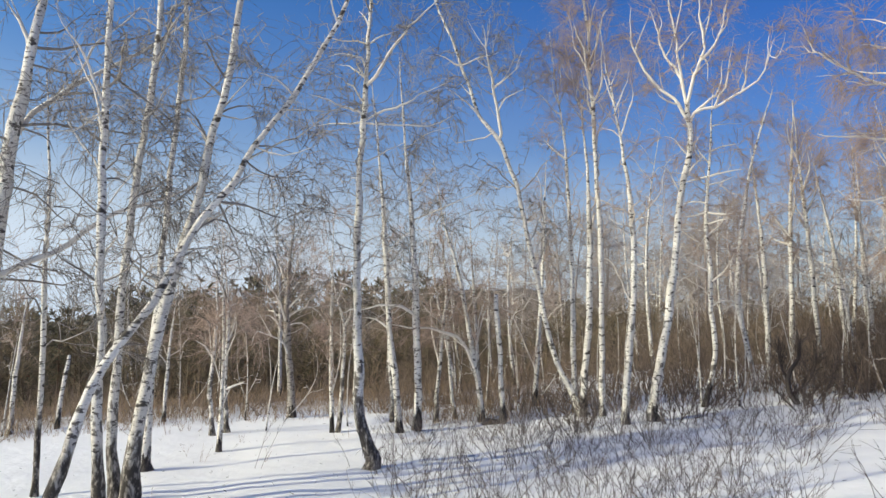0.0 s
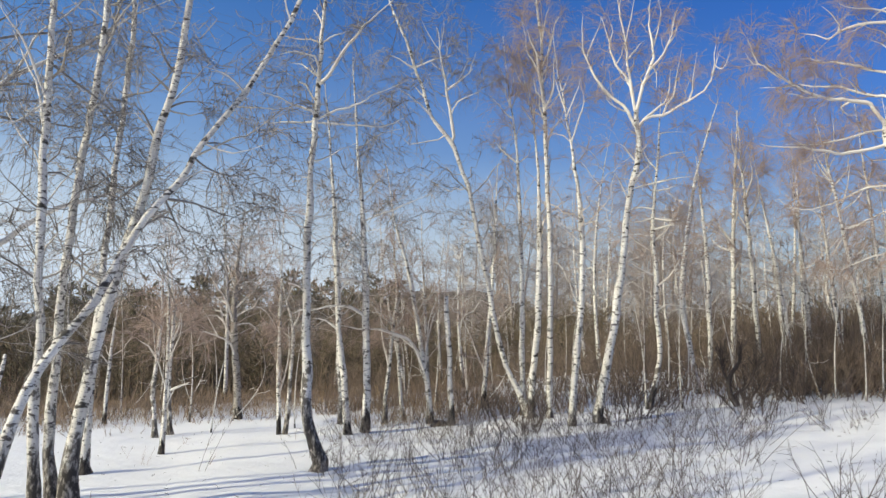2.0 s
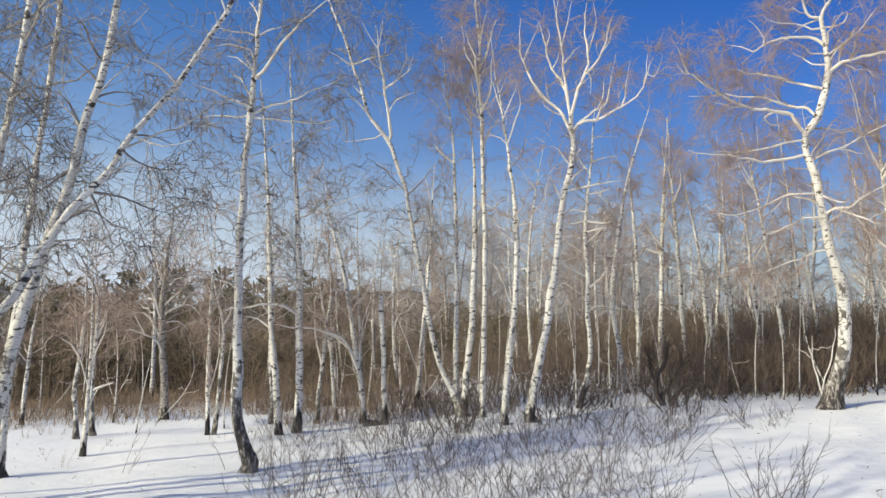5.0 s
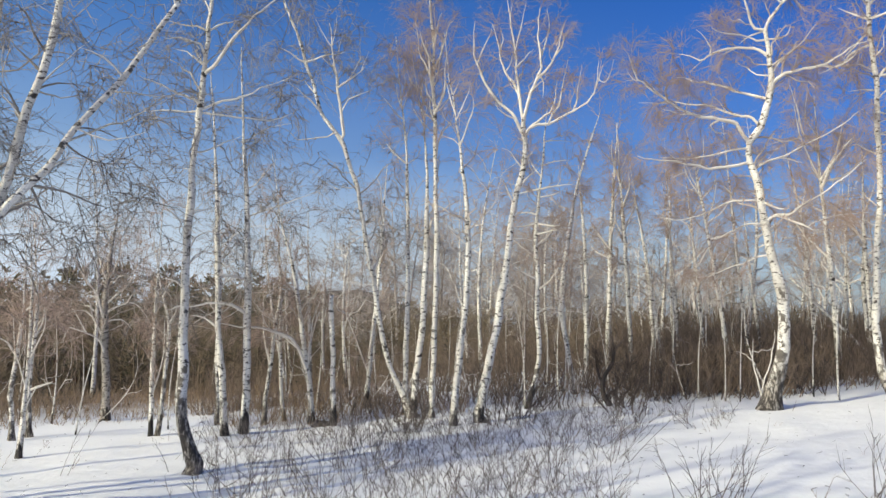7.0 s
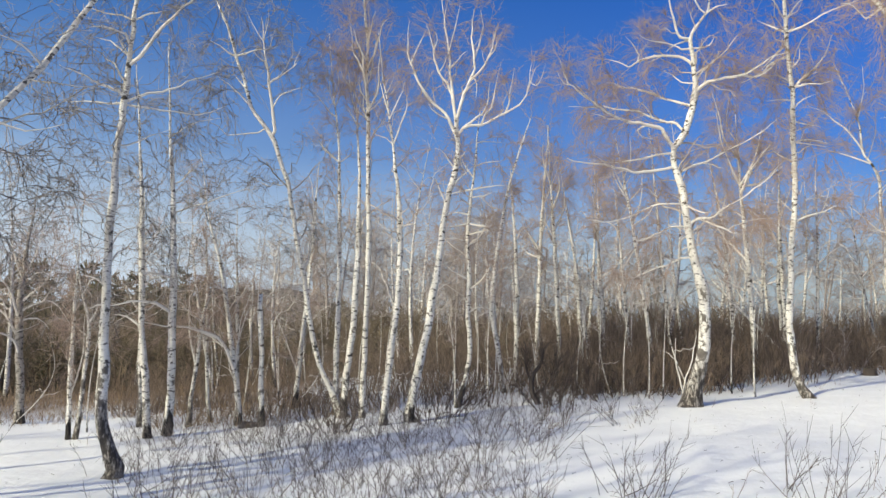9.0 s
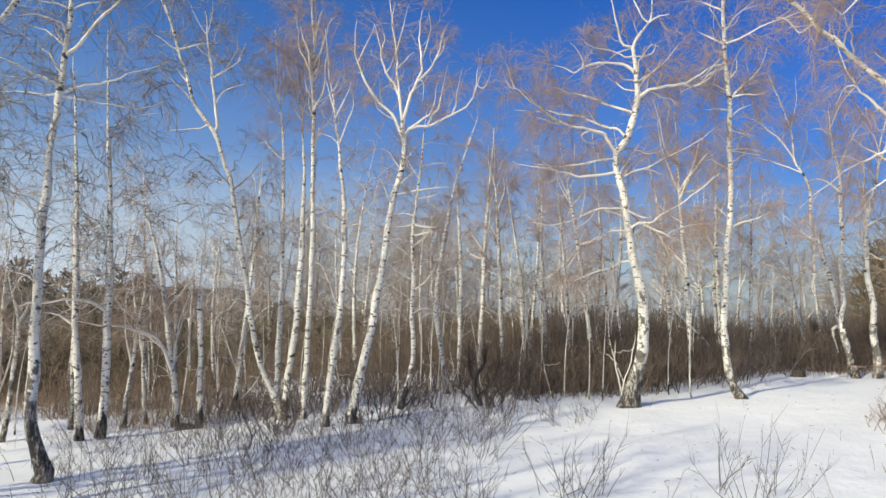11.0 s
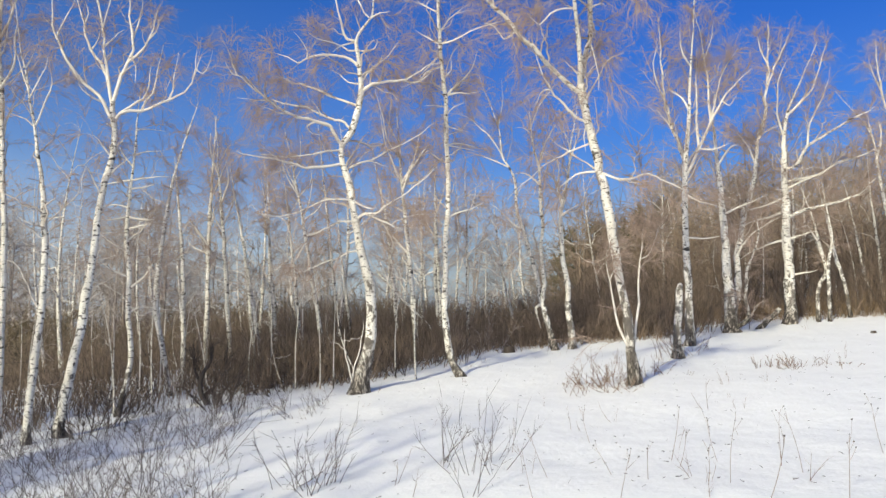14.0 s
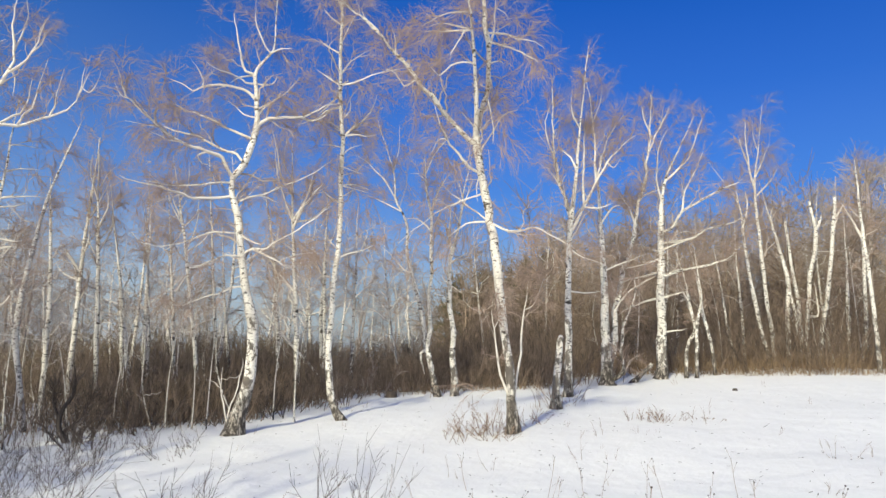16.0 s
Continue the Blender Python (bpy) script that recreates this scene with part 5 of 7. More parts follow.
limb(tree, 0.036, [(0.09, 3.42), (-0.03, 3.82), (-0.16, 4.33), (-0.23, 4.90), (-0.24, 5.59), (-0.24, 6.23)])
limb(tree, 0.031, [(0.08, 3.15), (0.34, 3.64), (0.57, 4.08), (0.79, 4.51), (1.10, 4.84), (1.34, 5.03)])
limb(tree, 0.026, [(0.57, 4.08), (0.57, 4.75), (0.54, 5.32), (0.47, 5.90), (0.42, 6.25)])
limb(tree, 0.026, [(0.22, 4.43), (0.10, 4.63), (-0.09, 4.76)])
limb(tree, 0.026, [(-0.20, 4.65), (-0.33, 4.96), (-0.38, 5.37), (-0.27, 5.77)])
limb(tree, 0.026, [(0.34, 3.64), (0.34, 4.31), (0.37, 4.98), (0.41, 5.55)])
limb(tree, 0.026, [(0.57, 4.13), (0.71, 4.63), (0.86, 5.07), (1.14, 5.46)])
limb(tree, 0.021, [(0.79, 4.51), (0.92, 4.40), (1.06, 4.59)])
limb(tree, 0.021, [(0.29, 5.16), (0.17, 5.45), (0.12, 5.92)])
limb(tree, 0.021, [(0.54, 5.26), (0.66, 5.65), (0.74, 6.05)])
limb(tree, 0.020, [(0.37, 3.69), (0.61, 3.61), (0.87, 3.68)])
limb(tree, 0.020, [(0.07, 2.87), (0.32, 2.65), (0.63, 2.54)])
limb(tree, 0.020, [(0.04, 1.95), (0.31, 1.97), (0.62, 2.00)])
finish(tree)
tree = birch(14.85, 7.86, [(0.00, 0.00, 0.149), (-0.01, 0.56, 0.114), (-0.02, 1.16, 0.097), (-0.03, 2.01, 0.075), (-0.05, 2.74, 0.063), (-0.08, 3.49, 0.052), (-0.10, 3.99, 0.047), (-0.15, 4.63, 0.035), (-0.18, 5.27, 0.024)], label='clump of pale birch stems leaning apart', dense=True, foot=0.2)
limb(tree, 0.074, [(0.05, 0.15), (0.14, 0.80), (0.17, 1.28), (0.25, 1.88), (0.37, 2.49), (0.53, 2.85), (0.63, 3.34), (0.74, 3.95), (0.88, 4.45), (0.97, 5.07), (1.03, 5.70), (1.06, 6.34)])
limb(tree, 0.046, [(0.16, 0.15), (0.34, 0.33), (0.30, 0.80), (0.40, 1.40), (0.59, 1.88), (0.61, 2.24)])
limb(tree, 0.030, [(0.97, 5.13), (1.17, 5.50), (1.34, 5.87), (1.44, 6.08)])
limb(tree, 0.023, [(0.77, 4.01), (1.01, 4.17), (1.30, 4.24)])
limb(tree, 0.023, [(-0.08, 3.49), (0.17, 3.85), (0.35, 3.91)])
limb(tree, 0.023, [(0.66, 3.46), (0.53, 3.84), (0.30, 4.22)])
limb(tree, 0.023, [(-0.03, 2.43), (0.38, 2.64), (0.85, 2.80)])
limb(tree, 0.024, [(1.01, 5.51), (0.89, 5.84), (0.84, 6.23)])
limb(tree, 0.023, [(0.21, 1.64), (0.47, 2.00), (1.06, 2.35)])
finish(tree)
tree = birch(16.25, 7.26, [(0.00, 0.00, 0.145), (0.00, 0.46, 0.121), (0.02, 1.20, 0.103), (0.02, 1.96, 0.091), (0.05, 2.72, 0.079), (0.06, 3.49, 0.068), (0.12, 4.14, 0.056), (0.24, 4.66, 0.044), (0.43, 5.04, 0.038), (0.64, 5.49, 0.025)], label='stout birch with long sweeping low limbs', dense=True, foot=0.2)
limb(tree, 0.037, [(0.08, 3.30), (0.28, 3.36), (0.53, 3.76), (0.84, 3.94), (1.21, 4.14), (1.57, 4.31), (1.83, 4.45)])
limb(tree, 0.037, [(0.20, 4.53), (0.45, 4.71), (0.70, 5.00), (0.88, 5.43), (1.04, 5.92)])
limb(tree, 0.036, [(0.04, 2.21), (0.42, 2.43), (0.90, 2.50), (1.25, 2.58), (1.55, 2.73), (1.79, 3.01)])
limb(tree, 0.030, [(0.05, 2.34), (-0.31, 2.32), (-0.68, 2.23), (-1.06, 2.02)])
limb(tree, 0.030, [(0.03, 1.89), (-0.33, 1.74), (-0.64, 1.62), (-0.93, 1.44)])
limb(tree, 0.030, [(0.04, 1.81), (0.34, 1.89), (0.58, 1.95)])
limb(tree, 0.031, [(0.06, 3.11), (0.69, 3.14), (1.17, 3.38), (1.64, 3.48), (1.91, 3.68)])
limb(tree, 0.024, [(0.06, 2.66), (-0.42, 2.55), (-0.86, 2.49)])
limb(tree, 0.025, [(0.53, 3.76), (0.61, 4.24), (0.85, 4.68), (1.03, 5.13)])
limb(tree, 0.025, [(0.14, 3.95), (0.01, 4.54), (0.06, 5.20), (0.24, 5.66)])
limb(tree, 0.024, [(0.01, 1.05), (0.31, 1.08), (0.55, 1.14)])
limb(tree, 0.024, [(0.06, 2.85), (0.39, 3.03), (0.83, 3.20)])
finish(tree)
tree = birch(16.64, 6.87, [(0.00, 0.00, 0.041), (0.01, 0.37, 0.037), (0.04, 0.68, 0.037), (0.12, 0.90, 0.037), (0.22, 1.07, 0.037), (0.12, 1.68, 0.037), (0.04, 2.18, 0.031), (-0.07, 2.60, 0.025)], label='thin bent birch by the brush edge', foot=0.2)
limb(tree, 0.018, [(0.12, 1.68), (-0.01, 1.93), (-0.08, 2.06)])
finish(tree)
tree = birch(16.72, 6.67, [(0.00, 0.00, 0.041), (0.01, 0.36, 0.037), (0.03, 0.79, 0.037), (0.06, 1.29, 0.037), (0.15, 1.66, 0.031), (0.14, 2.04, 0.031), (0.09, 2.49, 0.025)], label='thin birch by the brush edge', foot=0.2)
finish(tree)
tree = birch(17.42, 6.52, [(0.00, 0.00, 0.042), (-0.03, 0.56, 0.038), (-0.10, 0.94, 0.038), (-0.20, 1.39, 0.038), (-0.29, 2.04, 0.032), (-0.37, 2.53, 0.025)], label='thin leaning birch by the brush edge', foot=0.2)
finish(tree)
tree = birch(19.33, 5.86, [(0.00, 0.00, 0.050), (-0.10, 0.49, 0.044), (-0.23, 1.17, 0.044), (-0.35, 2.00, 0.044), (-0.44, 2.70, 0.038), (-0.50, 3.41, 0.039), (-0.54, 3.98, 0.034), (-0.71, 4.40, 0.028), (-0.92, 4.73, 0.017)], label='leaning white birch at the wood edge', foot=0.2)
limb(tree, 0.028, [(-0.52, 3.76), (-0.59, 4.20), (-0.61, 4.56)])
limb(tree, 0.028, [(-0.49, 3.55), (-0.38, 3.97), (-0.39, 4.40)])
finish(tree)
tree = birch(19.74, 5.89, [(0.00, 0.00, 0.057), (-0.03, 0.74, 0.050), (-0.09, 1.30, 0.050), (-0.15, 2.00, 0.045), (-0.20, 2.84, 0.046), (-0.24, 3.56, 0.040), (-0.28, 4.29, 0.040), (-0.24, 4.94, 0.034), (-0.14, 5.59, 0.023), (-0.07, 6.18, 0.018)], label='white birch with steep crown at the wood edge', foot=0.2)
limb(tree, 0.036, [(-0.27, 4.43), (-0.39, 5.10), (-0.43, 5.78), (-0.44, 6.38)])
limb(tree, 0.029, [(-0.25, 4.72), (-0.05, 5.22), (0.10, 5.64)])
limb(tree, 0.029, [(-0.39, 5.10), (-0.54, 5.57), (-0.61, 5.95)])
limb(tree, 0.022, [(-0.15, 5.45), (-0.25, 5.90), (-0.26, 6.28)])
limb(tree, 0.021, [(-0.26, 4.29), (0.12, 4.69), (0.26, 4.96)])
finish(tree)
tree = birch(20.30, 5.74, [(0.00, 0.00, 0.064), (0.02, 0.62, 0.058), (0.03, 1.32, 0.058), (0.09, 2.02, 0.058), (-0.02, 2.74, 0.046), (-0.19, 3.48, 0.041), (-0.36, 4.25, 0.030)], label='leaning white birch at the wood edge', foot=0.2)
limb(tree, 0.043, [(0.09, 2.02), (0.21, 1.31), (0.24, 0.82)])
limb(tree, 0.022, [(-0.19, 3.48), (-0.24, 3.85), (-0.16, 4.13)])
finish(tree)
tree = snag(20.78, 5.51, [(0.00, 0.00, 0.059), (-0.02, 0.77, 0.053), (-0.06, 1.76, 0.047), (-0.15, 2.49, 0.041), (-0.20, 3.08, 0.035), (-0.26, 3.79, 0.030)], label='broken-topped white birch at the wood edge', foot=0.2)
finish(tree)
tree = snag(21.07, 5.58, [(0.00, 0.00, 0.060), (0.08, 0.78, 0.054), (0.17, 1.64, 0.054), (0.27, 2.50, 0.054), (0.41, 3.08, 0.054), (0.44, 3.59, 0.048), (0.35, 4.12, 0.036), (0.34, 4.34, 0.030)], label='broken-topped white birch with a short side fork', foot=0.2)
limb(tree, 0.045, [(0.42, 3.55), (0.55, 3.77), (0.60, 3.92)])
limb(tree, 0.030, [(0.37, 1.34), (0.37, 1.85), (0.34, 2.21)])
finish(tree)
tree = birch(18.69, 3.44, [(0.0, 0.0, 0.055), (-0.0, 0.14, 0.048), (-0.02, 0.96, 0.043), (-0.07, 1.94, 0.043), (-0.16, 3.32, 0.043), (-0.19, 4.22, 0.033)], label='thin white birch with a forked bare top', foot=0.2)
limb(tree, 0.028, [(-0.12, 2.94), (-0.36, 3.4), (-0.51, 3.74)])
finish(tree)
tree = birch(7.54, 14.11, [(0.06, 0.0, 0.041), (0.0, 0.44, 0.036), (-0.18, 1.84, 0.032), (-0.41, 3.25, 0.027), (-0.52, 3.92, 0.018)], label='slim white birch deep in brown brush', foot=0.2)
finish(tree)
tree = birch(8.33, 14.82, [(0.02, 0.0, 0.038), (0.0, 0.35, 0.033), (-0.08, 1.84, 0.029), (-0.18, 3.14, 0.024), (-0.27, 3.85, 0.015)], label='slim white birch deep in brown brush', foot=0.2)
finish(tree)
tree = birch(8.50, 14.14, [(0.03, 0.0, 0.043), (-0.0, 0.46, 0.037), (-0.09, 1.82, 0.032), (-0.23, 3.32, 0.028), (-0.3, 4.02, 0.019)], label='slim white birch deep in brown brush', foot=0.2)
limb(tree, 0.023, [(-0.15, 2.87), (-0.28, 3.16), (-0.47, 3.31)])
limb(tree, 0.023, [(-0.22, 3.30), (-0.05, 3.57), (0.01, 3.92)])
limb(tree, 0.017, [(-0.11, 2.32), (0.08, 2.62), (0.20, 2.93)])
finish(tree)
tree = birch(8.19, 12.80, [(0.07, 0.0, 0.049), (0.0, 0.52, 0.043), (-0.17, 1.78, 0.038), (-0.38, 3.17, 0.035), (-0.6, 4.37, 0.022)], label='slim white birch deep in brown brush', foot=0.2)
limb(tree, 0.014, [(-0.35, 3.06), (-0.18, 3.62), (-0.18, 4.07)])
limb(tree, 0.014, [(-0.43, 3.5), (-0.72, 4.02), (-0.76, 4.35)])
limb(tree, 0.021, [(-0.48, 3.95), (-0.39, 4.35), (-0.40, 4.76)])
limb(tree, 0.021, [(-0.38, 3.43), (-0.21, 3.77), (-0.16, 4.17)])
limb(tree, 0.021, [(-0.24, 2.72), (0.04, 2.79), (0.21, 2.85)])
limb(tree, 0.016, [(-0.42, 3.71), (-0.62, 3.95), (-0.73, 4.18)])
limb(tree, 0.016, [(-0.29, 3.02), (-0.01, 3.30), (0.17, 3.70)])
finish(tree)
tree = birch(9.75, 14.53, [(0.05, 0.0, 0.045), (0.0, 0.58, 0.039), (-0.13, 2.05, 0.034), (-0.28, 3.8, 0.03), (-0.38, 4.95, 0.02)], label='slim white birch deep in brown brush', foot=0.2)
finish(tree)
tree = birch(10.23, 14.81, [(0.09, 0.0, 0.04), (0.0, 0.8, 0.035), (-0.17, 2.32, 0.03), (-0.27, 3.48, 0.02)], label='slim white birch deep in brown brush', foot=0.2)
finish(tree)
tree = birch(10.49, 13.38, [(0.04, 0.0, 0.049), (0.0, 0.65, 0.043), (-0.08, 1.99, 0.038), (-0.19, 3.1, 0.034), (-0.39, 4.22, 0.024)], label='slim white birch deep in brown brush', foot=0.2)
limb(tree, 0.023, [(-0.14, 2.29), (0.02, 2.66), (0.05, 3.03)])
limb(tree, 0.023, [(-0.20, 2.79), (-0.36, 3.11), (-0.52, 3.24)])
limb(tree, 0.018, [(-0.26, 3.17), (-0.14, 3.54), (-0.09, 3.92)])
finish(tree)
tree = birch(11.87, 13.53, [(0.03, 0.0, 0.053), (0.0, 0.56, 0.046), (-0.07, 1.72, 0.041), (-0.02, 2.91, 0.036), (-0.02, 4.13, 0.026)], label='slim white birch deep in brown brush', foot=0.2)
limb(tree, 0.025, [(-0.06, 2.64), (-0.22, 3.04), (-0.29, 3.44)])
limb(tree, 0.025, [(-0.06, 3.16), (0.10, 3.55), (0.21, 3.88)])
limb(tree, 0.018, [(-0.07, 2.25), (0.16, 2.50), (0.36, 2.76)])
finish(tree)
tree = birch(12.37, 13.08, [(-0.0, 0.0, 0.046), (-0.0, 0.39, 0.04), (0.01, 1.69, 0.035), (0.03, 2.76, 0.031), (0.03, 3.84, 0.021)], label='slim white birch deep in brown brush', foot=0.2)
limb(tree, 0.025, [(-0.00, 2.57), (-0.15, 2.97), (-0.23, 3.36)])
limb(tree, 0.025, [(0.01, 3.09), (0.18, 3.41), (0.28, 3.79)])
limb(tree, 0.018, [(-0.00, 2.19), (0.29, 2.44), (0.50, 2.56)])
finish(tree)
tree = birch(-7.28, 13.11, [(-0.01, 0.0, 0.048), (-0.0, 0.26, 0.042), (0.03, 1.02, 0.037), (0.1, 1.78, 0.032), (0.14, 2.36, 0.021)], label="thin pale sapling at the hollow's edge")
finish(tree)
tree = snag(-6.73, 13.56, [(0.0, 0.0, 0.043), (0.05, 0.58, 0.037), (0.13, 1.17, 0.032), (0.15, 1.29, 0.027)], label="thin broken sapling at the hollow's edge")
finish(tree)
tree = birch(-5.07, 14.12, [(-0.0, 0.07, 0.037), (0.03, 0.88, 0.032), (0.07, 1.5, 0.026), (0.13, 2.12, 0.016)], label="thin pale sapling at the hollow's edge")
limb(tree, 0.013, [(0.05, 0.99), (-0.14, 1.3), (-0.24, 1.5)])
finish(tree)
tree = snag(15.55, 7.67, [(0.0, 0.0, 0.054), (0.15, 0.14, 0.054), (0.32, 0.31, 0.049), (0.46, 0.45, 0.044)], label='pale fallen log leaning out of brush', foot=0.2)
finish(tree)

tree = snag(20.68, 5.11, [(0.00, 0.00, 0.065), (0.03, 0.48, 0.058), (0.11, 1.03, 0.052), (0.22, 1.59, 0.052), (0.33, 2.28, 0.046), (0.45, 3.27, 0.047), (0.53, 3.97, 0.042), (0.55, 4.29, 0.035)], label='broken-topped white birch with a forked tip', foot=0.2)
limb(tree, 0.044, [(0.48, 3.62), (0.61, 3.85), (0.74, 4.07)])
finish(tree)
tree = birch(21.50, 4.65, [(0.00, 0.00, 0.054), (0.04, 0.63, 0.048), (0.06, 1.34, 0.048), (0.09, 2.19, 0.042), (0.11, 2.91, 0.036), (0.10, 3.57, 0.024)], label='white birch at the wood edge', foot=0.2)
finish(tree)
tree = birch(21.09, 4.19, [(0.00, 0.00, 0.053), (0.07, 1.02, 0.047), (0.10, 1.85, 0.047), (0.12, 2.68, 0.042), (0.13, 3.38, 0.042), (0.12, 4.10, 0.030)], label='white birch at the wood edge with a bent fork', foot=0.2)
limb(tree, 0.037, [(0.13, 3.24), (-0.04, 3.61), (-0.20, 3.99)])
finish(tree)
tree = snag(20.81, 5.41, [(0.00, 0.00, 0.039), (0.03, 0.48, 0.035), (-0.25, 1.05, 0.035), (-0.38, 1.63, 0.035)], label='broken-off pale stem in tan brush', foot=0.2)
finish(tree)
tree = birch(19.91, 6.69, [(0.00, 0.00, 0.038), (0.01, 0.20, 0.034), (0.00, 1.05, 0.034), (-0.04, 1.91, 0.029), (-0.09, 2.79, 0.023), (-0.09, 3.52, 0.018)], label='thin white birch at the wood edge', foot=0.2)
finish(tree)
tree = birch(19.81, 6.96, [(0.00, 0.00, 0.038), (0.02, 0.34, 0.034), (-0.08, 1.05, 0.034), (-0.18, 1.92, 0.029), (-0.28, 2.66, 0.023)], label='thin white birch at the wood edge', foot=0.2)
finish(tree)
tree = snag(11.78, 12.94, [(0, 0, 0.034), (-0.58, 0.62, 0.030), (-1.15, 1.22, 0.027), (-1.72, 1.87, 0.020)], label="pale fallen branch leaning in brown brush", foot=0.35)
finish(tree)
tree = birch(-3.58, 12.08, [(0.00, 0.00, 0.039), (-0.03, 0.53, 0.034), (-0.06, 0.66, 0.034), (-0.03, 1.07, 0.030), (0.01, 1.49, 0.030), (0.02, 2.00, 0.026), (0.01, 2.43, 0.021)], label='thin crooked birch in a small clump', foot=0.2)
limb(tree, 0.017, [(-0.02, 1.16), (-0.14, 1.41), (-0.30, 1.49)])
limb(tree, 0.017, [(0.01, 1.83), (0.14, 1.96), (0.21, 2.18)])
finish(tree)
tree = birch(-3.45, 12.43, [(0.00, 0.00, 0.039), (-0.03, 0.45, 0.035), (-0.05, 0.71, 0.035), (-0.04, 1.31, 0.031), (-0.02, 1.83, 0.026), (-0.06, 2.36, 0.022), (-0.12, 2.97, 0.018)], label='slender birch with a low side shoot', foot=0.2)
limb(tree, 0.022, [(-0.04, 0.71), (0.14, 0.79), (0.27, 0.82)])
limb(tree, 0.018, [(-0.02, 1.48), (0.07, 1.74), (0.09, 2.01)])
finish(tree)
tree = birch(-1.61, 11.99, [(0.00, 0.00, 0.037), (0.02, 0.30, 0.033), (0.04, 0.68, 0.029), (0.07, 1.27, 0.029), (0.07, 1.66, 0.029), (-0.04, 2.04, 0.025), (-0.11, 2.39, 0.021)], label='thin crooked birch with forked top', foot=0.2)
limb(tree, 0.016, [(0.07, 1.61), (0.15, 1.83), (0.16, 2.05)])
limb(tree, 0.016, [(-0.05, 2.09), (0.05, 2.26), (0.13, 2.31)])
finish(tree)
tree = birch(-0.84, 12.87, [(0.00, 0.00, 0.035), (-0.01, 0.48, 0.031), (-0.06, 1.21, 0.031), (-0.06, 1.77, 0.026), (-0.09, 2.52, 0.026), (-0.12, 3.27, 0.022)], label='thin pale birch in the grove', foot=0.2)
limb(tree, 0.018, [(-0.07, 1.77), (-0.23, 2.00), (-0.33, 2.23)])
limb(tree, 0.013, [(-0.09, 2.61), (0.05, 2.80), (0.15, 2.99)])
finish(tree)
tree = birch(-0.11, 12.60, [(0.00, 0.00, 0.039), (0.01, 0.47, 0.034), (0.07, 1.10, 0.030), (0.13, 1.74, 0.030), (0.17, 2.20, 0.026), (0.12, 2.76, 0.021)], label='thin leaning birch with a forked stem', foot=0.2)
limb(tree, 0.021, [(0.06, 1.01), (-0.06, 1.47), (-0.10, 2.06)])
limb(tree, 0.017, [(0.15, 1.93), (0.28, 2.20), (0.35, 2.48)])
finish(tree)
tree = birch(0.60, 12.69, [(0.00, 0.00, 0.039), (-0.00, 0.42, 0.035), (-0.03, 0.97, 0.030), (-0.07, 1.71, 0.030), (-0.10, 2.27, 0.026), (-0.13, 2.92, 0.022)], label='thin upright birch beside another stem', foot=0.2)
limb(tree, 0.017, [(-0.05, 1.34), (0.05, 1.66), (0.12, 1.89)])
limb(tree, 0.013, [(-0.09, 2.08), (-0.23, 2.36), (-0.30, 2.54)])
finish(tree)

# ---- where small plants and pines stand: x, y and sizes in metres ----
SHRUBS = [
    (4.45, 5.08, 0.75, 2),
    (4.42, 4.71, 0.7, 3),
    (4.83, 4.85, 0.55, 3),
    (4.43, 4.75, 0.75, 3),
    (4.49, 4.52, 0.6, 3),
    (3.69, 5.62, 0.6, 4),
    (3.6, 5.58, 0.6, 6),
    (3.38, 5.92, 0.6, 6),
    (3.94, 4.25, 0.8, 4),
    (3.39, 5.51, 0.7, 6),
    (4.6, 5.25, 0.6, 4),
    (3.45, 5.68, 0.6, 5),
    (-2.17, 9.13, 0.75, 2),
    (-1.07, 9.03, 0.6, 1),
]
RUSTY = [
    (8.4, 6.35, 0.35, 16),
    (8.47, 6.75, 0.3, 14),
    (9.51, 6.32, 0.35, 10),
    (8.95, 6.56, 0.4, 12),
    (8.37, 5.87, 0.3, 10),
    (11.16, 6.96, 0.6, 9),
    (11.7, 7.01, 0.5, 7),
    (8.31, 6.0, 0.25, 6),
    (11.99, 6.9, 0.35, 5),
    (10.66, 4.76, 0.22, 5),
    (10.77, 4.22, 0.18, 4),
    (-4.6, 12.11, 0.3, 5),
    (-4.16, 12.63, 0.25, 5),
    (7.85, 6.3, 0.3, 5),
    (10.54, 4.71, 0.2, 14),
    (10.86, 4.23, 0.12, 8),
    (10.54, 4.95, 0.2, 10),
]
DARKS = [
    (5.19, 11.6, 0.7, 7),
    (5.3, 11.1, 0.55, 7),
    (4.93, 10.34, 0.6, 7),
    (8.58, 10.79, 0.7, 8),
    (3.62, 10.92, 0.7, 9),
    (3.2, 10.58, 0.6, 8),
    (4.24, 11.52, 0.6, 8),
    (1.92, 10.77, 0.7, 10),
    (1.71, 10.89, 0.5, 7),
    (6.04, 11.22, 0.6, 8),
    (6.37, 11.16, 0.6, 8),
    (5.5, 11.55, 0.75, 8),
    (4.99, 10.9, 0.5, 7),
]
STUMPS = [
    (0.74, 12.09, 0.12, 0.1),
    (11.44, 10.91, 0.12, 0.15),
    (14.64, 5.12, 0.05, 0.05),
]
PINES = [
    (20.98, 16.99, 0, 0.72),
    (-14.52, 58.22, 1, 1.1),
    (23.31, 17.25, 2, 0.95),
    (22.38, 15.1, 0, 0.8),
    (26.35, 19.86, 0, 0.95),
    (25.44, 15.9, 1, 0.7),
]

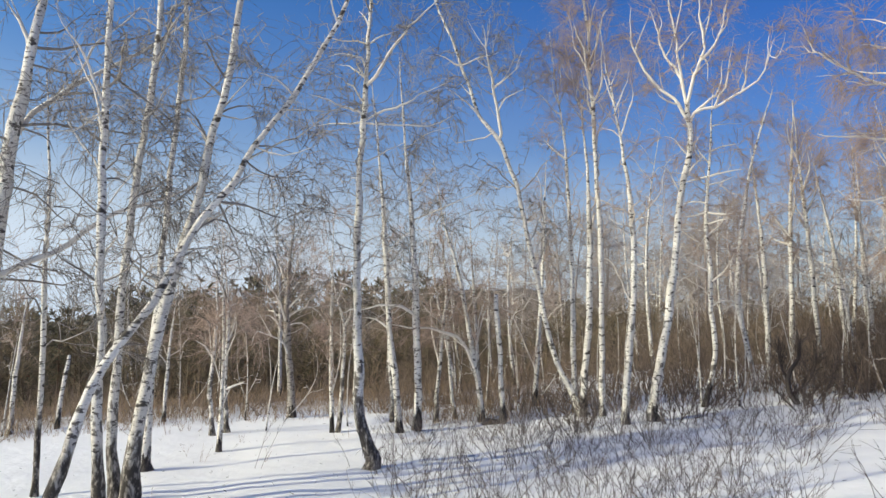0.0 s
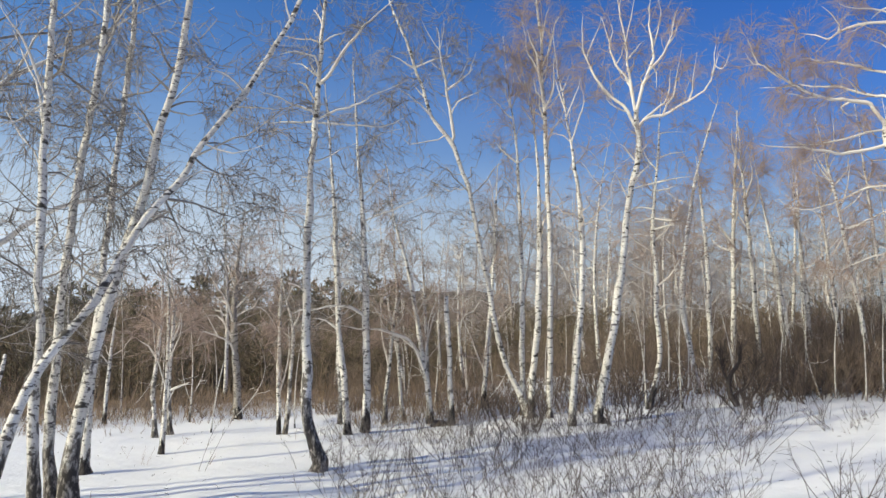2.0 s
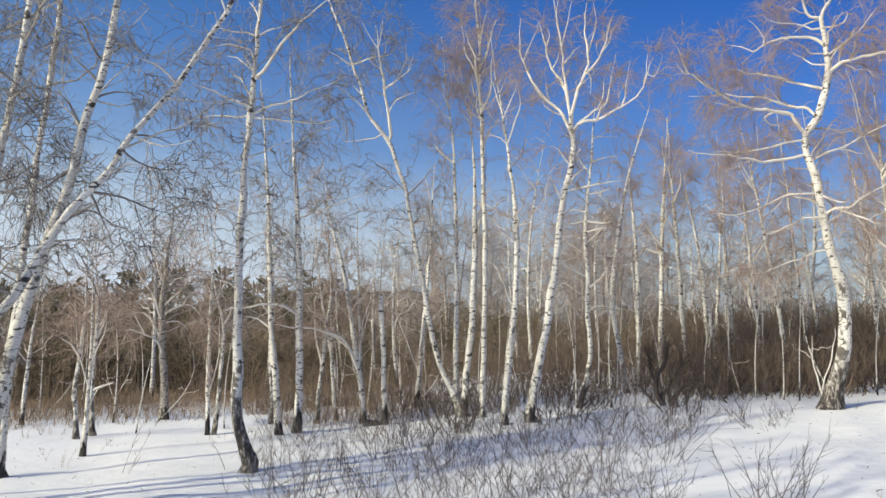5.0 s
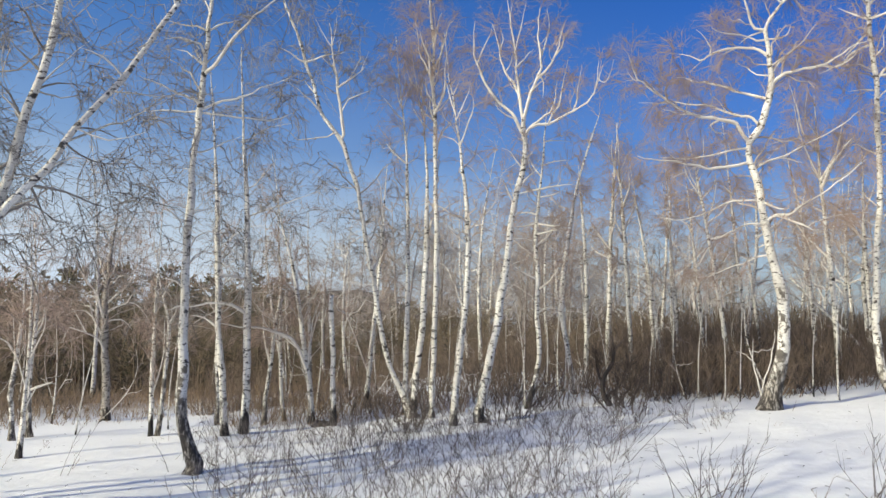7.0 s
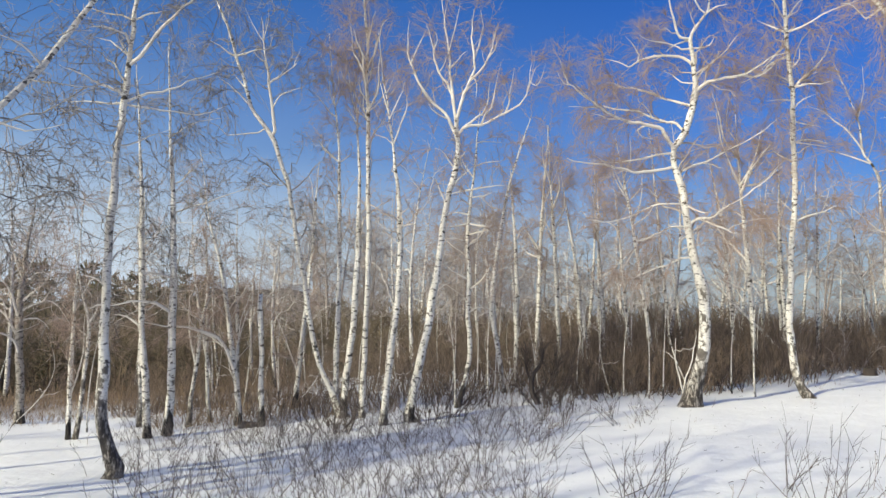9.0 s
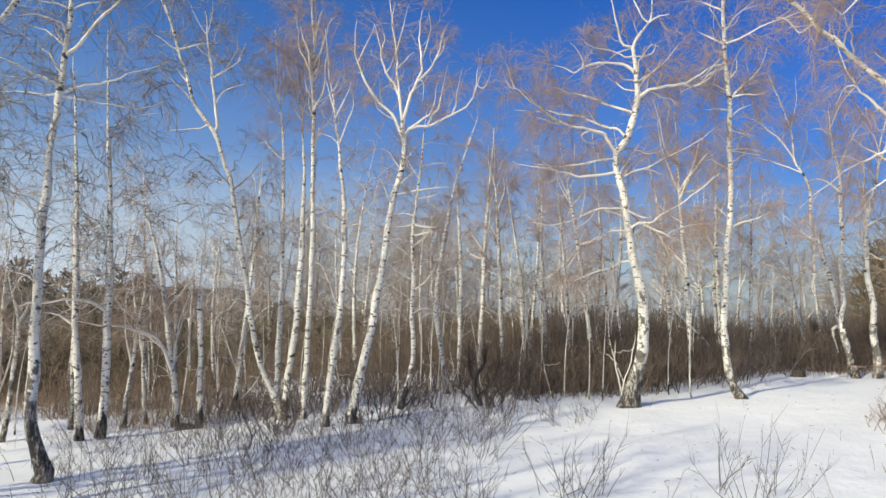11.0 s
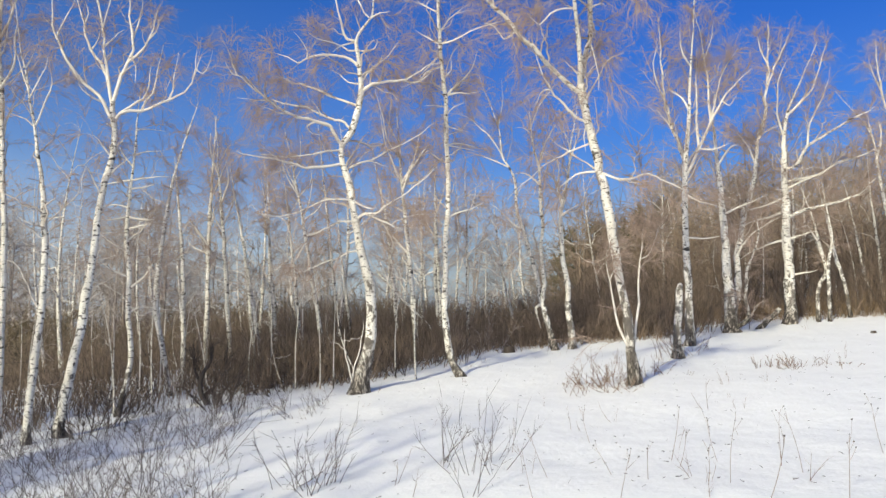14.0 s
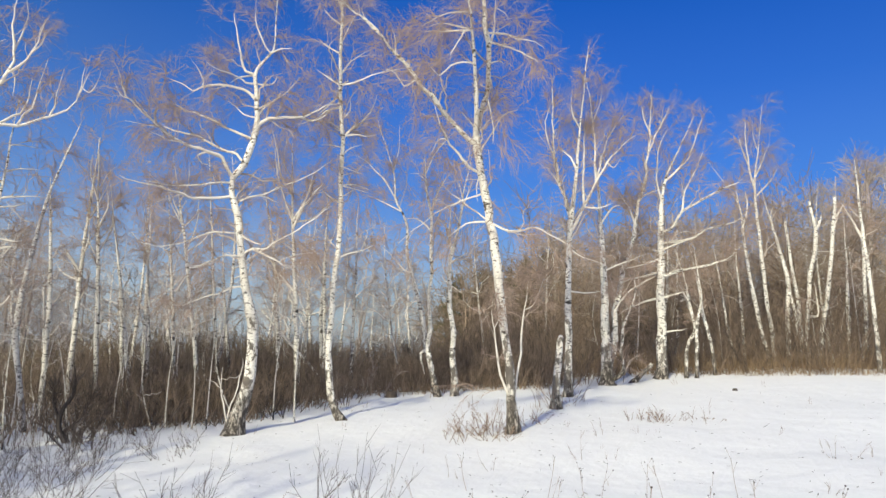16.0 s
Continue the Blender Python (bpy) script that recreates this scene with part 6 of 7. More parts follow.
# ---- slender birches of the grove behind ----
def grove_birch(height, radius, lean, label, thick=3.2, low=0.48):
    """A slender birch at the origin, to be copied."""
    tree = Tree()
    tree.root = tagged(new("birch_tree"), label, "tree", "slender birches of the grove")
    ks = 9
    t = np.linspace(0, 1, ks)
    bend = rng.normal(size=2) * 0.25
    line = np.column_stack([lean * height * t ** 1.2 + bend[0] * np.sin(t * 3), bend[1] * np.sin(t * 2.5), height * t])
    dense = smoothed(np.column_stack([line, radius * (1 - 0.96 * t)]), 0.25)
    line, rad = dense[:, :3], dense[:, 3]
    tree.lines = [(line, rad, True)]
    v, q = tubes(line[None], rad[None], 8)
    part("trunk", mesh("trunk", v, q, BARK["mid"]), tree.root)
    for _ in range(9 if radius > 0.03 else 2):
        a = rng.integers(int(len(line) * 0.32), int(len(line) * 0.88))
        az = rng.uniform(0, 2 * np.pi)
        ln = rng.uniform(0.6, 1.7) * (1.15 - 0.5 * a / len(line) if radius > 0.03 else 0.5)
        way = np.array([np.cos(az), np.sin(az), rng.uniform(0.25, 1.5)])
        way /= np.linalg.norm(way)
        p = shoots(line[a][None], way[None], np.array([ln]), np.array([0.1]), 7, 0.15)[0]
        r = np.linspace(min(rad[a] * 0.6, 0.022), 0.007, 7)
        p[1:] += rng.normal(size=(6, 3)) * 0.035
        v, q = tubes(p[None], r[None], 6)
        part("limb", mesh("limb", v, q, LIMB), tree.root)
        tree.lines.append((p, r, False))
    dress(tree.root, spray(tree.lines, thick, height * low, 0.8, 4, 2, fine_=1.1, stout=0.6 if radius < 0.03 else 1.5, fuzz=1), far_off=True)
    return tree.root


kinds = [grove_birch(h, r, l, t) for h, r, l, t in (
    (5.3, 0.052, 0.03, "slender white birch rising from brown brush"), (4.7, 0.046, -0.06, "slender leaning birch rising from brown brush"),
    (5.8, 0.055, 0.0, "tall slender birch rising from brown brush"), (4.2, 0.04, 0.10, "young leaning birch rising from brown brush"),
    (5.0, 0.048, -0.02, "slender birch with a twiggy head in brush"), (6.2, 0.058, 0.04, "tall pale birch of the grove behind"))]
spots = []
for _ in range(4000):
    az, d = rng.uniform(-34, 84), 17 + 19 * rng.random() ** 1.3
    near = 18.0 if az < 45 else 19.5 if az < 60 else 22.5
    if d < near or (az < 2 and rng.random() < 0.75) or (48 < az < 57 and d < 30 and rng.random() < 0.7):
        continue
    x, y = d * math.sin(radians(az)), d * math.cos(radians(az))
    if all((x - a) ** 2 + (y - b) ** 2 > 1.1 for a, b in spots):
        spots.append((x, y))
    if len(spots) >= 94:
        break
# birches beside and behind the viewer, whose shadows lie across the snow
shader = grove_birch(8.5, 0.055, 0.02, "tall white birch beside the clearing", 0.7, 0.6)
for n_, (x, y) in enumerate([(-5.0, 4.2), (-5.8, 3.2), (-4.5, 3.1), (-5.4, 2.2), (-7.4, 4.0), (-6.6, 4.6), (-6.3, 2.6), (-7.9, 3.1)]):
    m = pose(x, y, float(ground_height(x, y)) - 0.05, 0, 0, 70 * n_)
    if n_:
        copy_thing(shader, m)
    else:
        shader.matrix_basis = m
spots += [(-9.0, 4.2), (-8.2, 2.4), (-10.0, 2.8), (-1.9, -1.6), (-3.4, -4.0)]
used = set()
for x, y in spots:
    k = int(rng.integers(len(kinds)))
    z = float(ground_height(x, y)) - 0.05
    m = Matrix.LocRotScale((x, y, z), Euler((rng.normal() * 0.05, rng.normal() * 0.05, rng.uniform(0, 6.28))), None)
    if k not in used:
        used.add(k)
        kinds[k].matrix_basis = m
    else:
        copy_thing(kinds[k], m)


# ---- brush ----
def brush(count, x, y, height, spread, twigs, r0, lean=0.35):
    """Stems of one shrub as tubes, rooted about x, y on the ground."""
    a = rng.uniform(0, 2 * np.pi, count)
    r = spread * np.sqrt(rng.random(count))
    bx, by = x + r * np.cos(a), y + r * np.sin(a)
    start = np.column_stack([bx, by, ground_height(bx, by) - 0.04])
    way = unit(np.column_stack([rng.normal(size=count) * lean + 0.4 * np.cos(a) * lean, rng.normal(size=count) * lean + 0.4 * np.sin(a) * lean, np.ones(count)]))
    length = height * rng.uniform(0.45, 1.1, count)
    stems = shoots(start, way, length, np.zeros(count), 4, 0.09)
    out = [tubes(stems, taper(np.full(count, r0) * rng.uniform(0.6, 1.3, count), 4, 0.3), 3)]
    which = np.repeat(np.arange(count), twigs)
    at = rng.uniform(0.25, 1.0, len(which)) * 2.999
    lo = at.astype(int)
    fr = (at - lo)[:, None]
    s2 = stems[which, lo] * (1 - fr) + stems[which, lo + 1] * fr
    w2 = unit(unit(stems[which, lo + 1] - stems[which, lo]) + unit(rng.normal(size=s2.shape)) * 0.7)
    l2 = length[which] * rng.uniform(0.12, 0.38, len(which))
    out.append(tubes(shoots(s2, w2, l2, np.zeros(len(which)), 2), taper(np.full(len(which), r0 * 0.5), 2, 0.5), 3))
    return out


pieces = []
for _ in range(1250):
    az = rng.uniform(-34, 84) if rng.random() < 0.6 else rng.uniform(25, 58)
    near = 15.3 if az < -8 else 14.0 if az < -1 else 12.5 if az < 18 else 12.6 if az < 30 else 13.5 if az < 42 else 16.5 if az < 62 else 18.9
    back = rng.exponential(4.2)
    d = near + back
    if az < 12 and rng.random() < (0.1 if az > -3 else 0.6):
        continue
    h = rng.uniform(0.3, 0.7) + 0.3 * float(smooth(10, 18, az)) + 0.5 * float(smooth(1.2, 4.0, back)) * float(smooth(6, 18, az)) + 0.4 * float(smooth(2.5, 6.5, back))
    h = (h + 0.35 * float(smooth(58, 64, az))) * (1.0 + 0.4 * float(smooth(50, 58, az)) - 0.2 * float(smooth(30, 38, az) * smooth(54, 48, az)))
    x, y = d * math.sin(radians(az)), d * math.cos(radians(az))
    if any((x * s - a) ** 2 + (y * s - q) ** 2 < 0.8 for a, q, _, _ in DARKS for s in (1.0, 1.06)):
        continue
    pieces += brush(15, x, y, h, 0.8, 4, 0.008)
tagged(new("brush_thicket", mesh("brush_thicket", *joined(pieces), BRUSH)), "dense brown leafless brush along the grove edge", "brush", kind="stuff")


def saplings(count, az_range, d_range, height):
    made = [grove_birch(h, r, l, "thin leaning birch sapling in brown brush", 2.0) for h, r, l in ((3.2, 0.024, 0.12), (2.6, 0.02, -0.16), (3.8, 0.028, 0.05))] if not SAPLINGS else SAPLINGS
    fresh = not SAPLINGS
    SAPLINGS[:] = made
    for n_ in range(count):
        az, d = radians(rng.uniform(*az_range)), rng.uniform(*d_range)
        x, y = d * math.sin(az), d * math.cos(az)
        m = Matrix.LocRotScale((x, y, float(ground_height(x, y)) - 0.04), Euler((rng.normal() * 0.05, rng.normal() * 0.05, rng.uniform(0, 6.28))), (height,) * 3)
        if fresh and n_ < len(made):
            made[n_].matrix_basis = m
        else:
            copy_thing(made[n_ % len(made)], m)


SAPLINGS = []
saplings(30, (14, 40), (12.6, 17), 0.75)
saplings(16, (-34, -6), (12.5, 18), 0.8)
saplings(14, (-4, 14), (13, 18), 0.8)
saplings(16, (62, 84), (20, 24), 1.1)
saplings(7, (-36, -28), (10.5, 15), 0.75)


def shrub(x, y, height, count, spread, label, material, twigs=4, r0=0.005, lean=0.5, name="bare_shrub", group="bare shrubs in the snow"):
    """A shrub of separate forked stems."""
    root = tagged(new(name), label, "shrub", group)
    z = float(ground_height(x, y))
    root.location = (x, y, z)
    for _ in range(count):
        a, r = rng.uniform(0, 2 * np.pi), spread * rng.random()
        v, q = joined(brush(1, x + r * math.cos(a), y + r * math.sin(a), height, 0.02, twigs, r0, lean))
        part("stem", mesh("stem", v - [x, y, z], q, material), root)
    return root


placed = []
for _ in range(2600):
    az, d = rng.uniform(-6, 33), rng.uniform(4.6, 11.5)
    x, y = d * math.sin(radians(az)), d * math.cos(radians(az))
    if rng.random() > smooth(-7, 6, az) * (1 - smooth(20, 27, az) * smooth(11.5, 9.5, d)) or any((x - a) ** 2 + (y - b) ** 2 < 0.075 for a, b in placed):
        continue
    placed.append((x, y))
    shrub(x, y, rng.uniform(0.28, 0.62), int(rng.integers(5, 11)), 0.2, "low bare grey-brown shrub poking through snow", GREYSTEM, 6, 0.0037)
    if len(placed) >= 205:
        break

# taller loose shrubs in the open snow
for x, y, h, n_ in SHRUBS:
    shrub(x, y, h, n_, 0.10, "tall sparse bare shrub poking through snow", GREYSTEM, 4, 0.0042, 0.40)
shrub(11.50, 11.56, 1.1, 7, 0.5, "pale leafless bush with sprawling crooked boughs", FARTWIG, 7, 0.010, 0.9, "pale_bush")
for x, y, h, n_ in RUSTY:
    shrub(x, y, h, int(1.4 * n_), 0.35, "low rusty dry shoots at a birch foot", DRY, 6, 0.0052, 0.7, "dry_bush", "dry bushes and stalks")
for x, y, h, n_ in DARKS:
    shrub(x, y, h, n_, 0.35, "dark many-stemmed leafless bush", DARKBRUSH, 20, 0.009, 0.5, "dark_bush", "dark bushes at the brush edge")


def crooked_bush(x, y, label):
    """A dark bush with one thick leaning stem that bends up into forks."""
    root = tagged(new("dark_bush"), label, "shrub", "dark bushes at the brush edge")
    root.location = (x, y, float(ground_height(x, y)) - 0.03)
    side, away = frame_of(x, y)
    for thick, points in ((0.055, [(0.0, 0.0), (-0.05, 0.10), (-0.11, 0.2), (-0.12, 0.4), (-0.06, 0.55), (0.03, 0.68), (0.06, 0.92)]),
                          (0.022, [(-0.11, 0.36), (-0.2, 0.55), (-0.24, 0.8)]), (0.022, [(-0.08, 0.16), (0.12, 0.32), (0.24, 0.52), (0.28, 0.72)])):
        line = smoothed([[u * side[0] + 0.2 * u * away[0], u * side[1] + 0.2 * u * away[1], v, thick * (1 - 0.75 * i / len(points))] for i, (u, v) in enumerate(points)], 0.06)
        sprigs = offshoots(line[None, len(line) // 3:, :3], 18, 0.26, 0.9, 4, 0.15, 0.0, 0.3)
        finer = offshoots(sprigs, 5, 0.13, 0.8, 2, 0.12, 0.0, 0.2)
        part("stem", mesh("stem", *joined([tubes(line[None, :, :3], line[None, :, 3], 8), tubes(sprigs, taper(np.full(len(sprigs), 0.007), 4, 0.4), 3), tubes(finer, taper(np.full(len(finer), 0.0035), 2, 0.5), 3)]), DARKWOOD), root)


crooked_bush(5.28, 11.55, "dark bush with a thick leaning crooked stem")
for _ in range(85):
    az, d = radians(rng.uniform(24, 84)), rng.uniform(4.6, 17)
    if rng.random() < 0.2:
        az, d = radians(rng.uniform(-24, 5)), rng.uniform(7.5, 13)
    x, y = d * math.sin(az), d * math.cos(az)
    shrub(x, y, rng.uniform(0.12, 0.38), int(rng.integers(1, 4)), 0.06, "dry weed stalk standing in the snow", DRY, 3, 0.0032, 0.35, "weed_stalk", "dry weed stalks")


def needle_tree(height, width, label, seed, count=64, tufts=18, thick=0.030):
    """A pine: trunk, whorled branches, tufts of needles."""
    root = tagged(new("pine_tree"), label, "tree", "dark pines behind the birches")
    line = np.column_stack([np.zeros(6), np.zeros(6), np.linspace(0, height, 6)])
    v, q = tubes(line[None], np.linspace(height * 0.014, 0.01, 6)[None], 8)
    part("trunk", mesh("trunk", v, q, PINEBARK), root)
    t = rng.uniform(0.06, 0.98, count)
    a = rng.uniform(0, 2 * np.pi, count)
    way = unit(np.column_stack([np.cos(a), np.sin(a), rng.uniform(-0.05, 0.5, count)]))
    ln = width * (1.02 - t) ** 0.75 * rng.uniform(0.6, 1.1, count) + 0.15
    b = shoots(np.column_stack([0 * t, 0 * t, t * height]), way, ln, np.full(count, 0.12), 5, 0.08)
    wooden = tubes(b, taper(np.full(count, 0.02), 5, 0.4), 3)
    which = np.repeat(np.arange(count), tufts)
    at = rng.uniform(0.3, 1.0, len(which)) * 3.999
    lo = at.astype(int)
    fr = (at - lo)[:, None]
    s2 = b[which, lo] * (1 - fr) + b[which, lo + 1] * fr
    w2 = unit(way[which] * 0.6 + rng.normal(size=s2.shape) * 0.7 + [0, 0, 0.3])
    part("crown", layered("crown", [wooden, tubes(shoots(s2, w2, rng.uniform(0.18, 0.42, len(which)), np.zeros(len(which)), 2), taper(np.full(len(which), thick), 2, 0.6), 3)], (PINEBARK, NEEDLE)), root, "brown branches with dark green needle tufts")
    return root


pines = [needle_tree(5.0, 1.5, "dark green pine behind the birches", 1), needle_tree(7.0, 1.7, "tall dark pine in the far woods", 2), needle_tree(4.2, 1.3, "young dark pine behind the birches", 3)]
pines += [needle_tree(8.0, 2.2, "dark green pine of the far wood", 4, 60, 7, 0.055), needle_tree(9.0, 2.1, "tall green pine of the far wood", 5, 64, 7, 0.055)]
for n_ in range(210):
    az, d = (rng.uniform(-37, 34), rng.uniform(40, 78)) if n_ < 140 else (rng.uniform(-37, 3), rng.uniform(24, 40))
    if az > 6 and rng.random() < 0.5:
        continue
    x, y = d * math.sin(radians(az)), d * math.cos(radians(az))
    top = 2.6 + 1.3 * float(smooth(-22, -10, az) * smooth(4, -4, az)) - 0.7 * float(smooth(6, 20, az)) - 1.5 * float(smooth(-22, -26, az))
    rise = math.tan(radians(top * rng.uniform(0.45, 1.1) if n_ < 140 else rng.uniform(-1.4, 1.8 if az > -23 else 0.4))) * d + 1.6 - float(ground_height(x, y))
    k = 3 + int(rng.integers(2))
    PINES.append((x, y, k, rise / (5 + k)))
grown = {}
for n_, (x, y, k, s) in enumerate(PINES):
    m = Matrix.LocRotScale((x, y, float(ground_height(x, y)) - 0.05), Euler((0, 0, n_ * 1.7)), (s, s, s))
    if k not in grown:
        grown[k] = m
    else:
        copy_thing(pines[k], m)
for k, m in grown.items():
    pines[k].matrix_basis = m


def stump(x, y, radius, height, label):
    """A short weathered stump, cut on top."""
    root = tagged(new("tree_stump"), label, "stump", "old stumps")
    root.location = (x, y, float(ground_height(x, y)) - 0.04)
    line = np.array([[0, 0, 0], [0.01, 0, height * 0.5], [0.02, 0.01, height], [0.02, 0.01, height + 0.004]])
    v, q = tubes(line[None], np.array([[radius * 1.3, radius, radius * 0.9, 0.004]]), 10)
    part("wood", mesh("wood", v + rng.normal(size=v.shape) * radius * 0.07, q, DARKWOOD), root)


for x, y, r, h in STUMPS:
    stump(x, y, r, h, "dark weathered stump in the snow")

# ---- dead weeds with seed heads ----
def seed_lump(radius):
    """A small knobbly seed head."""
    a = np.arange(6) * np.pi / 3
    v = np.vstack([[[0, 0, -radius]], np.column_stack([radius * np.cos(a), radius * np.sin(a), -0.25 * radius + 0 * a]), np.column_stack([0.8 * radius * np.cos(a + 0.5), 0.8 * radius * np.sin(a + 0.5), 0.55 * radius + 0 * a]), [[0, 0, 0.85 * radius]]])
    v = v * (1 + 0.18 * rng.normal(size=(len(v), 1)))
    q = []
    for i in range(0, 6, 2):
        q += [(0, 1 + (i + 2) % 6, 1 + i + 1, 1 + i), (13, 7 + i, 7 + i + 1, 7 + (i + 2) % 6)]
    for i in range(6):
        q.append((1 + i, 1 + (i + 1) % 6, 7 + (i + 1) % 6, 7 + i))
    return v, np.array(q)


def weed(x, y, height):
    root = tagged(new("dead_weed"), "dry brown weed with dark seed heads in snow", "weed", "dead weeds in the snow")
    z = float(ground_height(x, y) + snow_relief(x, y))
    root.location = (x, y, z)
    way = unit(np.array([[rng.normal() * 0.16, rng.normal() * 0.16, 1.0]]))
    stem = shoots(np.array([[0.0, 0.0, -0.03]]), way, np.array([height]), np.zeros(1), 6, 0.06)
    forks = offshoots(stem[:, 3:], int(rng.integers(2, 5)), 0.3 * height, 0.7, 3, 0.1, 0.0, 0.3)
    stalk = part("stem", mesh("stem", *joined([tubes(stem, taper(np.array([0.0026]), 6, 0.5), 4), tubes(forks, taper(np.full(len(forks), 0.0015), 3, 0.7), 3)]), DRY), root)
    for tip in [stem[0, -1]] + [f[-1] for f in forks]:
        v, q = seed_lump(rng.uniform(0.004, 0.007))
        part("seed_head", mesh("seed_head", v + tip, q, DARKWOOD), stalk, "dark brown seed head")


for _ in range(9):
    az, d = radians(rng.uniform(44, 82)), 4.2 + 3.5 * rng.random() ** 1.6
    weed(d * math.sin(az), d * math.cos(az), rng.uniform(0.18, 0.48))
for az, d in ((47.8, 5.9), (48.9, 6.0), (55.9, 6.1), (57.5, 6.1), (58.0, 6.1), (59.9, 6.2), (60.7, 6.1), (61.4, 6.0), (63.7, 5.8), (64.7, 5.8), (68.6, 5.8), (71.9, 5.9), (70.8, 6.6), (66.0, 5.7), (53.5, 5.9)):
    d += rng.uniform(-0.5, 0.7)
    weed(d * math.sin(radians(az)), d * math.cos(radians(az)), rng.uniform(0.2, 0.48))

# ---- dry grass along the edge of the brush ----
blades = []
for lo, hi, near, deep, count, tall in ((-34, 4, 14.0, 7.0, 5200, 0.42), (58, 84, 18.4, 3.5, 4200, 0.8), (40, 58, 16.0, 2.5, 1200, 0.35), (-3, 14, 12.3, 4.0, 2600, 0.32)):
    az, d = np.radians(rng.uniform(lo, hi, count)), near + deep * rng.random(count)
    clump = 0.5 + 0.5 * np.sin(az * 90) * np.sin(d * 2.1)
    x, y = d * np.sin(az), d * np.cos(az)
    start = np.column_stack([x, y, ground_height(x, y) - 0.03])
    way = unit(np.column_stack([rng.normal(size=(count, 2)) * 0.35, np.ones(count)]))
    blades.append(tubes(shoots(start, way, tall * (0.45 + 0.75 * clump) * rng.uniform(0.5, 1.1, count), rng.uniform(0, 0.5, count), 3), taper(rng.uniform(0.003, 0.006, count), 3, 0.3), 3))
tagged(new("dry_grass", mesh("dry_grass", *joined(blades), DRYGRASS)), "tan dry grass standing along the brush edge", "grass", kind="stuff")

# ---- bits of bark, seed and twig blown over the snow ----
count = 1500
az, d = np.radians(rng.uniform(-32, 82, count)), 3.2 + 12 * rng.random(count) ** 1.3
x, y = d * np.sin(az), d * np.cos(az)
z = ground_height(x, y) + snow_relief(x, y) + 0.004
turn = rng.uniform(0, 6.28, count)
way = np.column_stack([np.cos(turn), np.sin(turn), rng.uniform(-0.1, 0.5, count)])
bits = shoots(np.column_stack([x, y, z]), unit(way), rng.uniform(0.012, 0.06, count), np.zeros(count), 3, 0.2)
tagged(new("snow_litter", mesh("snow_litter", *tubes(bits, taper(rng.uniform(0.0015, 0.0035, count), 3, 0.6), 4), DARKWOOD)), "dark bits of bark and twig scattered over snow", "litter", kind="stuff")

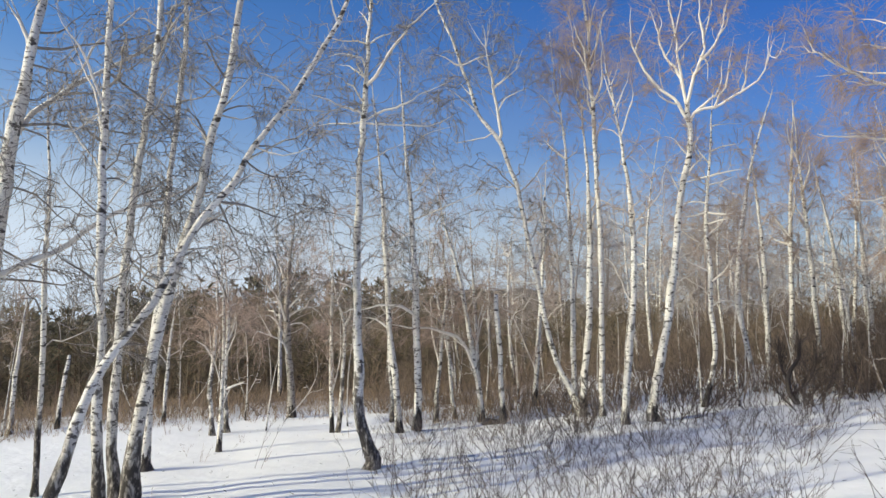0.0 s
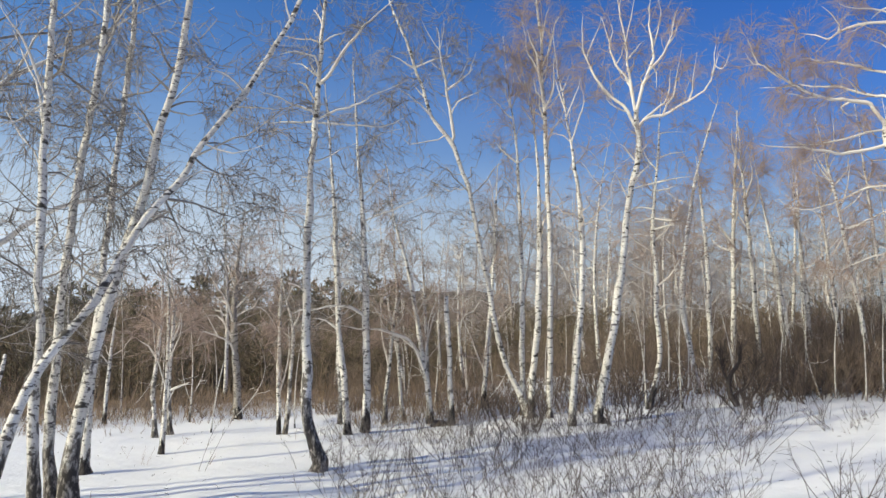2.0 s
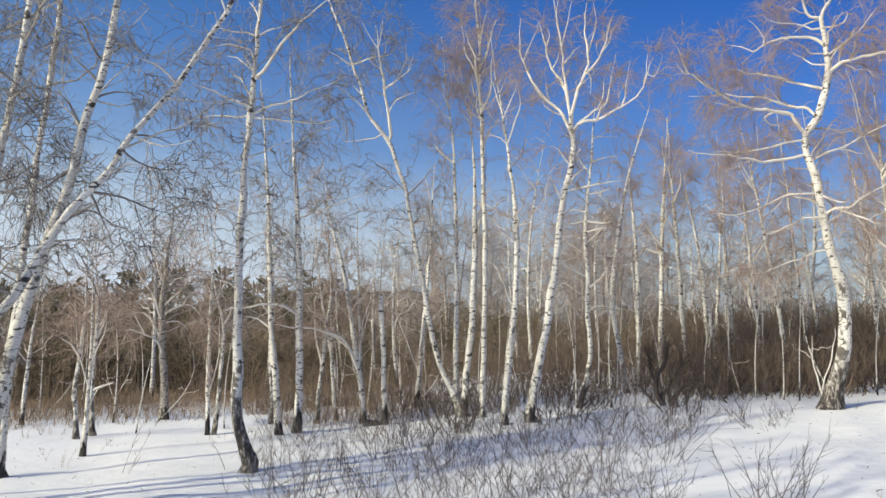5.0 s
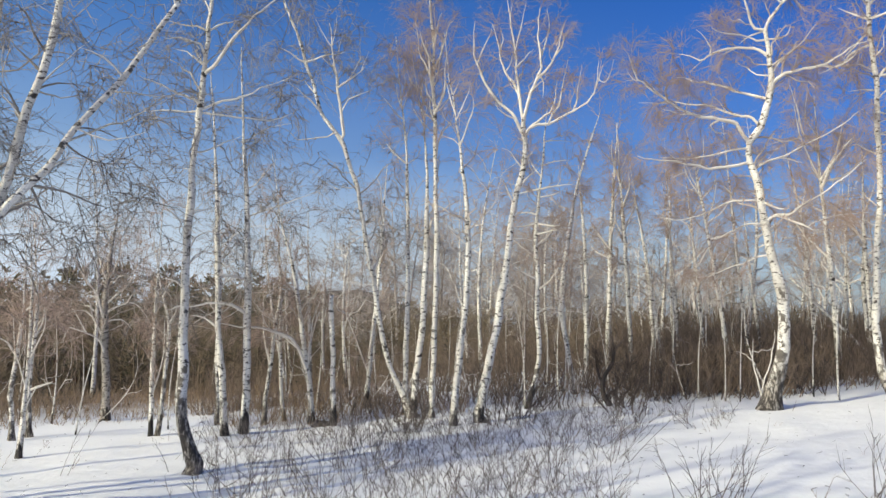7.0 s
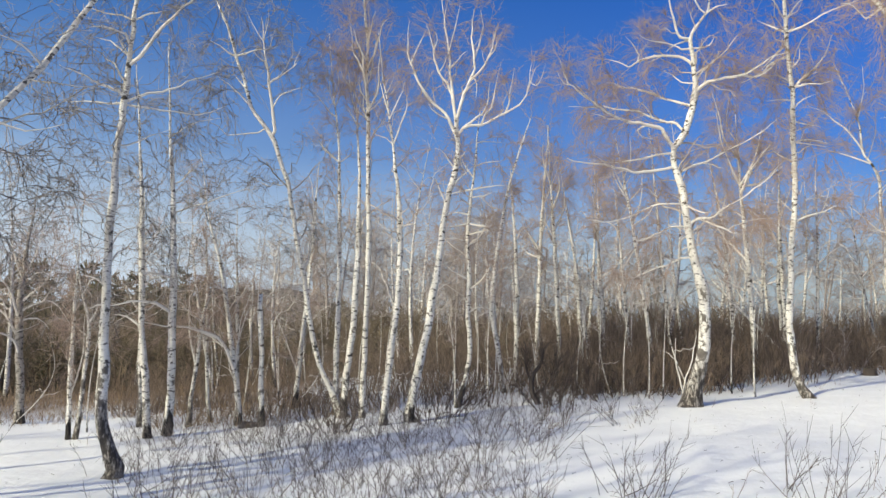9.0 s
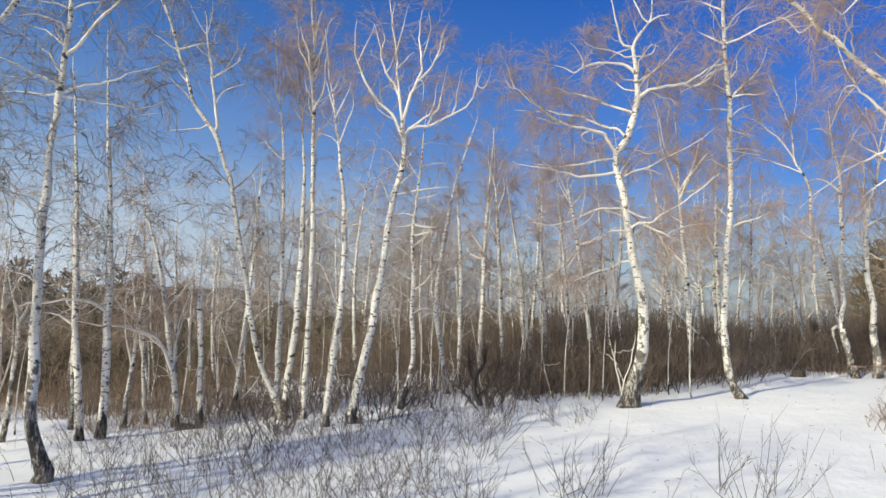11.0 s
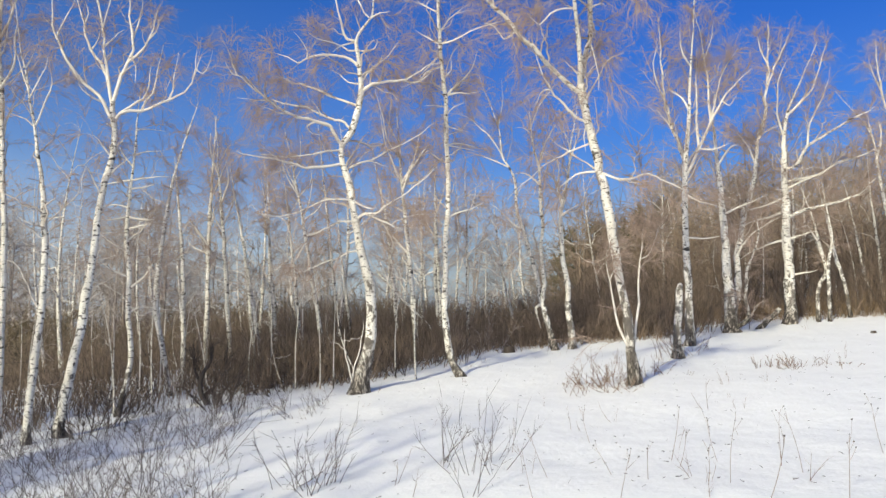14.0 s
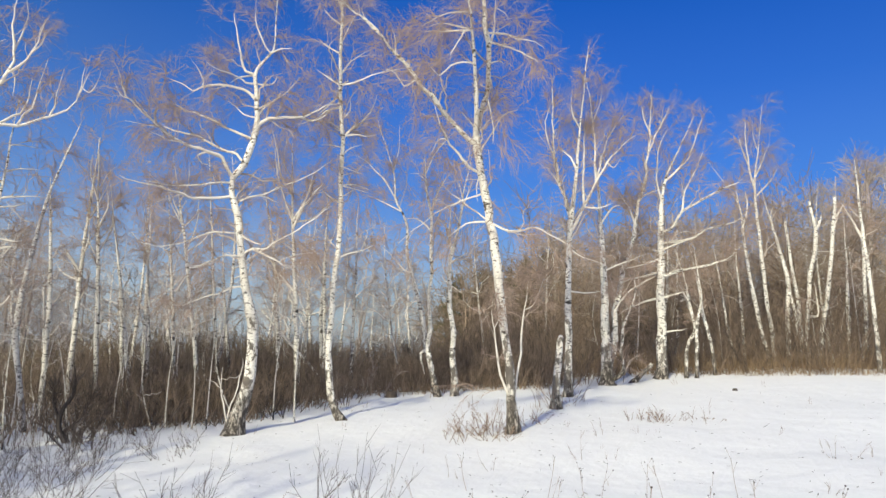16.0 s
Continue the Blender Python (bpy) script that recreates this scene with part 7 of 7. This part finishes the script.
# ---- far woods across the hollow ----
far_pieces, edge_pieces = [], []
for n_ in range(720):
    az, d = rng.uniform(-36, 62), rng.uniform(38, 90)
    if n_ <= 290 and 5 < az < 56 and n_ % 2:
        continue
    if n_ > 290:
        az, d = rng.uniform(56, 90), rng.uniform(27, 42)
    if n_ > 400:
        az, d = rng.uniform(50, 88), rng.uniform(22, 32)
    if n_ > 520:
        az, d = rng.uniform(-36, 42), rng.uniform(21, 36)
    pieces = edge_pieces if 290 < n_ <= 520 else far_pieces
    x, y = d * math.sin(radians(az)), d * math.cos(radians(az))
    z = float(ground_height(x, y)) - 0.1
    h = rng.uniform(2.6, 4.4) if n_ > 400 else rng.uniform(5, 9) if az < 45 else rng.uniform(4.5, 7) if az < 77 else rng.uniform(5.5, 8)
    if n_ > 520:
        h = math.tan(radians(rng.uniform(-1.2, 0.9) if az > 4 else rng.uniform(-1.5, 1.2))) * d + 1.6 - z
    base = np.array([[x, y, z]])
    trunk = shoots(base, unit(np.array([[rng.normal() * 0.06, rng.normal() * 0.06, 1.0]])), np.array([h]), np.zeros(1), 5, 0.03)
    pieces.append(tubes(trunk, taper(np.array([0.0014 * d]), 5, 0.2), 4))
    count = 27
    t = rng.uniform(0.04 if n_ > 400 else 0.15, 0.97, count)
    s = base + (trunk[0, -1] - base) * t[:, None]
    a = rng.uniform(0, 2 * np.pi, count)
    w = unit(np.column_stack([np.cos(a), np.sin(a), rng.uniform(0.2, 1.6, count)]))
    ln = (1.05 - t) * h * 0.35 + 0.3
    b = shoots(s, w, ln, np.full(count, 0.1), 3, 0.12)
    pieces.append(tubes(b, taper(np.full(count, 0.00052 * d), 3, 0.4), 3))
    which = np.repeat(np.arange(count), 3)
    s2 = b[which, rng.integers(1, 3, len(which))]
    w2 = unit(w[which] + rng.normal(size=s2.shape) * 0.6)
    pieces.append(tubes(shoots(s2, w2, rng.uniform(0.4, 1.1, len(which)), np.zeros(len(which)), 2), taper(np.full(len(which), 0.0004 * d), 2, 0.5), 3))
tagged(new("far_woods", mesh("far_woods", *joined(far_pieces), WOODS)), "distant brown leafless woods across the hollow", "woods", kind="stuff")
tagged(new("edge_woods", mesh("edge_woods", *joined(edge_pieces), EDGEWOODS)), "brown leafless wood on top of the snowy rise", "woods", kind="stuff")

# ---- the twiggy birch wood behind the grove ----
pieces = []
for n_ in range(104):
    az, d = (rng.uniform(3, 50) if n_ % 2 else rng.uniform(3, 26), rng.uniform(27, 44)) if n_ < 54 else (rng.uniform(58, 88), rng.uniform(25, 36))
    x, y = d * math.sin(radians(az)), d * math.cos(radians(az))
    z = float(ground_height(x, y)) - 0.1
    h = math.tan(radians(rng.uniform(4.5, 10.0) if n_ < 54 else rng.uniform(7.5, 10.5) + 4 * float(smooth(66, 84, az)))) * d + 1.6 - z
    base = np.array([[x, y, z]])
    trunk = shoots(base, unit(np.array([[rng.normal() * 0.06, rng.normal() * 0.06, 1.0]])), np.array([h]), np.zeros(1), 6, 0.03)
    pieces.append(tubes(trunk, taper(np.array([0.07]), 6, 0.15), 5))
    count = 30
    t = rng.uniform(0.25, 0.97, count)
    s = base + (trunk[0, -1] - base) * t[:, None]
    a = rng.uniform(0, 2 * np.pi, count)
    w = unit(np.column_stack([np.cos(a), np.sin(a), rng.uniform(0.4, 1.8, count)]))
    b = shoots(s, w, (1.05 - t) * h * 0.25 + 0.5, np.full(count, 0.1), 4, 0.14)
    pieces.append(tubes(b, taper(np.full(count, 0.016), 4, 0.4), 3))
    twigs = offshoots(b, 13, 0.7, 0.8, 2, 0.12, 0.5)
    pieces.append(tubes(twigs, taper(np.full(len(twigs), 0.0065), 2, 0.5), 3))
tagged(new("far_birch_wood", mesh("far_birch_wood", *joined(pieces), FARTWIG)), "distant pale twiggy birch wood behind the grove", "woods", kind="stuff")
